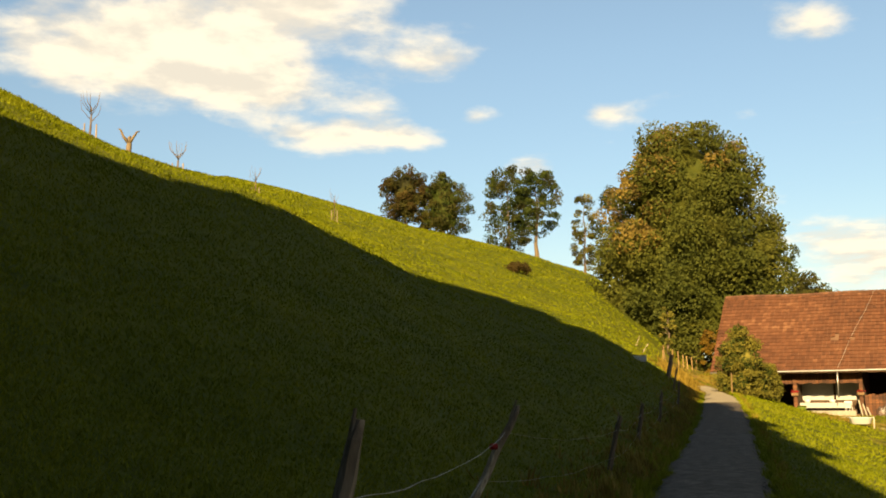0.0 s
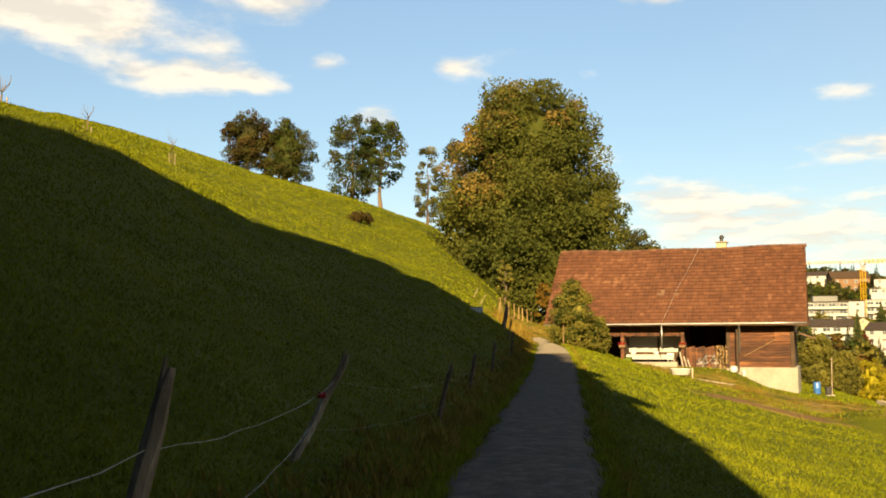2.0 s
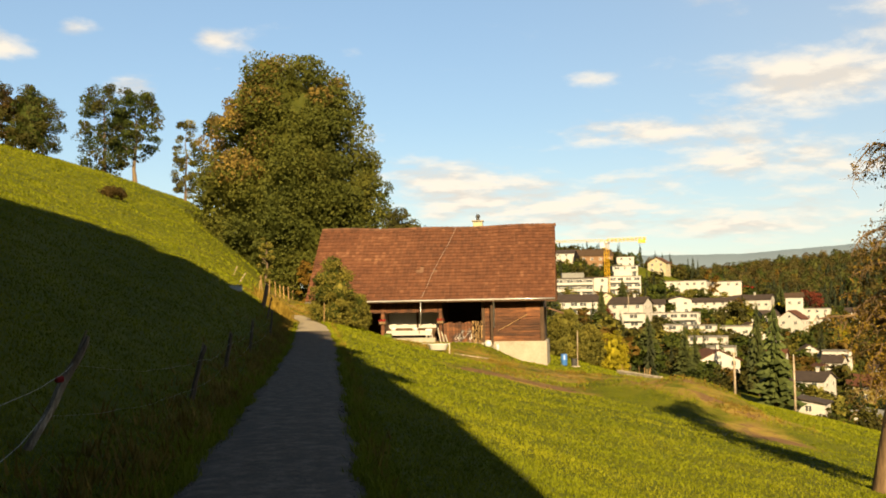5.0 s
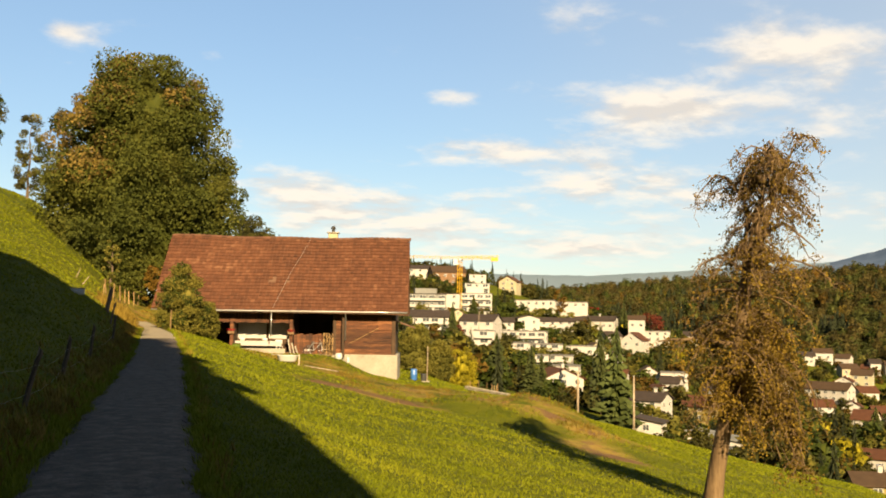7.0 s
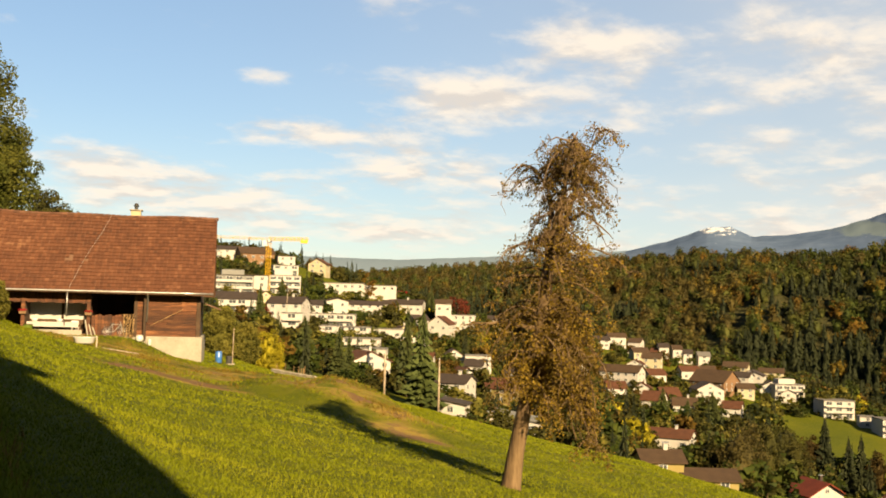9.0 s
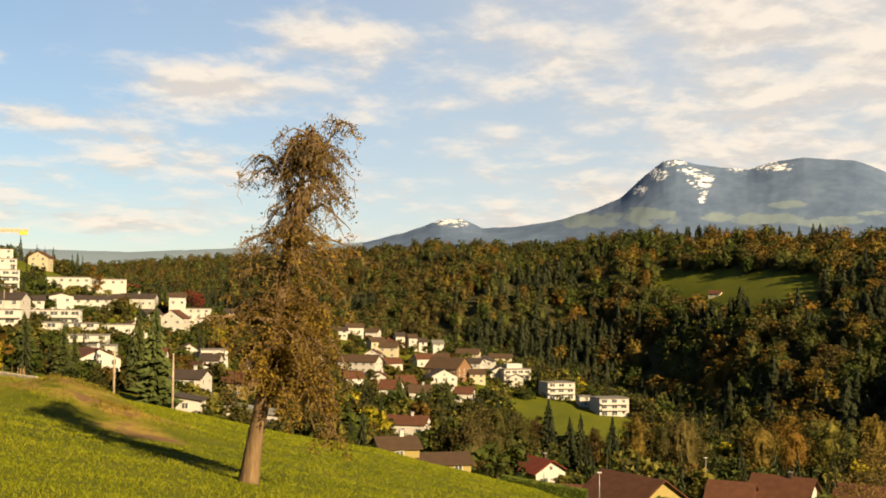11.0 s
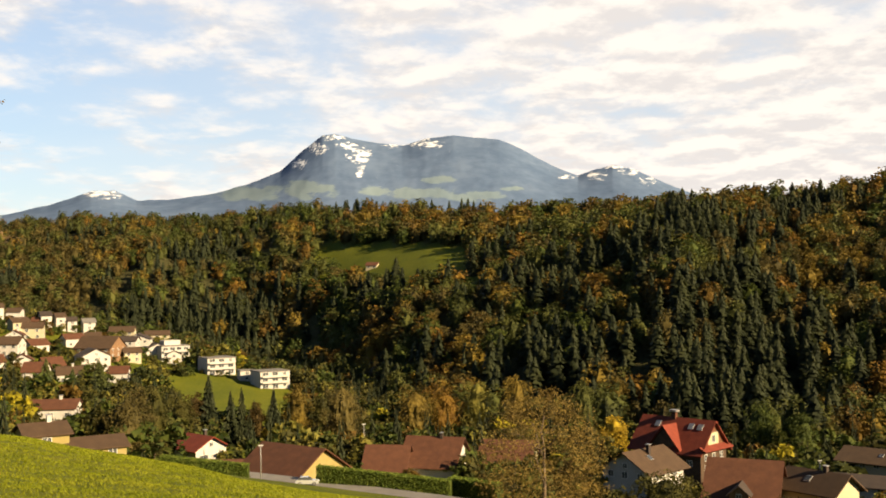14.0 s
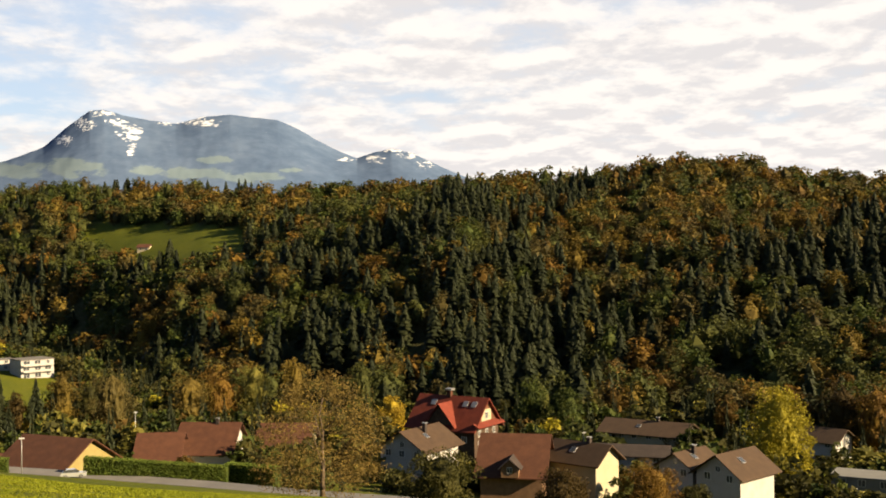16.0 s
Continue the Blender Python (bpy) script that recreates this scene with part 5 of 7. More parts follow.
    # one long dead limb low on the near side
    arms.append(branch(wood, (0.6, 0, 4.1), (-1.35, -0.3, 4.15), 0.07, 0.02, 0.12, 6, 5))
    for arm_ in arms:
        for _ in range(10):
            p = arm_[rng.integers(2, len(arm_))]
            a = rng.uniform(0, 2 * math.pi)
            l = rng.uniform(0.2, 0.62)
            q = p + Vector((math.cos(a) * l * 0.75, math.sin(a) * l * 0.75, -l * rng.uniform(0.0, 1.0)))
            pts = branch(twig, p, q, 0.012, 0.005, 0.18 * l, 4, 3)
            tips += pts[1:]
            for _ in range(2):
                s_ = pts[rng.integers(1, len(pts))]
                e = s_ + Vector((rng.normal() * 0.14, rng.normal() * 0.14, -rng.uniform(0.05, 0.32)))
                branch(twig, s_, e, 0.007, 0.004, 0.03, 2, 3)
                tips.append(e)
    part("trunk", wood, M["pear_bark"], ob, smooth=True)
    tagged(part("twig_work", twig, M["pear_bark"], ob, "bare drooping twigs"), kind="stuff")
    tips = np.array([tuple(t) for t in tips])
    dens = np.interp(tips[:, 2], [1.0, 2.6, 4.4, 5.2, 6.2, 7.0, 9.2], [0.75, 0.9, 0.7, 0.40, 0.30, 0.22, 0.30]) * (1 + 0.4 * (tips[:, 2] > 7.5) * (tips[:, 0] > 1.6))
    tips = tips[rng.random(len(tips)) < dens]
    tips = np.repeat(tips, 7, axis=0) + rng.normal(0, 0.065, (len(tips) * 7, 3))
    v, f = leaf_cloud(rng, tips, np.full(len(tips), 0.05), 1, 0.06)
    tri_object("crown", v, f, [M["pear_leaf"]], None, ob)
    return ob


pear_tree()

# ---- tall unseen trees behind the viewpoint that throw the long shade; wooded hill added at their back ----
def shade_tree(k, along_path, across, levels, half, low, label):
    """A dense tree: half-widths of its crown at the given heights over the path."""
    x, y = from_path(along_path, across)
    g = gz(x, y)
    top = levels[-1]
    w = 2 * max(half)
    t = [(z - low) / (top - low) for z in levels]
    prof = lambda q: np.clip(np.interp(q, t, [h * 2 / w for h in half]), 0.02, 1)
    round_tree("wood_tree", (x, y), top - g, w, "green_leaf", label, 300 + k, clumps=900, per=34, leaf=0.7, puff=0.42, core=0.99, lump=0.09, trunk=0.45, low=(low - g) / (top - g), group="wood edge", prof=prof)


shade_tree(0, -14, -4.4, (0, 11, 14.4, 16.5, 20, 22.7, 25.5, 29, 33), (6.5, 6.4, 6.2, 5.6, 4.8, 4.3, 3.7, 2.2, 0.3), 0.5, "tall dense tree with a tapering crown in a wood")
shade_tree(1, -16, -7.4, (2, 12, 24, 30, 33.5), (2.9, 3.0, 3.0, 2.8, 1.6), 2.0, "tall slim dense tree at the edge of a wood")
shade_tree(2, -15, -11.0, (2, 14, 22, 30, 35.0), (1.8, 1.9, 2.2, 2.5, 1.9), 2.0, "tall slim dense tree at the edge of a wood")
shade_tree(3, -18, -9.4, (2, 14, 24, 28.5), (2.6, 3.0, 2.8, 1.5), 2.0, "dense tree between taller ones in a wood")
# added out of view: its crown cuts sky light on the near ground
shade_tree(4, -6.5, -5.6, (5.5, 9, 16, 22, 26), (2.0, 4.6, 4.9, 3.6, 1.0), 5.5, "unseen broad tree added over the path to block sky light")


def build_sky_screen_wood():
    """An unseen wood on the hill behind, added to hold back sky light."""
    rng = np.random.default_rng(78)
    prof = lambda t: np.sqrt(np.clip(1 - (2 * t - 0.9) ** 2 / 1.3, 0.02, 1))
    kinds = []
    for i in range(4):
        r2 = np.random.default_rng(640 + i)
        cs = shell_centres(r2, 30, prof, 0.85, 0.8, z0=0.08)
        kinds.append(np.vstack([crown_core(640 + i, 1, prof, 0.85, 0.66, 0.08, 0.3), leaf_cloud(r2, cs, r2.uniform(0.1, 0.18, len(cs)), 6, 0.16)[0]]))
    vs = []
    for k in range(420):
        x, y = polar(rng.uniform(146, 296), math.sqrt(rng.uniform(105 ** 2, 190 ** 2)))
        h = rng.uniform(13, 19)
        w = h * rng.uniform(0.7, 0.95)
        vs.append(kinds[k % 4] * np.array([w, w, h]) + np.array([x, y, gz(x, y) - 0.5]))
    v = np.vstack(vs)
    tagged(tri_object("hill_wood", v, np.arange(len(v)).reshape(-1, 3), [M["green_leaf"]]), "unseen wood added on the hill behind to block sky light", "forest", kind="stuff")


build_sky_screen_wood()

# ---- the village ----
def add_prism(bm, pts, y0, y1):
    """A closed outline in x, z drawn out along y."""
    a = [bm.verts.new((x, y0, z)) for x, z in pts]
    b = [bm.verts.new((x, y1, z)) for x, z in pts]
    n = len(pts)
    bm.faces.new(a)
    bm.faces.new(list(reversed(b)))
    for i in range(n):
        bm.faces.new((a[i], b[i], b[(i + 1) % n], a[(i + 1) % n]))


window_meshes = {}


def window_mesh(w, h):
    """A frame standing proud of the wall with a pane set back in it."""
    key = (round(w, 1), round(h, 1))
    if key not in window_meshes:
        bm = bmesh.new()
        f = 0.09
        for a in ((-w / 2, w / 2, 0, f), (-w / 2, w / 2, h - f, h)):
            add_box(bm, a[0], a[1], -0.05, 0.03, a[2], a[3])
        for a in ((-w / 2, -w / 2 + f), (w / 2 - f, w / 2), (-f / 2, f / 2)):
            add_box(bm, a[0], a[1], -0.05, 0.03, f, h - f)
        me = bpy.data.meshes.new("window_frame")
        bm.to_mesh(me)
        bm.free()
        me.materials.append(M["white_paint"])
        bm = box(-w / 2 + f, w / 2 - f, -0.02, 0.02, f, h - f)
        pane = bpy.data.meshes.new("pane")
        bm.to_mesh(pane)
        bm.free()
        pane.materials.append(M["glass"])
        window_meshes[key] = (me, pane)
    return window_meshes[key]


def add_window(parent, x, y, z, w, h, turn=0):
    me, pane = window_mesh(w, h)
    f = new("window", me)
    f.parent = parent
    f.matrix_basis = pose(x, y, z, 0, 0, turn)
    p = new("pane", pane)
    p.parent = f
    return f


def house(az, r, w, d, h, roof, pitch, yaw, wall, top, label, chimney=False, balconies=False, skylight=False, dormer=False, up=0.0, group="", over=0.55):
    """A house whose front edge stands at that bearing and distance; w across, d deep, h to the eaves."""
    rng = random.Random(int(az * 100 + r))
    x, y = polar(az, r)
    ob = thing("house", pose(x, y, gz(x, y) + up, 0, 0, -az + yaw), label, "house", group)
    storeys = max(1, round(h / 2.75))
    hw, o, base = w / 2, over, -3.5 - up
    bm = bmesh.new()
    tp = math.tan(radians(pitch))
    if roof == "gy":
        rise = hw * tp
        add_prism(bm, [(-hw, base), (hw, base), (hw, h), (0, h + rise), (-hw, h)], 0, d)
    elif roof == "gx":
        rise = d / 2 * tp
        add_box(bm, -hw, hw, 0, d, base, h)
        for sx in (-hw, hw - 0.25):
            a = [bm.verts.new((sx, 0, h)), bm.verts.new((sx, d, h)), bm.verts.new((sx, d / 2, h + rise))]
            b = [bm.verts.new((sx + 0.25, q.co.y, q.co.z)) for q in a]
            bm.faces.new(a)
            bm.faces.new(list(reversed(b)))
            for i in range(3):
                bm.faces.new((a[i], b[i], b[(i + 1) % 3], a[(i + 1) % 3]))
    elif roof == "shed":
        rise = w * tp
        add_prism(bm, [(-hw, base), (hw, base), (hw, h), (-hw, h + rise)], 0, d)
    else:
        add_box(bm, -hw, hw, 0, d, base, h)
    bmesh.ops.recalc_face_normals(bm, faces=bm.faces)
    part("wall", bm, M[wall], ob)
    t = 0.22
    slabs = []
    if roof == "gy":
        for s in (-1, 1):
            slabs.append([(s * (hw + o), h - o * tp), (0, h + rise), (0, h + rise + t), (s * (hw + o), h - o * tp + t)])
    elif roof == "gx":
        for s in (0, 1):
            yo = -o if s == 0 else d + o
            slabs.append([(yo, h - o * tp), (d / 2, h + rise), (d / 2, h + rise + t), (yo, h - o * tp + t)])
    elif roof == "shed":
        slabs.append([(-hw - o, h + rise + o * tp), (hw + o, h - o * tp), (hw + o, h - o * tp + t), (-hw - o, h + rise + o * tp + t)])
    for pts in slabs:
        bm = bmesh.new()
        if roof == "gx":
            a = [bm.verts.new((-hw - o, p, q)) for p, q in pts]
            b = [bm.verts.new((hw + o, p, q)) for p, q in pts]
            bm.faces.new(a)
            bm.faces.new(list(reversed(b)))
            for i in range(4):
                bm.faces.new((a[i], b[i], b[(i + 1) % 4], a[(i + 1) % 4]))
        else:
            add_prism(bm, pts, -o, d + o)
        bmesh.ops.recalc_face_normals(bm, faces=bm.faces)
        part("roof", bm, M[top], ob)
    if roof == "flat":
        part("roof", box(-hw - 0.25, hw + 0.25, -0.35, d + 0.2, h, h + 0.3, 0.03), M[top], ob)
        if h > 8:
            part("penthouse", box(-hw * 0.6, hw * 0.55, d * 0.3, d * 0.8, h + 0.3, h + 2.5, 0.03), M[wall], ob)
    # openings
    n = max(1, int(w / 3.4))
    for k in range(storeys):
        z = (h / storeys) * k + 0.85
        if z + 1.2 > h:
            continue
        for i in range(n):
            xx = -hw + w * (i + 0.5) / n + rng.uniform(-0.2, 0.2)
            big = balconies and rng.random() < 0.85
            add_window(ob, xx, -0.06, z - (0.6 if big else 0.05), 2.6 if big else 1.4, 2.05 if big else 1.4)
        m = max(1, int(d / 4.5))
        for i in range(m):
            yy = d * (i + 0.5) / m
            add_window(ob, hw + 0.06, yy, z, 1.2, 1.25, 90)
    if roof == "gy" and rise > 2.0:
        add_window(ob, 0, -0.06, h + 0.2, 1.1, 1.1)
    if balconies:
        for k in range(storeys):
            z = (h / storeys) * k
            if k == 0 and storeys > 1:
                continue
            b = part("balcony", box(-hw * 0.92, hw * 0.92, -1.3, -0.02, z - 0.02, z + 0.16, 0.02), M["white_wall"], ob)
            part("parapet", box(-hw * 0.92, hw * 0.92, -1.38, -1.28, z + 0.16, z + 1.0, 0.02), M["white_wall"], b)
    if chimney:
        zt = h + (0 if roof in ("flat", "shed") else (d / 2 if roof == "gx" else hw) * tp)
        c = part("chimney", box(hw * 0.2, hw * 0.2 + 0.75, d * 0.45, d * 0.45 + 0.75, zt - 1.2, zt + 1.1, 0.03), M["roof_dark" if over > 1 else "white_wall"], ob)
        part("chimney_cap", box(hw * 0.2 - 0.12, hw * 0.2 + 0.87, d * 0.45 - 0.12, d * 0.45 + 0.87, zt + 1.1, zt + 1.25, 0.02), M["metal"], c)
    if skylight and roof == "gy":
        s = part("skylight", box(-0.75, 0.75, -0.6, 0.6, 0, 0.12, 0.02), M["metal"], ob, "glazed skylight in a metal frame")
        xx = hw * 0.45
        s.matrix_basis = pose(xx, d * 0.4, h + (hw - xx) * tp + t, 0, pitch, 0)
        part("pane", box(-0.62, 0.62, -0.48, 0.48, 0.12, 0.14), M["glass"], s)
    if skylight and roof == "gx":
        s = part("skylight", box(-0.6, 0.6, -0.75, 0.75, 0, 0.12, 0.02), M["metal"], ob, "glazed skylight in a metal frame")
        yy = d * 0.24
        s.matrix_basis = pose(-hw * 0.15, yy, h + yy * tp + t, pitch, 0, 0)
        g = part("pane", box(-0.48, 0.48, -0.62, 0.62, 0.12, 0.14), M["glass"], s)
    if dormer:
        bm = bmesh.new()
        add_prism(bm, [(-1.6, h - 0.5), (1.6, h - 0.5), (1.6, h + 1.2), (0, h + 2.6), (-1.6, h + 1.2)], -1.5, d * 0.5)
        bmesh.ops.recalc_face_normals(bm, faces=bm.faces)
        dm = part("dormer", bm, M[wall], ob)
        for s_ in (-1, 1):
            bm = bmesh.new()
            add_prism(bm, [(s_ * 2.1, h + 0.9), (0, h + 2.75), (0, h + 2.95), (s_ * 2.1, h + 1.1)], -1.9, d * 0.5)
            bmesh.ops.recalc_face_normals(bm, faces=bm.faces)
            part("dormer_roof", bm, M["roof_dark"], dm)
        add_window(dm, 0, -1.56, h + 0.3, 1.0, 1.1)
    return ob


# upper village
house(39.71, 537, 13.2, 10.0, 5.0, "gx", 20, 5, "white_wall", "roof_dark", "white villa under a dark hipped roof")
house(41.33, 526, 16.9, 12.0, 6.6, "gx", 28, 12, "wood_wall", "roof_brown", "brown timber-clad house with a wide roof")
house(42.84, 456, 13.9, 10.0, 8.2, "flat", 0, 8, "white_wall", "roof_flat", "white stepped apartment house with deep balconies", balconies=True)
house(42.88, 505, 12.1, 9.0, 5.0, "flat", 0, 8, "white_wall", "roof_flat", "white terrace storey of the stepped apartments", balconies=True,up=0.8)
house(42.90, 525, 8.6, 8.0, 5.2, "flat", 0, 8, "white_wall", "roof_dark", "white top storey of the stepped apartments", up=2.0)
house(40.12, 431, 16.0, 12.0, 8.2, "flat", 0, 6, "grey_wall", "roof_dark", "grey unfinished building shell with open floors", balconies=True)
house(41.32, 444, 9.2, 10.0, 8.0, "flat", 0, 0, "white_wall", "roof_dark", "white house with a black flat roof")
house(44.56, 535, 9.4, 8.0, 5.0, "gy", 30, -18, "cream_wall", "roof_rust", "pale yellow gabled house on a grass slope")
house(45.93, 499, 21.3, 9.0, 5.7, "flat", 0, -4, "white_wall", "roof_flat", "long low white bungalow with a flat roof")
house(48.05, 520, 16.5, 8.0, 2.8, "flat", 0, 0, "white_wall", "roof_flat", "low white bungalow behind trees", up=5.5)
# middle rows
house(40.31, 379, 14.3, 11.0, 5.4, "gx", 24, 8, "white_wall", "roof_dark", "white house with long balconies and a dark roof", balconies=True,chimney=True)
house(42.85, 370, 12.5, 11.0, 7.7, "gx", 22, -18, "white_wall", "roof_dark", "white village house under a dark roof", chimney=True)
house(44.36, 408, 8.0, 9.0, 4.9, "gx", 20, 0, "white_wall", "roof_dark", "white village house under a dark roof")
house(45.75, 436, 9.3, 9.0, 6.0, "gy", 14, 10, "white_wall", "roof_dark", "white house with a low-pitched gable")
house(47.29, 466, 15.3, 9.0, 4.6, "gx", 20, 6, "white_wall", "roof_dark", "white house under a broad dark roof")
house(49.22, 514, 21.3, 10.0, 3.9, "gx", 24, -14, "white_wall", "roof_dark", "long white house with a dark lean-to roof", chimney=True)
house(43.28, 343, 6.6, 8.0, 7.3, "flat", 0, 0, "white_wall", "roof_flat", "white balcony block between trees", balconies=True)
# terraced flats stepping down the slope
house(45.40, 392, 17.6, 9.0, 5.4, "flat", 0, -6, "white_wall", "roof_flat", "white terraced flat stepping down the slope", balconies=True,group='terraced flats')
house(45.29, 356, 5.8, 9.0, 4.9, "flat", 0, -6, "white_wall", "roof_flat", "white terraced flat stepping down the slope", balconies=True,group='terraced flats')
house(46.57, 378, 12.4, 9.0, 4.5, "flat", 0, -6, "white_wall", "roof_flat", "white terraced flat stepping down the slope", balconies=True,group='terraced flats')
house(47.08, 350, 12.2, 9.0, 4.4, "flat", 0, -6, "white_wall", "roof_flat", "white terraced flat stepping down the slope", balconies=True,group='terraced flats')
house(47.43, 330, 11.9, 9.0, 3.6, "flat", 0, -6, "white_wall", "roof_flat", "white terraced flat stepping down the slope", balconies=True,group='terraced flats')
house(48.53, 417, 13.2, 8.0, 3.6, "flat", 0, -5, "white_wall", "roof_flat", "long low white pavilion with a flat roof")
house(47.68, 275, 11.3, 10.0, 4.8, "gy", 24, 22, "white_wall", "roof_rust", "white house under a rust-brown roof at the meadow's edge", chimney=True)
house(51.59, 500, 7.6, 8.0, 4.1, "gx", 24, 0, "white_wall", "roof_brown", "white village house under a dark roof", up=9.6)
house(52.29, 515, 18.3, 10.0, 7.9, "flat", 0, -5, "white_wall", "roof_flat", "white cube villa with a roof terrace")
house(51.31, 472, 10.1, 9.0, 6.7, "gy", 34, -20, "white_wall", "roof_rust", "white gabled house with a red roof")
house(52.06, 272, 8.2, 9.0, 5.2, "gx", 22, -20, "white_wall", "roof_dark", "white house with a broad balcony and dark roof", balconies=True,chimney=True)
house(54.89, 307, 11.7, 9.0, 4.7, "gx", 30, -25, "ochre_wall", "roof_rust", "ochre house under a rust-brown roof", chimney=True)
house(53.58, 390, 9.8, 9.0, 6.4, "flat", 0, 0, "white_wall", "roof_flat", "white block of flats behind the pear tree", balconies=True)
house(54.50, 560, 8.3, 8.0, 4.6, "gx", 26, 0, "white_wall", "roof_dark", "white village house under a dark roof", up=1.1)
house(52.14, 228, 6.2, 7.0, 2.5, "shed", 10, -10, "white_wall", "roof_dark", "low white garage at the foot of the meadow")
house(55.67, 221, 11.1, 8.0, 2.9, "shed", 8, -14, "white_wall", "grey_wall", "low white garage row with a grey sheet roof")
# lower village down the valley
house(61.23, 448, 17.1, 9.0, 5.1, "gx", 30, -22, "white_wall", "roof_brown", "white row house with slate-grey panels on the roof")
house(65.87, 476, 16.9, 14.0, 4.7, "gx", 34, -30, "wood_wall", "roof_brown", "big brown-roofed farmhouse in the valley")
house(69.15, 560, 12.2, 9.0, 4.9, "gx", 24, 0, "cream_wall", "roof_brown", "white village house under a dark roof")
house(66.07, 448, 11.7, 10.0, 5.9, "gy", 26, 18, "white_wall", "roof_dark", "white gabled house beside the farmhouse")
house(62.99, 397, 7.8, 9.0, 3.5, "gx", 34, -15, "white_wall", "roof_rust", "small house with a red-brown roof")
house(64.06, 422, 7.4, 9.0, 3.7, "gx", 32, 20, "cream_wall", "roof_rust", "small cream house with a red-brown roof")
house(61.15, 560, 9.2, 8.0, 3.7, "gx", 26, 15, "white_wall", "roof_brown", "small white house far down the valley", up=3.6)
house(62.44, 520, 7.7, 8.0, 3.1, "gx", 26, 20, "cream_wall", "roof_brown", "small cream house far down the valley", up=2.0)
house(60.35, 545, 7.4, 8.0, 4.2, "gx", 24, 10, "white_wall", "roof_dark", "small white house far down the valley", group='valley houses')
house(62.03, 545, 6.5, 8.0, 3.9, "gx", 24, -15, "white_wall", "roof_brown", "small white house far down the valley", group='valley houses',up=2.1)
house(63.27, 545, 7.4, 8.0, 3.0, "gx", 24, -15, "cream_wall", "roof_rust", "small white house far down the valley", group='valley houses')
house(63.64, 545, 4.8, 8.0, 3.6, "gx", 24, 10, "white_wall", "roof_dark", "small white house far down the valley", group='valley houses',up=2.6)
house(64.34, 545, 4.5, 8.0, 3.6, "gx", 24, 10, "white_wall", "roof_brown", "small white house far down the valley", group='valley houses',up=2.8)
house(64.89, 545, 4.5, 8.0, 5.1, "gx", 24, 10, "white_wall", "roof_dark", "small white house far down the valley", group='valley houses')
house(65.74, 545, 5.7, 8.0, 4.2, "gx", 24, 10, "white_wall", "roof_flat", "small white house far down the valley", group='valley houses',up=1.2)
house(67.31, 540, 11.8, 9.0, 5.0, "gx", 28, -10, "cream_wall", "roof_brown", "cream house with a brown roof", up=-2.5)
house(68.11, 512, 11.7, 10.0, 5.3, "gy", 22, -8, "white_wall", "roof_dark", "white gabled house with a dark roof")
house(69.19, 505, 10.5, 9.0, 4.4, "gy", 26, 10, "white_wall", "roof_dark", "white gabled house at the meadow")
house(67.71, 483, 7.9, 8.0, 3.7, "gx", 26, 0, "cream_wall", "roof_brown", "white village house under a dark roof")
house(70.10, 502, 13.7, 12.0, 8.2, "flat", 0, 22, "white_wall", "roof_flat", "low white block of flats above the field", balconies=True,group='blocks of flats')
house(72.50, 479, 13.3, 12.0, 7.6, "flat", 0, 22, "white_wall", "roof_flat", "low white block of flats above the field", balconies=True,group='blocks of flats')
house(75.35, 453, 13.4, 12.0, 7.4, "flat", 0, 22, "white_wall", "roof_flat", "low white block of flats above the field", balconies=True,group='blocks of flats')
house(63.84, 303, 12.6, 9.0, 3.3, "gx", 24, -14, "white_wall", "roof_rust", "white house with a rust-brown roof", chimney=True)
house(63.7, 172, 6.5, 7.0, 2.6, "gx", 22, 14, "ochre_wall", "roof_brown", "yellow house with a terrace roof under the meadow", chimney=True, up=0.66)
house(66.2, 172, 8.6, 7.0, 2.4, "gx", 20, 14, "ochre_wall", "roof_brown", "long yellow house with a brown roof under the meadow", up=-0.3)
house(80.63, 708, 8, 6, 2.8, "gx", 32, -20, "cream_wall", "roof_rust", "small farmhouse with a red-brown roof in the ridge pasture")
house(67.50, 501, 9.6, 9.0, 5.5, "gx", 24, -14, "white_wall", "roof_dark", "small white house far down the valley", group='valley houses')
house(67.91, 479, 7.3, 8.0, 4.7, "gx", 26, 12, "cream_wall", "roof_brown", "small cream house far down the valley", group='valley houses')
house(70.03, 499, 6.5, 8.0, 4.9, "gy", 26, 8, "white_wall", "roof_dark", "small white gabled house above the field", group='valley houses')
house(73.85, 467, 6.1, 7.0, 4.6, "flat", 0, 12, "white_wall", "roof_flat", "small white garage beside the flats")
house(62.95, 505, 8.8, 8.0, 5.5, "gx", 28, -8, "cream_wall", "roof_brown", "small cream house far down the valley", group='valley houses')
house(61.18, 402, 7.0, 8.0, 4.4, "gx", 30, 14, "white_wall", "roof_rust", "small white house with a red-brown roof", group='valley houses')
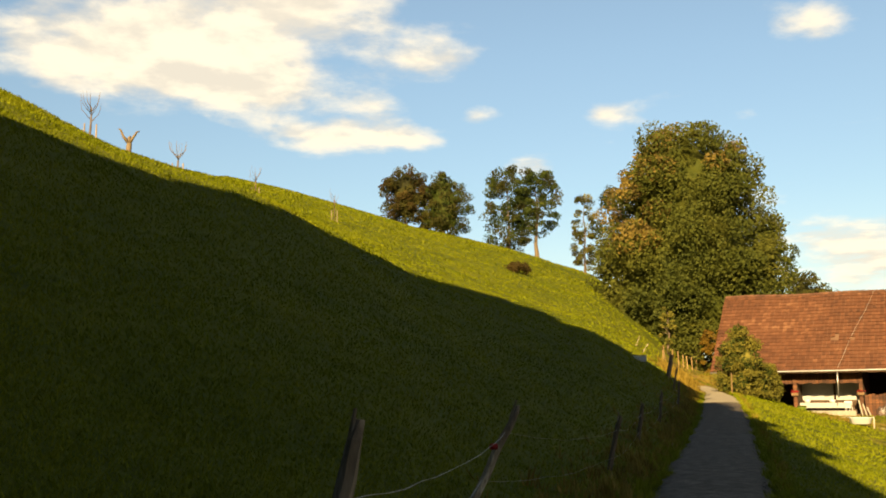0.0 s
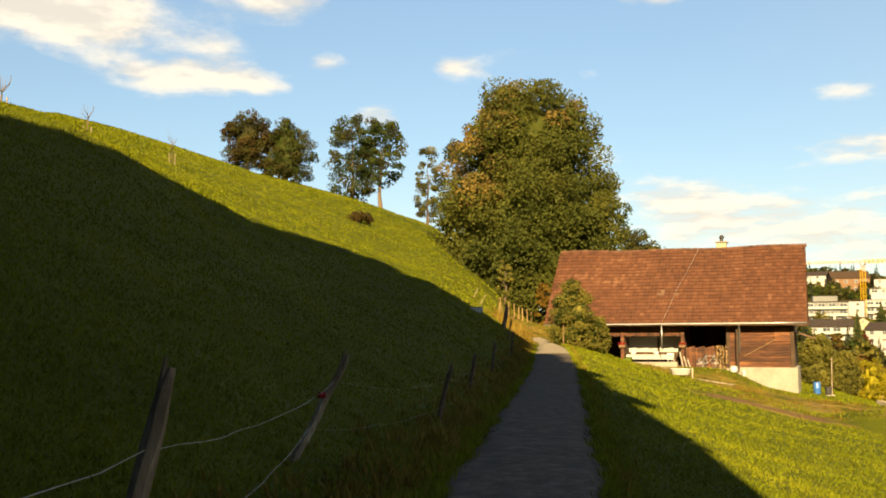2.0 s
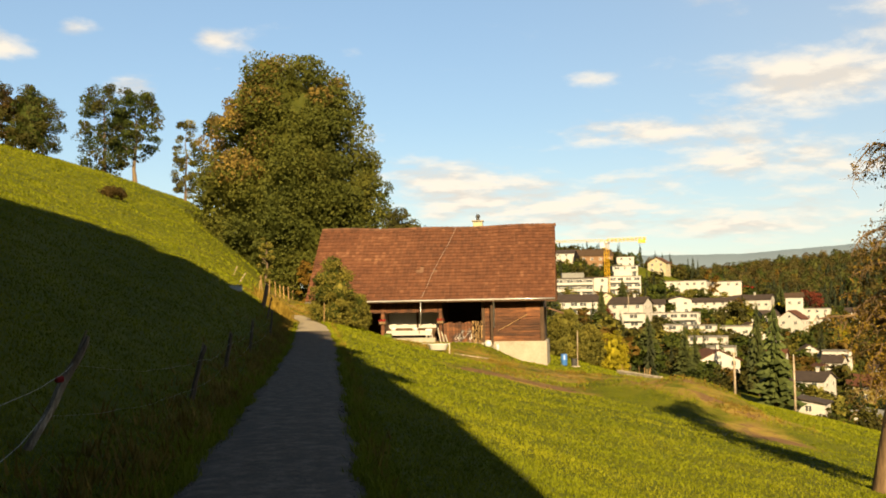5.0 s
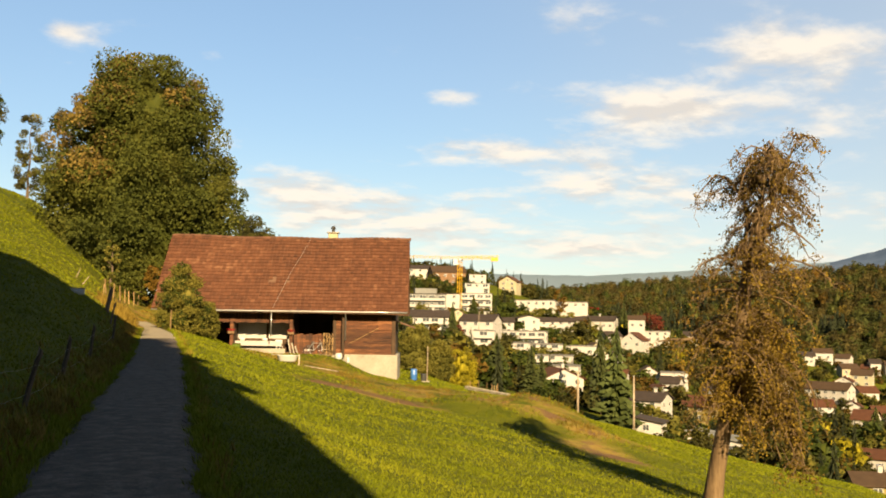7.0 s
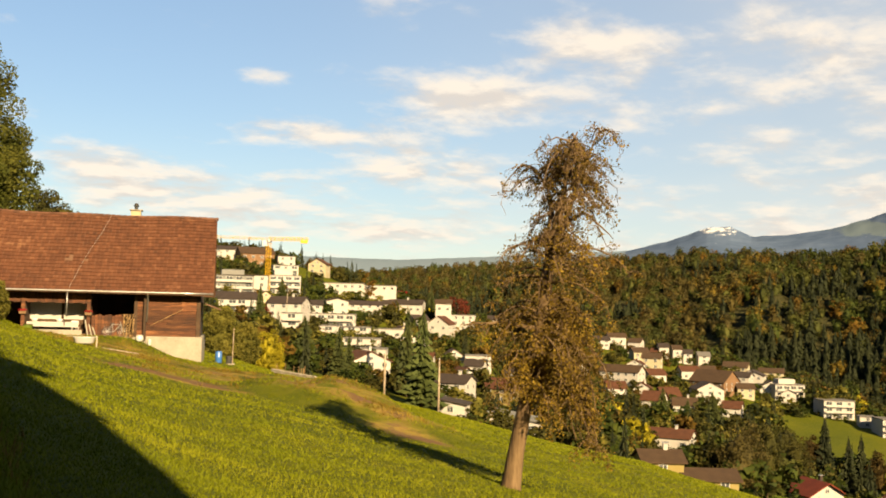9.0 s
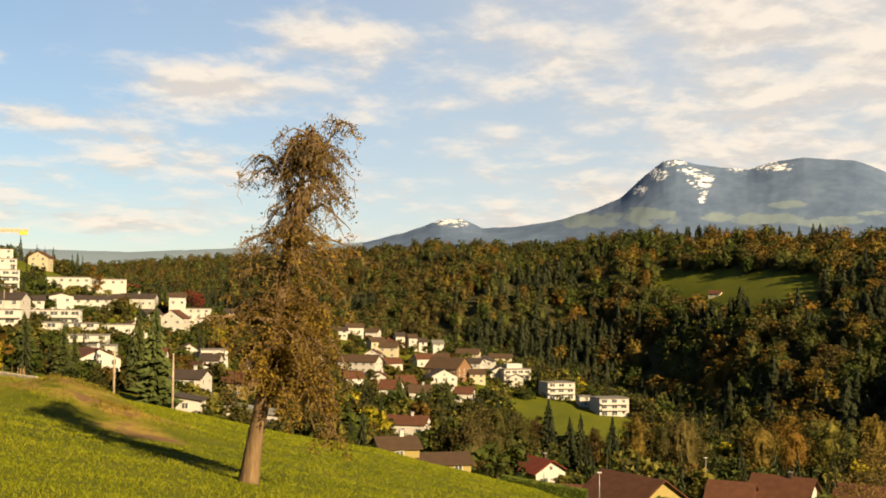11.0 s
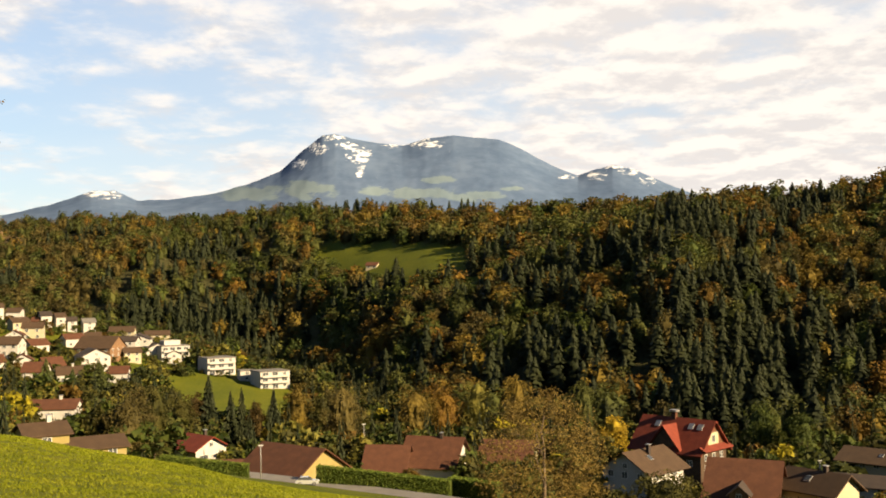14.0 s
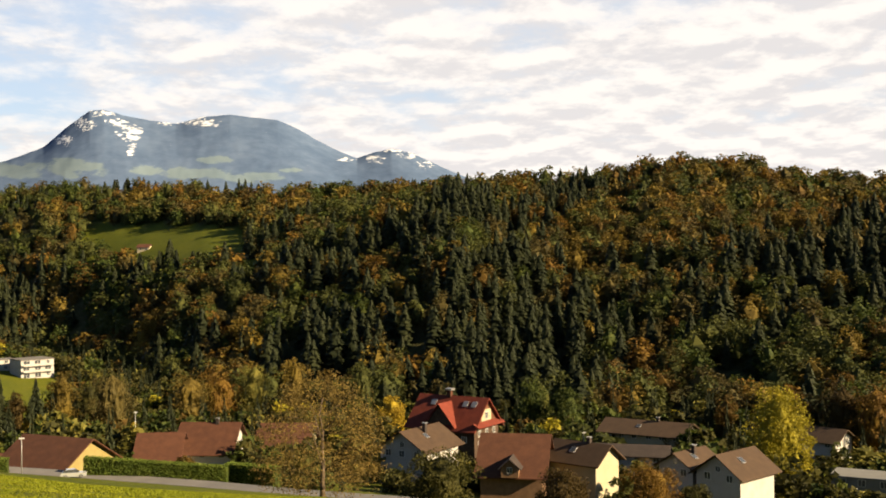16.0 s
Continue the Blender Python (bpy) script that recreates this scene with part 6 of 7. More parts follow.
# the close rows of small houses that fill the slope between those
def fill_rows():
    rng = random.Random(17)
    taken = [o.matrix_basis.translation.copy() for o in bpy.data.objects if o.name.split(".")[0] == "house"]
    walls = ("white_wall", "white_wall", "white_wall", "cream_wall")
    for az0, az1, r0, r1, count, tops in ((57.0, 67.5, 400, 540, 13, ("roof_rust", "roof_brown", "roof_rust")), (49.5, 58.5, 270, 420, 6, ("roof_rust", "roof_dark", "roof_brown")), (39.3, 51.0, 330, 500, 5, ("roof_dark", "roof_brown", "roof_flat"))):
        left = count
        for _ in range(400):
            if not left:
                break
            a, r = rng.uniform(az0, az1), rng.uniform(r0, r1)
            x, y = polar(a, r)
            if min(math.hypot(q.x - x, q.y - y) for q in taken) < 12.5:
                continue
            top = rng.choice(tops)
            flat = top == "roof_flat"
            kind = "flat" if flat else rng.choice(("gx", "gx", "gy"))
            roof_word = {"roof_rust": "red-brown", "roof_brown": "brown", "roof_dark": "dark", "roof_flat": "flat grey"}[top]
            wall = rng.choice(walls)
            ob = house(a, r, rng.uniform(6, 9), rng.uniform(7, 9), rng.uniform(2.6, 4.4), kind, rng.uniform(24, 34), rng.uniform(-30, 30), wall, top,
                       "small %s house with a %s roof among gardens" % ("white" if wall == "white_wall" else "cream", roof_word), group="village houses", chimney=rng.random() < 0.5, up=rng.uniform(-0.6, 0.6))
            taken.append(ob.matrix_basis.translation.copy())
            left -= 1


fill_rows()
# the near row along the lane
house(71.93, 255, 8.6, 9.0, 3.8, "gy", 30, 34, "white_wall", "roof_red", "white chalet with a red gabled roof", over=1.1,chimney=True,balconies=True)
house(71.71, 238, 15.6, 5.0, 2.6, "gx", 18, -5, "white_wall", "roof_rust", "low annexe with a red-brown roof", over=1.1,up=-1.8)
house(75.0, 212, 16.0, 13.7, 2.6, "gx", 32, -46, "ochre_wall", "roof_rust", "yellow-walled farmhouse under a sweeping brown roof", up=-1.2, over=1.1)
house(81.21, 246, 9.1, 14.0, 1.9, "gx", 34, -10, "white_wall", "roof_rust", "white cottage with a steep brown roof", over=1.1,up=0.5)
house(83.6, 251, 13.0, 14.0, 2.3, "gx", 39, -18, "white_wall", "roof_rust", "white house with a brown saddle roof", over=1.1,chimney=True,up=1.5)
house(87.81, 275, 13.1, 15.0, 2.3, "gx", 32, -12, "cream_wall", "roof_rust", "house with a dark brown roof behind a tree", over=1.1,up=0.7)
house(94.4, 212, 11.0, 12.5, 2.6, "gy", 31, -36, "white_wall", "roof_brown", "white house with a brown roof and skylight", over=1.1,chimney=True,skylight=True,up=4.9)
house(100.38, 190, 11.4, 15.0, 1.6, "gx", 38, -8, "wood_wall", "roof_rust", "large house with a sweeping brown roof", over=1.1,dormer=True,up=3.5)
house(103.70, 197, 10.8, 8.0, 2.0, "gx", 34, -34, "cream_wall", "roof_brown", "house with a brown roof, skylight and cream gable", over=1.1,chimney=True,skylight=True,up=5.5)
house(107.48, 273, 22.4, 11.0, 2.2, "gx", 24, -22, "cream_wall", "roof_brown", "cream house with a broad brown roof", over=1.1,chimney=True,skylight=True,up=3.2)
house(106.79, 238, 16.2, 9.0, 2.2, "gx", 18, -6, "white_wall", "roof_dark", "white house with a long dark roof", over=1.1,up=2.9)
house(109.3, 201, 7.4, 9.0, 2.6, "gy", 32, -34, "white_wall", "roof_brown", "white house with a small brown roof", over=1.1,chimney=True,skylight=True,up=4.3)
house(111.5, 194, 9.2, 11.0, 2.2, "gy", 35, -34, "white_wall", "roof_brown", "house with a steep brown roof and skylight", over=1.1,skylight=True,up=4.5)
house(116.31, 272, 11.6, 9.0, 2.4, "gx", 28, -26, "white_wall", "roof_brown", "white house with a brown roof by the wood", over=1.1,up=2.7)
house(118.66, 215, 11.4, 8.0, 4.7, "flat", 0, -8, "grey_wall", "grey_wall", "low grey garage with a sheet roof")


def chalet():
    """The big red-roofed timber house with a cross gable."""
    x, y = polar(96.6, 240)
    ob = thing("chalet", pose(x, y, gz(x, y) + 6.2, 0, 0, -97.2 - 32), "large dark timber chalet under a bright red roof", "house")
    w, d, h = 17.5, 11, 5.2
    bm = box(-w / 2, w / 2, 0, d, -0.4, h)
    part("wall", bm, M["dark_board"], ob)
    part("basement", box(-w / 2 + 0.1, w / 2 - 0.1, 0.1, d - 0.1, -10, -0.4), M["dark_board"], ob)
    for sx in (-w / 2, w / 2 - 0.3):
        bm = bmesh.new()
        a = [bm.verts.new((sx, 0, h)), bm.verts.new((sx, d, h)), bm.verts.new((sx, d / 2, h + 5.8))]
        b = [bm.verts.new((sx + 0.3, q.co.y, q.co.z)) for q in a]
        bm.faces.new(a)
        bm.faces.new(list(reversed(b)))
        for i in range(3):
            bm.faces.new((a[i], b[i], b[(i + 1) % 3], a[(i + 1) % 3]))
        part("gable", bm, M["barn_board"], ob)
    for s in (0, 1):
        bm = bmesh.new()
        yo = -1.3 if s == 0 else d + 1.3
        pts = [(yo, h - 1.37), (d / 2, h + 5.8), (d / 2, h + 6.05), (yo, h - 1.1)]
        a = [bm.verts.new((-w / 2 - 0.9, p, q)) for p, q in pts]
        b = [bm.verts.new((w / 2 + 0.9, p, q)) for p, q in pts]
        bm.faces.new(a)
        bm.faces.new(list(reversed(b)))
        for i in range(4):
            bm.faces.new((a[i], b[i], b[(i + 1) % 4], a[(i + 1) % 4]))
        bmesh.ops.recalc_face_normals(bm, faces=bm.faces)
        part("roof", bm, M["roof_red"], ob)
    bm = bmesh.new()
    add_prism(bm, [(-3.6, h + 0.2), (3.6, h + 0.2), (0, h + 4.6)], -0.9, d * 0.5)
    bmesh.ops.recalc_face_normals(bm, faces=bm.faces)
    g = part("cross_gable", bm, M["dark_board"], ob)
    for s_ in (-1, 1):
        bm = bmesh.new()
        add_prism(bm, [(s_ * 4.3, h - 0.5), (0, h + 4.7), (0, h + 4.95), (s_ * 4.3, h - 0.25)], -1.5, d * 0.5)
        bmesh.ops.recalc_face_normals(bm, faces=bm.faces)
        part("gable_roof", bm, M["roof_red"], g)
    # pent roof over the lit gable, with windows above and below
    bm = bmesh.new()
    a = [bm.verts.new(p) for p in ((w / 2, -0.6, h + 0.5), (w / 2 + 1.6, -0.6, h - 0.3), (w / 2 + 1.6, d + 0.6, h - 0.3), (w / 2, d + 0.6, h + 0.5))]
    b = [bm.verts.new(q.co + Vector((0, 0, 0.2))) for q in a]
    bm.faces.new(list(reversed(a)))
    bm.faces.new(b)
    for i in range(4):
        bm.faces.new((a[i], a[(i + 1) % 4], b[(i + 1) % 4], b[i]))
    part("pent_roof", bm, M["roof_red"], ob)
    part("gable_panel", box(w / 2, w / 2 + 0.05, d * 0.30, d * 0.70, h + 0.8, h + 3.4), M["cream_wall"], ob)
    for yy in (0.2, 0.5, 0.8):
        add_window(ob, w / 2 + 0.06, d * yy, 2.6, 1.3, 1.5, 90)
        add_window(ob, w / 2 + 0.06, d * yy, 0.2, 1.3, 1.5, 90)
    add_window(ob, w / 2 + 0.1, d * 0.5, h + 1.2, 1.4, 1.7, 90)
    for xx in (-6, -2, 2, 6):
        add_window(ob, xx, -0.06, 1.4, 1.4, 1.4)
    for xx in (-4.5, 4.2, 6.5):
        s = part("skylight", box(-0.7, 0.7, -0.8, 0.8, 0, 0.12, 0.02), M["metal"], ob)
        s.matrix_basis = pose(xx, 3.9, h + 4.45, 46, 0, 0)
    c = part("chimney", box(-1.6, -0.6, d / 2 - 0.5, d / 2 + 0.5, h + 5, h + 7.2, 0.03), M["roof_rust"], ob)
    part("chimney_cap", box(-2.0, -0.2, d / 2 - 0.8, d / 2 + 0.8, h + 7.2, h + 7.7, 0.05), M["metal"], c)


chalet()


def tower_crane():
    """Yellow tower crane: latticed mast, jib, counter-jib with ballast and a cab."""
    x, y = polar(41.9, 452)
    ob = thing("tower_crane", pose(x, y, gz(x, y), 0, 0, -41.9), "yellow latticed tower crane over the upper village", "crane")
    H = 22.5

    def lattice(bm, p0, p1, half, steps, rad):
        p0, p1 = Vector(p0), Vector(p1)
        ax = (p1 - p0).normalized()
        u = ax.orthogonal().normalized()
        v = ax.cross(u)
        cs = [(u + v) * half, (u - v) * half, (-u - v) * half, (-u + v) * half]
        for c in cs:
            add_tube(bm, [p0 + c, p1 + c], [rad, rad], 4)
        for i in range(steps):
            a, b = p0.lerp(p1, i / steps), p0.lerp(p1, (i + 1) / steps)
            for k in range(4):
                add_tube(bm, [a + cs[k], b + cs[(k + 1) % 4]], [rad * 0.7] * 2, 3, cap=False)
    bm = bmesh.new()
    lattice(bm, (0, 0, -2), (0, 0, H), 0.7, 14, 0.11)
    part("mast", bm, M["yellow_paint"], ob)
    bm = bmesh.new()
    lattice(bm, (-36, 0, H + 1.2), (0, 0, H + 1.0), 0.4, 26, 0.05)
    part("jib", bm, M["yellow_paint"], ob)
    bm = bmesh.new()
    lattice(bm, (0, 0, H + 1.0), (17, 0, H + 1.4), 0.5, 10, 0.12)
    part("counter_jib", bm, M["yellow_paint"], ob)
    part("ballast", box(13.5, 16.6, -0.6, 0.6, H - 0.4, H + 1.0, 0.1), M["yellow_paint"], ob)
    part("cab", box(-2.6, -0.9, -1.1, 1.1, H - 2.2, H + 0.3, 0.1), M["white_paint"], ob)
    part("slewing_ring", tube([(0, 0, H - 0.3), (0, 0, H + 0.5)], [1.4, 1.4], 14), M["metal"], ob)


tower_crane()


# single trees that stand out between the houses
round_tree("maple_tree", polar(47.4, 520), 12.5, 8.5, "orange_leaf", "glowing orange cone-shaped tree above the village", 401, clumps=46, per=30, leaf=0.6, low=0.12, trunk=0.3)
round_tree("beech_tree", polar(52.4, 545), 15, 14, "red_leaf", "dark red copper beech among the houses", 402, clumps=56, per=30, leaf=0.7, low=0.1, trunk=0.3)
round_tree("maple_bush", polar(49.2, 540), 7, 10, "crimson_leaf", "bright crimson bush behind a white bungalow", 403, clumps=30, per=24, leaf=0.6, low=0.0, trunk=0.2, category="bush")
round_tree("plum_tree", polar(41.75, 352), 6.5, 6.5, "red_leaf", "dark purple-leaved plum tree", 404, clumps=36, per=26, leaf=0.45, low=0.05, trunk=0.2)
round_tree("hazel_bush", polar(39.5, 112), 4.8, 4.6, "hazel_leaf", "large yellow-green hazel bush at the meadow's edge", 405, turn=1.0, puff=1.1, prof=bush_prof, core=0.4, clumps=120, per=90, leaf=0.15, low=0.0, trunk=0.12, category="bush")
round_tree("hazel_bush", polar(40.8, 116), 4.2, 4.2, "hazel_leaf", "large yellow-green hazel bush at the meadow's edge", 406, turn=1.0, puff=1.1, prof=bush_prof, core=0.4, clumps=110, per=90, leaf=0.15, low=0.0, trunk=0.12, category="bush")
round_tree("willow_tree", polar(42.1, 120), 4.6, 4.2, "yellow_leaf", "weeping golden willow at the meadow's edge", 407, prof=bush_prof, core=0.4, turn=1.0, clumps=90, per=80, leaf=0.14, low=0.0, trunk=0.15)
for k, (a, r, hh, ww, mt) in enumerate(((44.0, 262, 13, 10, "needle"), (45.9, 250, 13, 6, "needle"), (46.45, 258, 11, 5.5, "needle"), (41.55, 350, 14.5, 6, "needle"), (42.7, 430, 11, 7, "needle"), (50.9, 520, 19, 8, "needle"), (63.6, 365, 12.5, 9, "needle"), (64.9, 372, 10, 8, "needle"), (66.2, 380, 14.5, 8.5, "needle"))):
    conifer("spruce_tree", polar(a, r), hh, ww, "dark green spruce among the village houses", 420 + k, "garden_needle", tiers=22, sprays=20, group="village spruces")
conifer("blue_spruce", polar(50.5, 225), 21.5, 10.5, "big grey-green spruce at the edge of the meadow", 440, "blue_needle", tiers=22, sprays=20)
conifer("spruce_tree", polar(49.65, 250), 22, 7, "tall dark spruce behind the grey-green one", 441, "garden_needle", tiers=20, sprays=16)
for k, (a, r, hh, ww) in enumerate(((71.8, 305, 20, 9.5), (72.95, 302, 16, 6.2), (73.55, 304, 17, 6.8), (75.25, 305, 17.5, 7.2))):
    conifer("field_spruce", polar(a, r), hh, ww, "dark spruce beside the valley field", 450 + k, tiers=24, sprays=20, group="field spruces")
for k, (a, r, hh, ww, mt, lb) in enumerate((
        (70.3, 300, 13, 10, "olive_leaf", "olive autumn tree below the field"),
        (71.1, 306, 14, 8, "brown_leaf", "brown autumn tree below the field"),
        (69.9, 335, 13, 10, "olive_leaf", "olive autumn tree at the field's corner"),
        (68.5, 306, 14, 11, "wood_brown", "brown autumn tree below the field"),
        (74.3, 304, 12, 7, "brown_leaf", "thin brown tree below the field"),
        (77.9, 330, 15, 10, "olive_leaf", "olive autumn tree beside the field"),
        (76.5, 308, 19, 10, "wood_gold", "rust-brown larch beside the field"),
        (79.0, 306, 20, 15, "wood_brown", "russet broadleaf tree behind the farmhouse"),
        (67.6, 240, 14, 13, "wood_brown", "half-bare brown tree by the lane"),
        (69.0, 250, 17.5, 9, "olive_leaf", "half-bare olive tree by the lane"),
        (83.0, 340, 17, 18, "wood_gold", "orange-brown autumn tree behind the houses"),
        (84.6, 345, 16, 16, "orange_leaf", "rust-coloured autumn tree behind the houses"),
        (86.4, 345, 19, 12, "hazel_leaf", "yellow-green tree behind the houses"),
        (88.6, 340, 20, 9, "wood_gold", "slim russet tree behind the houses"),
        (92.2, 330, 18, 11, "wood_olive", "olive autumn tree behind the houses"),
        (94.1, 350, 14.5, 10.5, "wood_gold", "rust-coloured tree beside the chalet"),
        (93.9, 296, 12.5, 8.5, "gold_leaf", "yellow-gold tree beside the chalet"),
        (74.8, 296, 6, 2.6, "gold_leaf", "narrow golden tree by a lamp post"),
        (80.1, 285, 7.5, 2.6, "gold_leaf", "narrow golden tree by a lamp post"),
        (85.6, 272, 7.2, 7.4, "gold_leaf", "round golden bush against a house wall"),
        (82.6, 215, 4, 6, "rust_leaf", "rusty red garden shrub behind the hedge"),
        (96.5, 132, 6.6, 10, "olive_leaf", "yellowing bush at the foot of the meadow"),
        (103.2, 172, 6.7, 9, "brown_leaf", "brown-leaved tree in a garden"),
        (107.9, 180, 8.6, 11, "orange_leaf", "orange-brown tree in a garden"),
        (110.3, 182, 5.4, 6.5, "olive_leaf", "small olive bush in a garden"),
        # dark leaves on these two stand for shade at the wood's foot
        (101.5, 305, 15, 13, "green_leaf", "tree at the edge of the wood, leaves darkened for shade"),
        (103.5, 300, 13, 12, "green_leaf", "tree at the edge of the wood, leaves darkened for shade"),
        (117.8, 285, 17, 14, "brown_leaf", "brown tree at the edge of the wood"),
        (119.4, 280, 18, 15, "orange_leaf", "orange autumn tree at the edge of the wood"),
        (112.0, 300, 11, 7, "rust_leaf", "small rust-coloured tree before the wood"))):
    near_ = r < 240
    round_tree("garden_tree", polar(a, r), hh, ww, mt, lb, 470 + k, clumps=64, per=90 if near_ else 70, leaf=0.26 if near_ else 0.36, low=0.06, trunk=0.25, puff=1.35, turn=0.7, core=0.48)
round_tree("yellow_tree", polar(114.6, 225), 20.5, 15.5, "yellow_leaf", "bright yellow-green maple among the houses", 510, core=0.48, turn=0.9, clumps=140, per=80, leaf=0.34, low=0.08, trunk=0.35)
round_tree("walnut_tree", polar(90.0, 150), 17.0, 21.0, "walnut_leaf", "wide half-bare olive-brown tree at the foot of the meadow", 511, clumps=230, per=80, leaf=0.2, low=0.05, trunk=0.38, puff=0.9, turn=0.9)


def build_gardens():
    """Shrubs and small trees that fill the gaps between the houses."""
    rng = np.random.default_rng(5)
    prof = lambda t: np.sqrt(np.clip(1 - (2 * t - 0.9) ** 2 / 1.3, 0.02, 1))
    kinds = []
    for i in range(6):
        r2 = np.random.default_rng(600 + i)
        cs = shell_centres(r2, 20, prof, 0.85, 0.8, z0=0.08)
        kinds.append(leaf_cloud(r2, cs, r2.uniform(0.12, 0.2, len(cs)), 11, 0.15)[0])
    for i in range(3):
        kinds.append(conifer_arrays(np.random.default_rng(620 + i), 1.0, 0.38, 12, 9)[0])
    bpy.context.view_layer.update()
    spots = np.array([(o.matrix_world @ Vector((0, 4, 0)))[:2] for o in bpy.data.objects if o.name.split(".")[0] in ("house", "chalet")])
    vs, ix = [], []
    n = 0
    while n < 3300:
        a = rng.uniform(37.5, 121)
        rr = math.sqrt(rng.uniform(190 ** 2, 640 ** 2))
        _, foot, _ = far_ground(np.array(a), np.array(rr))
        if rr > foot + 30:
            continue
        if a < 53 and rr < 240:
            continue
        if 62 < a < 88 and rr < 235:
            continue
        if a >= 88 and rr < 178:
            continue
        if 69.5 < a < 76.8 and rr > 338 and rr < 470:
            continue
        if 43.2 < a < 46.2 and 500 < rr < 540:
            continue
        x, y = polar(a, rr)
        dist = np.hypot(spots[:, 0] - x, spots[:, 1] - y)
        if dist.min() < 7.5:
            continue
        # keep the strips in front of the houses low
        front = (np.abs(np.degrees(np.arctan2(spots[:, 0], spots[:, 1])) - a) * rr / 57.3 < 8) & (np.hypot(spots[:, 0], spots[:, 1]) > rr) & (np.hypot(spots[:, 0], spots[:, 1]) < rr + 45)
        h = rng.uniform(2.2, 5.6) if front.any() else rng.uniform(3.5, 9.5)
        k = rng.integers(0, 9) if not front.any() else rng.integers(0, 6)
        w = h * (rng.uniform(0.9, 1.4) if k < 6 else 1.1)
        if k >= 6:
            h *= 1.5
        v = kinds[k] * np.array([w, w, h])
        t = rng.uniform(0, 6.28)
        ca, sa = math.cos(t), math.sin(t)
        v = v @ np.array([[ca, sa, 0], [-sa, ca, 0], [0, 0, 1]]) + np.array([x, y, gz(x, y) - 0.2])
        vs.append(v)
        ix.append(np.full(len(v) // 3, 0 if k >= 6 else rng.choice([1, 2, 3, 4, 5, 6], p=[0.08, 0.42, 0.16, 0.06, 0.02, 0.26]), dtype=np.int32))
        n += 1
    v = np.vstack(vs)
    ob = tri_object("garden_shrubs", v, np.arange(len(v)).reshape(-1, 3), [M[k] for k in ("needle", "wood_olive", "olive_leaf", "hazel_leaf", "rust_leaf", "yellow_leaf", "green_leaf")], np.concatenate(ix))
    tagged(ob, "mixed autumn shrubs and small trees between the village houses", "shrubs", kind="stuff")


build_gardens()


def hedge(az0, r0, az1, r1, h, wd):
    """A clipped hedge: a leafy box with an uneven face."""
    rng = np.random.default_rng(int(az0 * 10))
    x0, y0 = polar(az0, r0)
    x1, y1 = polar(az1, r1)
    L = math.hypot(x1 - x0, y1 - y0)
    ob = thing("hedge", pose(x0, y0, gz(x0, y0), 0, 0, math.degrees(math.atan2(y1 - y0, x1 - x0))), "trimmed yellow-green garden hedge along the lane", "hedge")
    dz = gz(x1, y1) - gz(x0, y0)
    n = int(L * h * 110)
    p = np.stack([rng.uniform(0, L, n), rng.choice([-wd / 2, wd / 2], n, p=[0.8, 0.2]) + rng.normal(0, 0.08, n), rng.uniform(0, h, n)], 1)
    m = int(L * wd * 110)
    q = np.stack([rng.uniform(0, L, m), rng.uniform(-wd / 2, wd / 2, m), h + rng.normal(0, 0.07, m)], 1)
    p = np.vstack([p, q])
    p[:, 2] += p[:, 0] / L * dz
    v, f = leaf_cloud(rng, p, np.full(len(p), 0.06), 1, 0.19, turn=0.8)
    tri_object("foliage", v, f, [M["hedge_leaf"]], None, ob)
    bm = bmesh.new()
    add_box(bm, 0, L, -wd / 2 + 0.1, wd / 2 - 0.1, -1.2, h - 0.1)
    for w in bm.verts:
        w.co.z += w.co.x / L * dz
    part("core", bm, M["green_leaf"], ob)


hedge(77.6, 198, 84.9, 190, 3.8, 1.6)
hedge(84.9, 197, 87.6, 190, 4.2, 2.0)
hedge(69.3, 205, 73.9, 200, 2.6, 1.5)


def lamp_post(az, r, h):
    x, y = polar(az, r)
    ob = thing("lamp_post", pose(x, y, gz(x, y), 0, 0, -az), "slim grey street lamp with a white head", "street lamp", "street lamps")
    part("pole", tube([(0, 0, -0.3), (0, 0, h * 0.6), (0, 0, h)], [0.10, 0.08, 0.06], 8), M["steel_pole"], ob, smooth=True)
    part("lamp_head", box(-0.45, 0.45, -0.22, 0.22, h, h + 0.22, 0.06), M["white_paint"], ob)


for a_, r_, h_ in ((74.55, 196, 6.2), (80.15, 262, 12.0), (70.65, 330, 6.0), (68.9, 340, 7.0), (104.4, 250, 8.5), (118.3, 212, 3.0)):
    lamp_post(a_, r_, h_)


def power_pole(az, r, h, lean=0.0):
    x, y = polar(az, r)
    ob = thing("power_pole", pose(x, y, gz(x, y), 0, 0, -az), "weathered wooden utility pole at the meadow's edge", "pole", "utility poles")
    part("pole", tube([(0, 0, -0.5), (lean * 0.5, 0, h * 0.5), (lean, 0, h)], [0.15, 0.13, 0.10], 8), M["post_wood"], ob, smooth=True)
    part("insulator", tube([(lean, 0, h), (lean, 0, h + 0.25)], [0.05, 0.03], 6), M["white_paint"], ob)


power_pole(48.45, 122, 5.6)
power_pole(51.45, 130, 7.4)
power_pole(43.0, 345, 13.0)


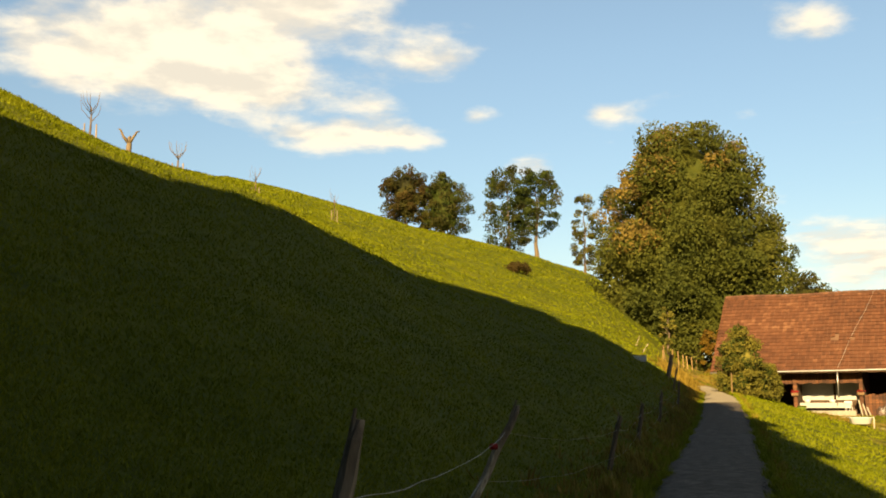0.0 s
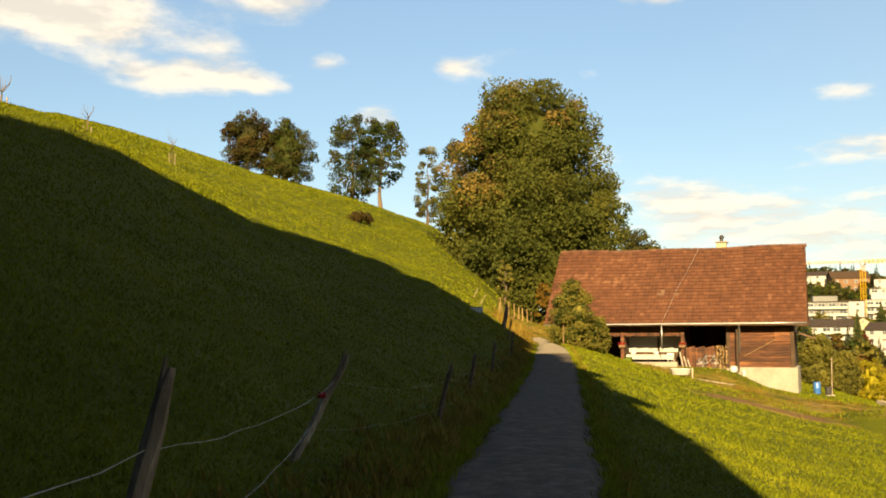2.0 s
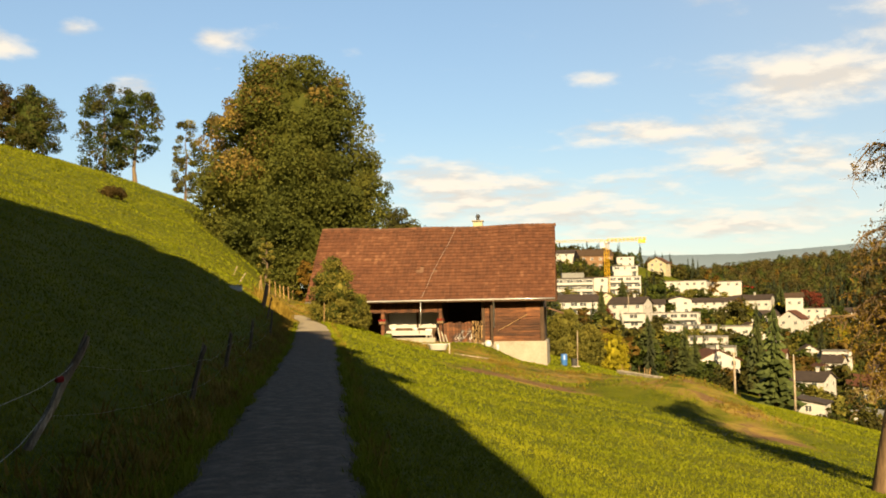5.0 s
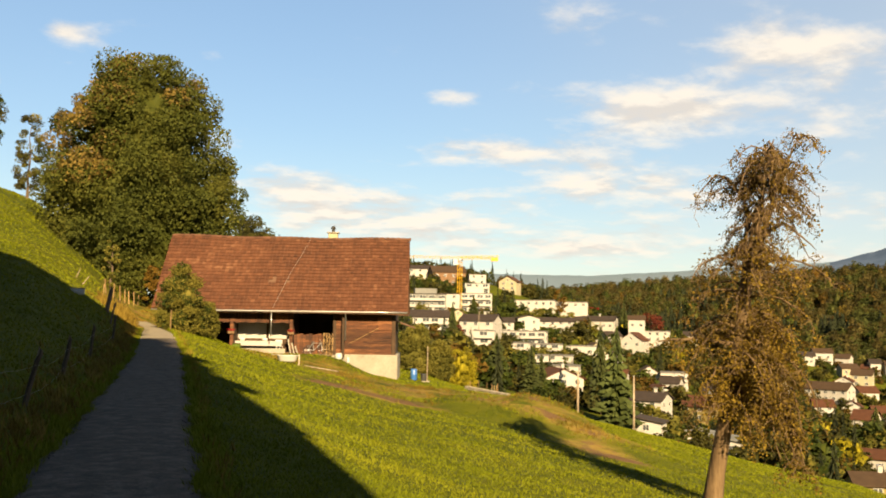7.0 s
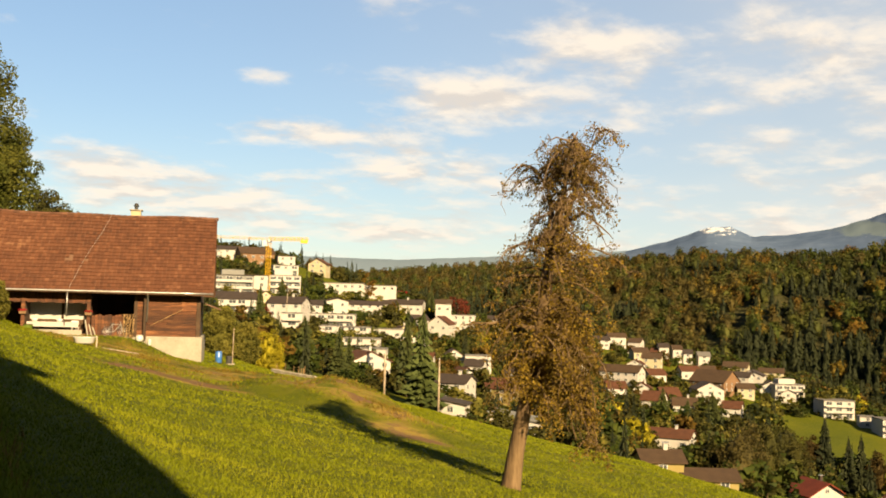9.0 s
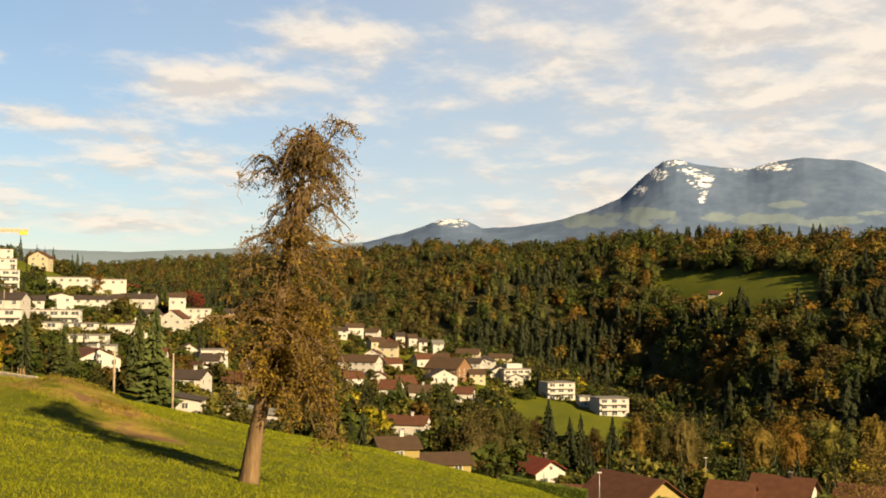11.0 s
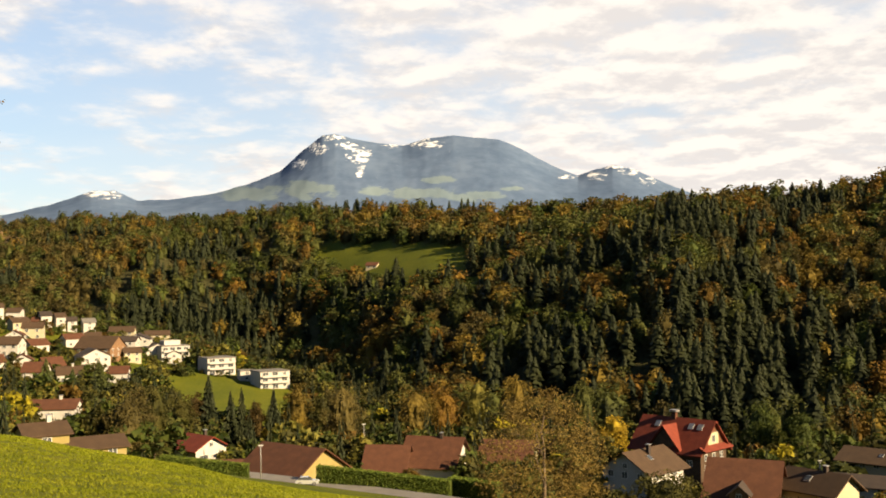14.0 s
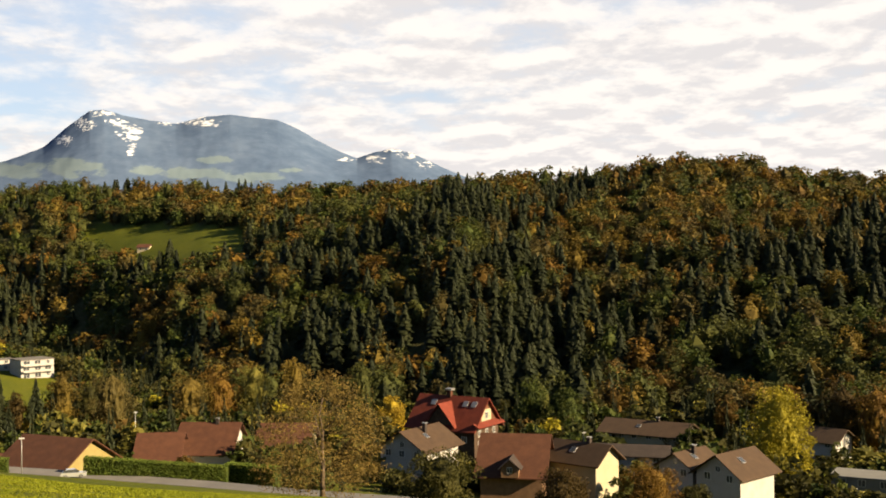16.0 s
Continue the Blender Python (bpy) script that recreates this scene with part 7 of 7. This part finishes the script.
def lane():
    """The asphalt lane at the foot of the meadow."""
    pts = [polar(a, r) for a, r in ((70, 214), (73.5, 206), (77, 199), (80, 192), (84, 183), (88, 168), (92, 158), (97, 150))]
    verts, faces = [], []
    for i, (x, y) in enumerate(pts):
        a, b = pts[max(i - 1, 0)], pts[min(i + 1, len(pts) - 1)]
        dx, dy = b[0] - a[0], b[1] - a[1]
        L = math.hypot(dx, dy)
        nx, ny = dy / L, -dx / L
        zz = max(gz(x + nx * u, y + ny * u) for u in (-2.4, 0, 2.4)) + 0.12
        for u, dz in ((-2.6, -0.5), (-2.4, 0), (2.4, 0), (2.6, -0.5)):
            verts.append((x + nx * u, y + ny * u, zz + dz))
    for i in range(len(pts) - 1):
        for k in range(3):
            faces.append((i * 4 + k, i * 4 + k + 1, i * 4 + 5 + k, i * 4 + 4 + k))
    ob = mesh_object("road", verts, faces, [M["asphalt"]], smooth=False)
    tagged(ob, "narrow asphalt lane at the foot of the meadow", "road", kind="structure")


lane()


def parked_car(az, r, turn):
    x, y = polar(az, r)
    ob = thing("parked_car", pose(x, y, gz(x, y) + 0.15, 0, 0, turn), "small silver car parked by the lane", "car")
    bm = bmesh.new()
    prof = [(-2.1, 0.25), (2.1, 0.25), (2.15, 0.62), (1.95, 0.85), (0.95, 0.95), (-1.95, 0.98), (-2.15, 0.7)]
    a = [bm.verts.new((x_, -0.85, z_)) for x_, z_ in prof]
    b = [bm.verts.new((x_, 0.85, z_)) for x_, z_ in prof]
    bm.faces.new(a)
    bm.faces.new(list(reversed(b)))
    for i in range(len(prof)):
        bm.faces.new((a[i], b[i], b[(i + 1) % len(prof)], a[(i + 1) % len(prof)]))
    bmesh.ops.recalc_face_normals(bm, faces=bm.faces)
    part("body", bm, M["car_paint"], ob)
    bm = bmesh.new()
    prof = [(-1.85, 0.97), (0.9, 0.95), (0.25, 1.42), (-1.35, 1.44)]
    a = [bm.verts.new((x_, -0.72, z_)) for x_, z_ in prof]
    b = [bm.verts.new((x_, 0.72, z_)) for x_, z_ in prof]
    bm.faces.new(a)
    bm.faces.new(list(reversed(b)))
    for i in range(4):
        bm.faces.new((a[i], b[i], b[(i + 1) % 4], a[(i + 1) % 4]))
    bmesh.ops.recalc_face_normals(bm, faces=bm.faces)
    part("cabin", bm, M["glass"], ob)
    part("car_roof", box(-1.3, 0.2, -0.7, 0.7, 1.43, 1.47, 0.01), M["car_paint"], ob)
    for sx in (-1.3, 1.3):
        for sy in (-0.82, 0.82):
            wh = part("wheel", tube([(sx, sy - 0.1, 0.3), (sx, sy + 0.1, 0.3)], [0.31, 0.31], 12), M["black"], ob)
            part("rim", tube([(sx, sy - 0.11, 0.3), (sx, sy + 0.11, 0.3)], [0.19, 0.19], 10), M["metal"], wh)


parked_car(77.05, 194.0, -82)


# distant hills and mountains
def mountain_material():
    m = bpy.data.materials.new("mountain")
    m.use_nodes = True
    N = Nodes(m.node_tree)
    b = m.node_tree.nodes["Principled BSDF"]
    geo = N.t.nodes.new("ShaderNodeNewGeometry")
    co = geo.outputs["Position"]
    n1 = N.noise(co, 0.0035, 7, 0.68)
    n2 = N.noise(co, 0.02, 5, 0.6)
    # distance haze is mixed into the blue of the rock
    hazed_rock = N.ramp(N.math("ADD", N.math("MULTIPLY", n1, 0.6), N.math("MULTIPLY", n2, 0.4)), [(0.40, (0.046, 0.074, 0.132)), (0.5, (0.056, 0.087, 0.150)), (0.60, (0.068, 0.101, 0.166))])
    fine = N.noise(co, 0.045, 6, 0.7)
    # snow keeps to level ledges, so its patches run along the slope
    ledge = N.noise(N.vmath("MULTIPLY", co, (1.0, 1.0, 3.2)), 0.035, 6, 0.7)
    grass_at = N.t.nodes.new("ShaderNodeAttribute")
    grass_at.attribute_name = "pasture"
    # the pasture colour carries the same blue haze
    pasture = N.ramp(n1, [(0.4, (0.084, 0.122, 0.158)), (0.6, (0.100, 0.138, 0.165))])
    col = N.mix(N.smooth(N.math("ADD", grass_at.outputs["Fac"], N.math("MULTIPLY", N.math("SUBTRACT", fine, 0.5), 1.1)), 0.42, 0.74), hazed_rock, pasture)
    snow_at = N.t.nodes.new("ShaderNodeAttribute")
    snow_at.attribute_name = "snow"
    sn = N.smooth(N.math("ADD", snow_at.outputs["Fac"], N.math("MULTIPLY", N.math("SUBTRACT", ledge, 0.5), 2.6)), 0.45, 0.80)
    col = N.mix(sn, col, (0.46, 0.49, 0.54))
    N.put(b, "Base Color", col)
    bn = N.t.nodes.new("ShaderNodeBump")
    bn.inputs["Strength"].default_value, bn.inputs["Distance"].default_value = 0.3, 60.0
    N.put(bn, "Height", N.noise(co, 0.0032, 2.5, 0.5))
    N.put(b, "Normal", bn.outputs[0])
    b.inputs["Roughness"].default_value = 1.0
    b.inputs["Specular IOR Level"].default_value = 0.0
    return m


M["mountain"] = mountain_material()
# horizon hills: haze painted into the pale blue base colour
M["hazed_hill"] = material("hazed_hill", [(0.07, 0.102, 0.145), (0.09, 0.126, 0.168), (0.112, 0.147, 0.184)], 0.004, rough=1.0, spec=0.0, coords="Generated", fine=0.03)
# snow lying in the hollows and on the ledges: bearing, height, half-width, half-height
SNOW = ((76.8, 6.5, 0.5, 0.30), (77.75, 7.30, 0.62, 0.34), (78.5, 7.92, 0.9, 0.16), (80.0, 6.95, 0.62, 0.45), (80.1, 6.1, 0.22, 0.5), (81.9, 7.48, 0.6, 0.12), (83.7, 7.55, 1.0, 0.28),
        (91.6, 5.6, 0.5, 0.12), (93.2, 5.62, 0.5, 0.26), (94.1, 6.1, 1.0, 0.14), (95.2, 5.82, 0.9, 0.2), (95.9, 5.3, 0.5, 0.25), (66.4, 4.72, 1.0, 0.22), (79.4, 7.45, 0.6, 0.2))
# pale alpine pastures below the rocks
PASTURE = ((74.0, 4.85, 2.2, 0.42), (77.1, 5.05, 1.7, 0.48), (83.6, 4.8, 2.2, 0.32), (84.4, 5.55, 0.9, 0.22), (86.5, 4.6, 1.6, 0.3), (80.9, 4.95, 0.9, 0.3), (88.5, 5.0, 0.7, 0.15))


def patches(spots, a, e):
    """How far inside the nearest of the oval patches a bearing and height lie."""
    best = 0.0
    for ca, ce, wa, we in spots:
        q = ((a - ca) / wa) ** 2 + ((e - ce) / we) ** 2
        best = max(best, 1.0 - 0.5 * q)
    return best


def massif(name, dist, az0, az1, crest_el, foot_el, label, mat, detailed=False, depth=900, seed=0.0):
    """A mountain drawn from its skyline: crest_el gives degrees over the horizon along the bearing."""
    step, rows = (0.07, 56) if detailed else (0.12, 26)
    azs = np.arange(az0, az1, step)
    verts, snow, grass = [], [], []
    for a in azs:
        top = crest_el(a) + 0.03 * noise.noise(Vector((a * 2.5, seed + 0.5, 1.5)))
        base = sum(crest_el(a + 0.4 * j) * math.exp(-j * j / 18) for j in range(-9, 10)) / sum(math.exp(-j * j / 18) for j in range(-9, 10))
        for k in range(rows):
            t = k / (rows - 1)
            # ridges and gullies run down from the crest
            rib = noise.noise(Vector((a * 0.5 + t * 1.5, t * 3.0, seed + 0.3))) + 0.6 * noise.noise(Vector((a * 1.2 - t * 2.0, t * 7.0, seed + 3.3))) + 0.35 * noise.noise(Vector((a * 2.6, t * 15, seed + 5.7)))
            rr = dist - depth * (1 - t) ** 0.8 + rib * depth * 0.009 * math.sin(math.pi * min(1, t * 1.02)) ** 0.7
            el_ = foot_el + (base - foot_el) * t + (top - base) * t ** 6
            verts.append((*polar(a, rr), EYE_Z + rr * math.tan(radians(el_))))
            if detailed:
                # broken by ledges, which lie nearly level
                ledge = 0.5 * noise.noise(Vector((a * 1.3, el_ * 9.0, 4.0))) + 0.3 * noise.noise(Vector((a * 5.0, el_ * 16.0, 8.0)))
                here = patches(SNOW, a, el_)
                snow.append(float(np.clip(here * 0.7 + ledge * 1.4 * min(1.0, 3 * here) - 0.02, 0, 1)))
                grass.append(float(np.clip(patches(PASTURE, a, el_) + 0.5 * noise.noise(Vector((a * 1.1, el_ * 3.0, 6.0))), 0, 1)))
    faces = []
    for i in range(len(azs) - 1):
        for k in range(rows - 1):
            faces.append((i * rows + k, i * rows + k + 1, (i + 1) * rows + k + 1, (i + 1) * rows + k))
    ob = mesh_object(name, verts, faces, [M[mat]], smooth=True)
    if detailed:
        for key, values in (("snow", snow), ("pasture", grass)):
            at = ob.data.attributes.new(key, "FLOAT", "POINT")
            at.data.foreach_set("value", np.array(values, dtype=np.float32))
    return tagged(ob, label, "mountain", kind="structure")


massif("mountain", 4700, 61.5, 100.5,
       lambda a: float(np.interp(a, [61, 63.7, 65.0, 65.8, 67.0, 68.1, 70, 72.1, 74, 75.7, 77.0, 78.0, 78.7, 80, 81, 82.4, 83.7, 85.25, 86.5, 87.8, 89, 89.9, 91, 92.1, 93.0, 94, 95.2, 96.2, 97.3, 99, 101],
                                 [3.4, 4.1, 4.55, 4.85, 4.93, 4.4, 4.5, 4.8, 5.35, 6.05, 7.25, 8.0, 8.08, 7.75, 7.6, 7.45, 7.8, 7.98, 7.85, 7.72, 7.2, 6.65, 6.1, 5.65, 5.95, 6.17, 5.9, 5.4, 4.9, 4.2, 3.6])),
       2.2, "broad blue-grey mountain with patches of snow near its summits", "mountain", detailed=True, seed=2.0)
massif("far_hills", 4850, 30, 66, lambda a: float(np.interp(a, [30, 40, 44, 49, 54, 58, 62, 66], [2.9, 3.05, 2.85, 2.8, 3.1, 3.35, 3.6, 3.2])), 0.5, "low hills on the horizon, haze painted in as pale blue", "hazed_hill", depth=500, seed=7.0)


# ---- fence, grasses and stones along the path ----
def fence():
    """The stock fence on the bank: leaning split posts and two sagging wires."""
    ob = thing("stock_fence", pose(0, 0, 0), "old leaning split-wood fence posts with sagging wire", "fence")
    feet = [((-0.10, 4.33), (0.29, 4.31, 1.475), 0.040), ((1.78, 9.88), (2.42, 9.70, 1.43), 0.040)]
    for s, c, dx, h in ((16.0, -1.85, 0.30, 0.8), (22.0, -1.8, 0.20, 0.75), (28.5, -1.65, 0.15, 0.8), (38.0, -1.45, 0.15, 0.9), (46.0, -1.9, 0.3, 0.9), (54.0, -2.4, 0.3, 1.1)):
        x, y = from_path(s, c)
        feet.append(((x, y), (x + dx, y, gz(x, y) + h), 0.04 if s != 54.0 else 0.11))
    x, y = from_path(-1.5, -2.2)
    feet.insert(0, ((x, y), (x + 0.1, y, gz(x, y) + 1.1), 0.06))
    tops = []
    rng = random.Random(2)
    for (x, y), top, r in feet:
        z = gz(x, y)
        a, b = Vector((x, y, z - 0.35)), Vector(top)
        bm = bmesh.new()
        pts = [a.lerp(b, t) + Vector((rng.uniform(-1, 1), rng.uniform(-1, 1), 0)) * 0.012 for t in (0, 0.25, 0.5, 0.7, 0.85, 0.95, 1.0)]
        add_tube(bm, pts, [r * k for k in (1.1, 1.08, 1.0, 1.05, 0.95, 0.85, 0.5)], 7)
        for v in bm.verts:
            v.co += Vector((rng.uniform(-1, 1), rng.uniform(-1, 1), rng.uniform(-1, 1))) * 0.009
        p = part("post", bm, M["post_wood" if len(tops) < 3 else "bark"], ob)
        # a split sliver standing up at the top
        bm = bmesh.new()
        add_tube(bm, [b - (b - a) * 0.10 + Vector((-r * 0.5, 0, 0)), b + Vector((-r * 0.6, 0, 0.05))], [r * 0.45, r * 0.2], 5)
        part("splinter", bm, M["post_wood"], p)
        tops.append((a, b))
    for frac in (0.80, 0.45):
        for (a0, b0), (a1, b1) in zip(tops, tops[1:]):
            p, q = a0.lerp(b0, frac), a1.lerp(b1, frac)
            n = 14
            pts = []
            for i in range(n + 1):
                t = i / n
                pts.append(p.lerp(q, t) + Vector((0, 0, -0.10 * 4 * t * (1 - t) + rng.uniform(-0.012, 0.012))))
            part("wire", tube(pts, [0.0022 if b0.y < 8 else 0.0014] * (n + 1), 4), M["steel_pole"], ob)
    ins = part("insulator", tube([(2.18, 9.66, 1.05), (2.12, 9.64, 1.05)], [0.03, 0.028], 8), M["crimson_leaf"], ob, "small red plastic insulator")


fence()


def far_posts():
    """Short pale posts of the pasture fence near the lime tree."""
    ob = thing("pasture_fence", pose(0, 0, 0), "row of short pale pasture posts near the lime tree", "fence")
    rng = random.Random(6)
    for k in range(9):
        s, c = 74 + k * 3.2, -3.6 + 0.28 * k + rng.uniform(-0.2, 0.2)
        x, y = from_path(s, c)
        z = gz(x, y)
        part("post", tube([(x, y, z - 0.2), (x + rng.uniform(-0.12, 0.12), y, z + rng.uniform(0.9, 1.25))], [0.045, 0.04], 6), M["log_end"], ob)
    for s, c, dx in ((66, -4.4, 0.5), (70, -5.0, 0.3)):
        x, y = from_path(s, c)
        part("rail", tube([(x, y, gz(x, y) - 0.1), (x + dx, y, gz(x, y) + 0.6)], [0.022, 0.02], 6), M["post_wood"], ob)
    x, y = polar(26.3, 58)
    st = thing("marker_stake", pose(x, y, gz(x, y)), "thin pale stake at the side of the path", "stake")
    part("pole", tube([(0, 0, -0.2), (0.02, 0, 1.1)], [0.035, 0.03], 6), M["log_end"], st)
    x, y = polar(21.55, 52)
    tr = thing("water_trough", pose(x, y, gz(x, y) - 0.02, 0, 0, -21), "pale metal cattle trough on the slope", "trough")
    bm = bmesh.new()
    add_box(bm, -0.32, 0.32, -0.17, 0.17, 0, 0.28, 0.04)
    part("tank", bm, M["white_paint"], tr)
    part("rim", box(-0.35, 0.35, -0.2, 0.2, 0.28, 0.31, 0.008), M["metal"], tr)


far_posts()


def blades(rng, x, y, h, n, lean, wide=0.004):
    """Triangular grass blades rising from tufts at x, y."""
    k = len(x)
    wide = np.repeat(wide * np.ones(k), n)
    spread = 0.045 + np.maximum(wide - 0.004, 0) * 9
    bx = np.repeat(x, n) + rng.normal(0, 1, k * n) * spread
    by = np.repeat(y, n) + rng.normal(0, 1, k * n) * spread
    hh = np.repeat(h, n) * rng.uniform(0.5, 1.2, k * n)
    bz = ground(bx, by) - 0.02
    a = rng.uniform(0, 2 * math.pi, k * n)
    w = hh * 0.06 + wide
    tip = np.stack([bx + np.cos(a + 1.5) * hh * lean * rng.uniform(0.2, 1.2, k * n), by + np.sin(a + 1.5) * hh * lean * rng.uniform(0.2, 1.2, k * n), bz + hh], 1)
    v = np.stack([np.stack([bx - np.cos(a) * w, by - np.sin(a) * w, bz], 1), np.stack([bx + np.cos(a) * w, by + np.sin(a) * w, bz], 1), tip], 1).reshape(-1, 3)
    return v, np.arange(len(v)).reshape(-1, 3)


def off_path(x, y, margin):
    s, c = along(x, y)
    return np.abs(c - path_c(s)) > 0.88 + margin


def build_grass():
    rng = np.random.default_rng(9)
    n = 255000
    r = 3.0 * (135 / 3.0) ** rng.uniform(0, 1, n)
    az = np.radians(rng.uniform(-17, 100, n))
    x, y = r * np.sin(az), r * np.cos(az)
    ok = off_path(x, y, 0.08) & (dryness(x, y) < rng.uniform(0.1, 0.9, n)) & (np.degrees(az) < np.interp(r, [90, 115, 135], [100, 40, 24]))
    x, y, r = x[ok], y[ok], r[ok]
    v, f = blades(rng, x, y, 0.05 + 0.0009 * r, 4, 1.2, 0.0025 + 0.00048 * r)
    tagged(tri_object("grass", v, f, [M["grass_blade"]]), "short green meadow grass", "grass", kind="stuff")
    # tall dry grass on the bank and along the verge
    n = 1700
    s = rng.uniform(4, 62, n)
    c = path_c(s) - 0.95 - np.abs(rng.normal(0, 0.55, n))
    right = rng.random(n) < 0.12
    c = np.where(right, path_c(s) + 0.95 + np.abs(rng.normal(0, 0.12, n)), c)
    x, y = s * math.sin(AZ0) + c * math.cos(AZ0), s * math.cos(AZ0) - c * math.sin(AZ0)
    v, f = blades(rng, x, y, np.where(right, 0.16, rng.uniform(0.08, 0.24, n)), 7, 0.8)
    tagged(tri_object("dry_grass", v, f, [M["dry_grass"]]), "tall dry grass along the verge of the path", "grass", kind="stuff")
    # green tufts that lean over the edges of the path
    n = 5200
    s = 3 + 60 * rng.uniform(0, 1, n) ** 1.6
    side = np.where(rng.random(n) < 0.5, -1.0, 1.0)
    c = path_c(s) + side * (0.85 + np.abs(rng.normal(0, 0.10, n)) + 0.06 * np.sin(s * 1.7) + 0.05 * np.sin(s * 4.1 + 1))
    x, y = s * math.sin(AZ0) + c * math.cos(AZ0), s * math.cos(AZ0) - c * math.sin(AZ0)
    v, f = blades(rng, x, y, rng.uniform(0.07, 0.16, n), 6, 0.8)
    tagged(tri_object("verge_grass", v, f, [M["grass_blade"]]), "ragged grass tufts along both edges of the path", "grass", kind="stuff")
    # rough tussocks round the path's sunlit end and below the barn
    n = 60000
    r, az = np.sqrt(rng.uniform(44 ** 2, 102 ** 2, n)), np.radians(rng.uniform(20, 55, n))
    x, y = r * np.sin(az), r * np.cos(az)
    d = dryness(x, y)
    keep = (d * (0.45 + 0.6 * np.sin(x * 1.1 + 2 * np.sin(y * 0.7))) > rng.uniform(0.1, 1.0, n)) & off_path(x, y, 0.1) & (d < 1.2)
    x, y = x[keep], y[keep]
    v, f = blades(rng, x, y, rng.uniform(0.06, 0.24, len(x)), 5, 1.1)
    tagged(tri_object("tussocks", v, f, [M["dry_grass"]]), "rough yellow tussocks on the uncut slope", "grass", kind="stuff")
    # tall bleached grass where the path leaves the shade
    n = 1500
    r, az = rng.uniform(60, 74, n), np.radians(24.1 + rng.normal(0, 0.55, n))
    x, y = r * np.sin(az), r * np.cos(az)
    keep = off_path(x, y, 0.0)
    v, f = blades(rng, x[keep], y[keep], rng.uniform(0.3, 0.75, keep.sum()), 6, 0.5)
    tagged(tri_object("tall_grass", v, f, [M["dry_grass"]]), "tall bleached orange grass at the bend of the path", "grass", kind="stuff")
    # loose stones on the path
    n = 5200
    s, c = rng.uniform(3, 40, n), rng.uniform(-0.86, 0.86, n)
    c = np.sign(c) * np.abs(c) ** 0.9
    c = path_c(s) + c * 0.9
    x, y = s * math.sin(AZ0) + c * math.cos(AZ0), s * math.cos(AZ0) - c * math.sin(AZ0)
    z = np.maximum(path_z(s), ground(x, y)) + 0.03
    k = rng.uniform(0.006, 0.02, n)
    o = np.array([(1, 0, 0), (-1, 0, 0), (0, 1, 0), (0, -1, 0), (0, 0, 0.7), (0, 0, -0.7)])
    v = np.stack([x, y, z], 1)[:, None, :] + o[None] * k[:, None, None] * rng.uniform(0.6, 1.3, (n, 6, 1))
    t = np.array([(0, 2, 4), (2, 1, 4), (1, 3, 4), (3, 0, 4), (2, 0, 5), (1, 2, 5), (3, 1, 5), (0, 3, 5)])
    f = (np.arange(n)[:, None, None] * 6 + t[None]).reshape(-1, 3)
    tagged(tri_object("path_stones", v.reshape(-1, 3), f, [M["gravel_stone"]]), "loose small stones on the gravel path", "stones", kind="stuff")


build_grass()
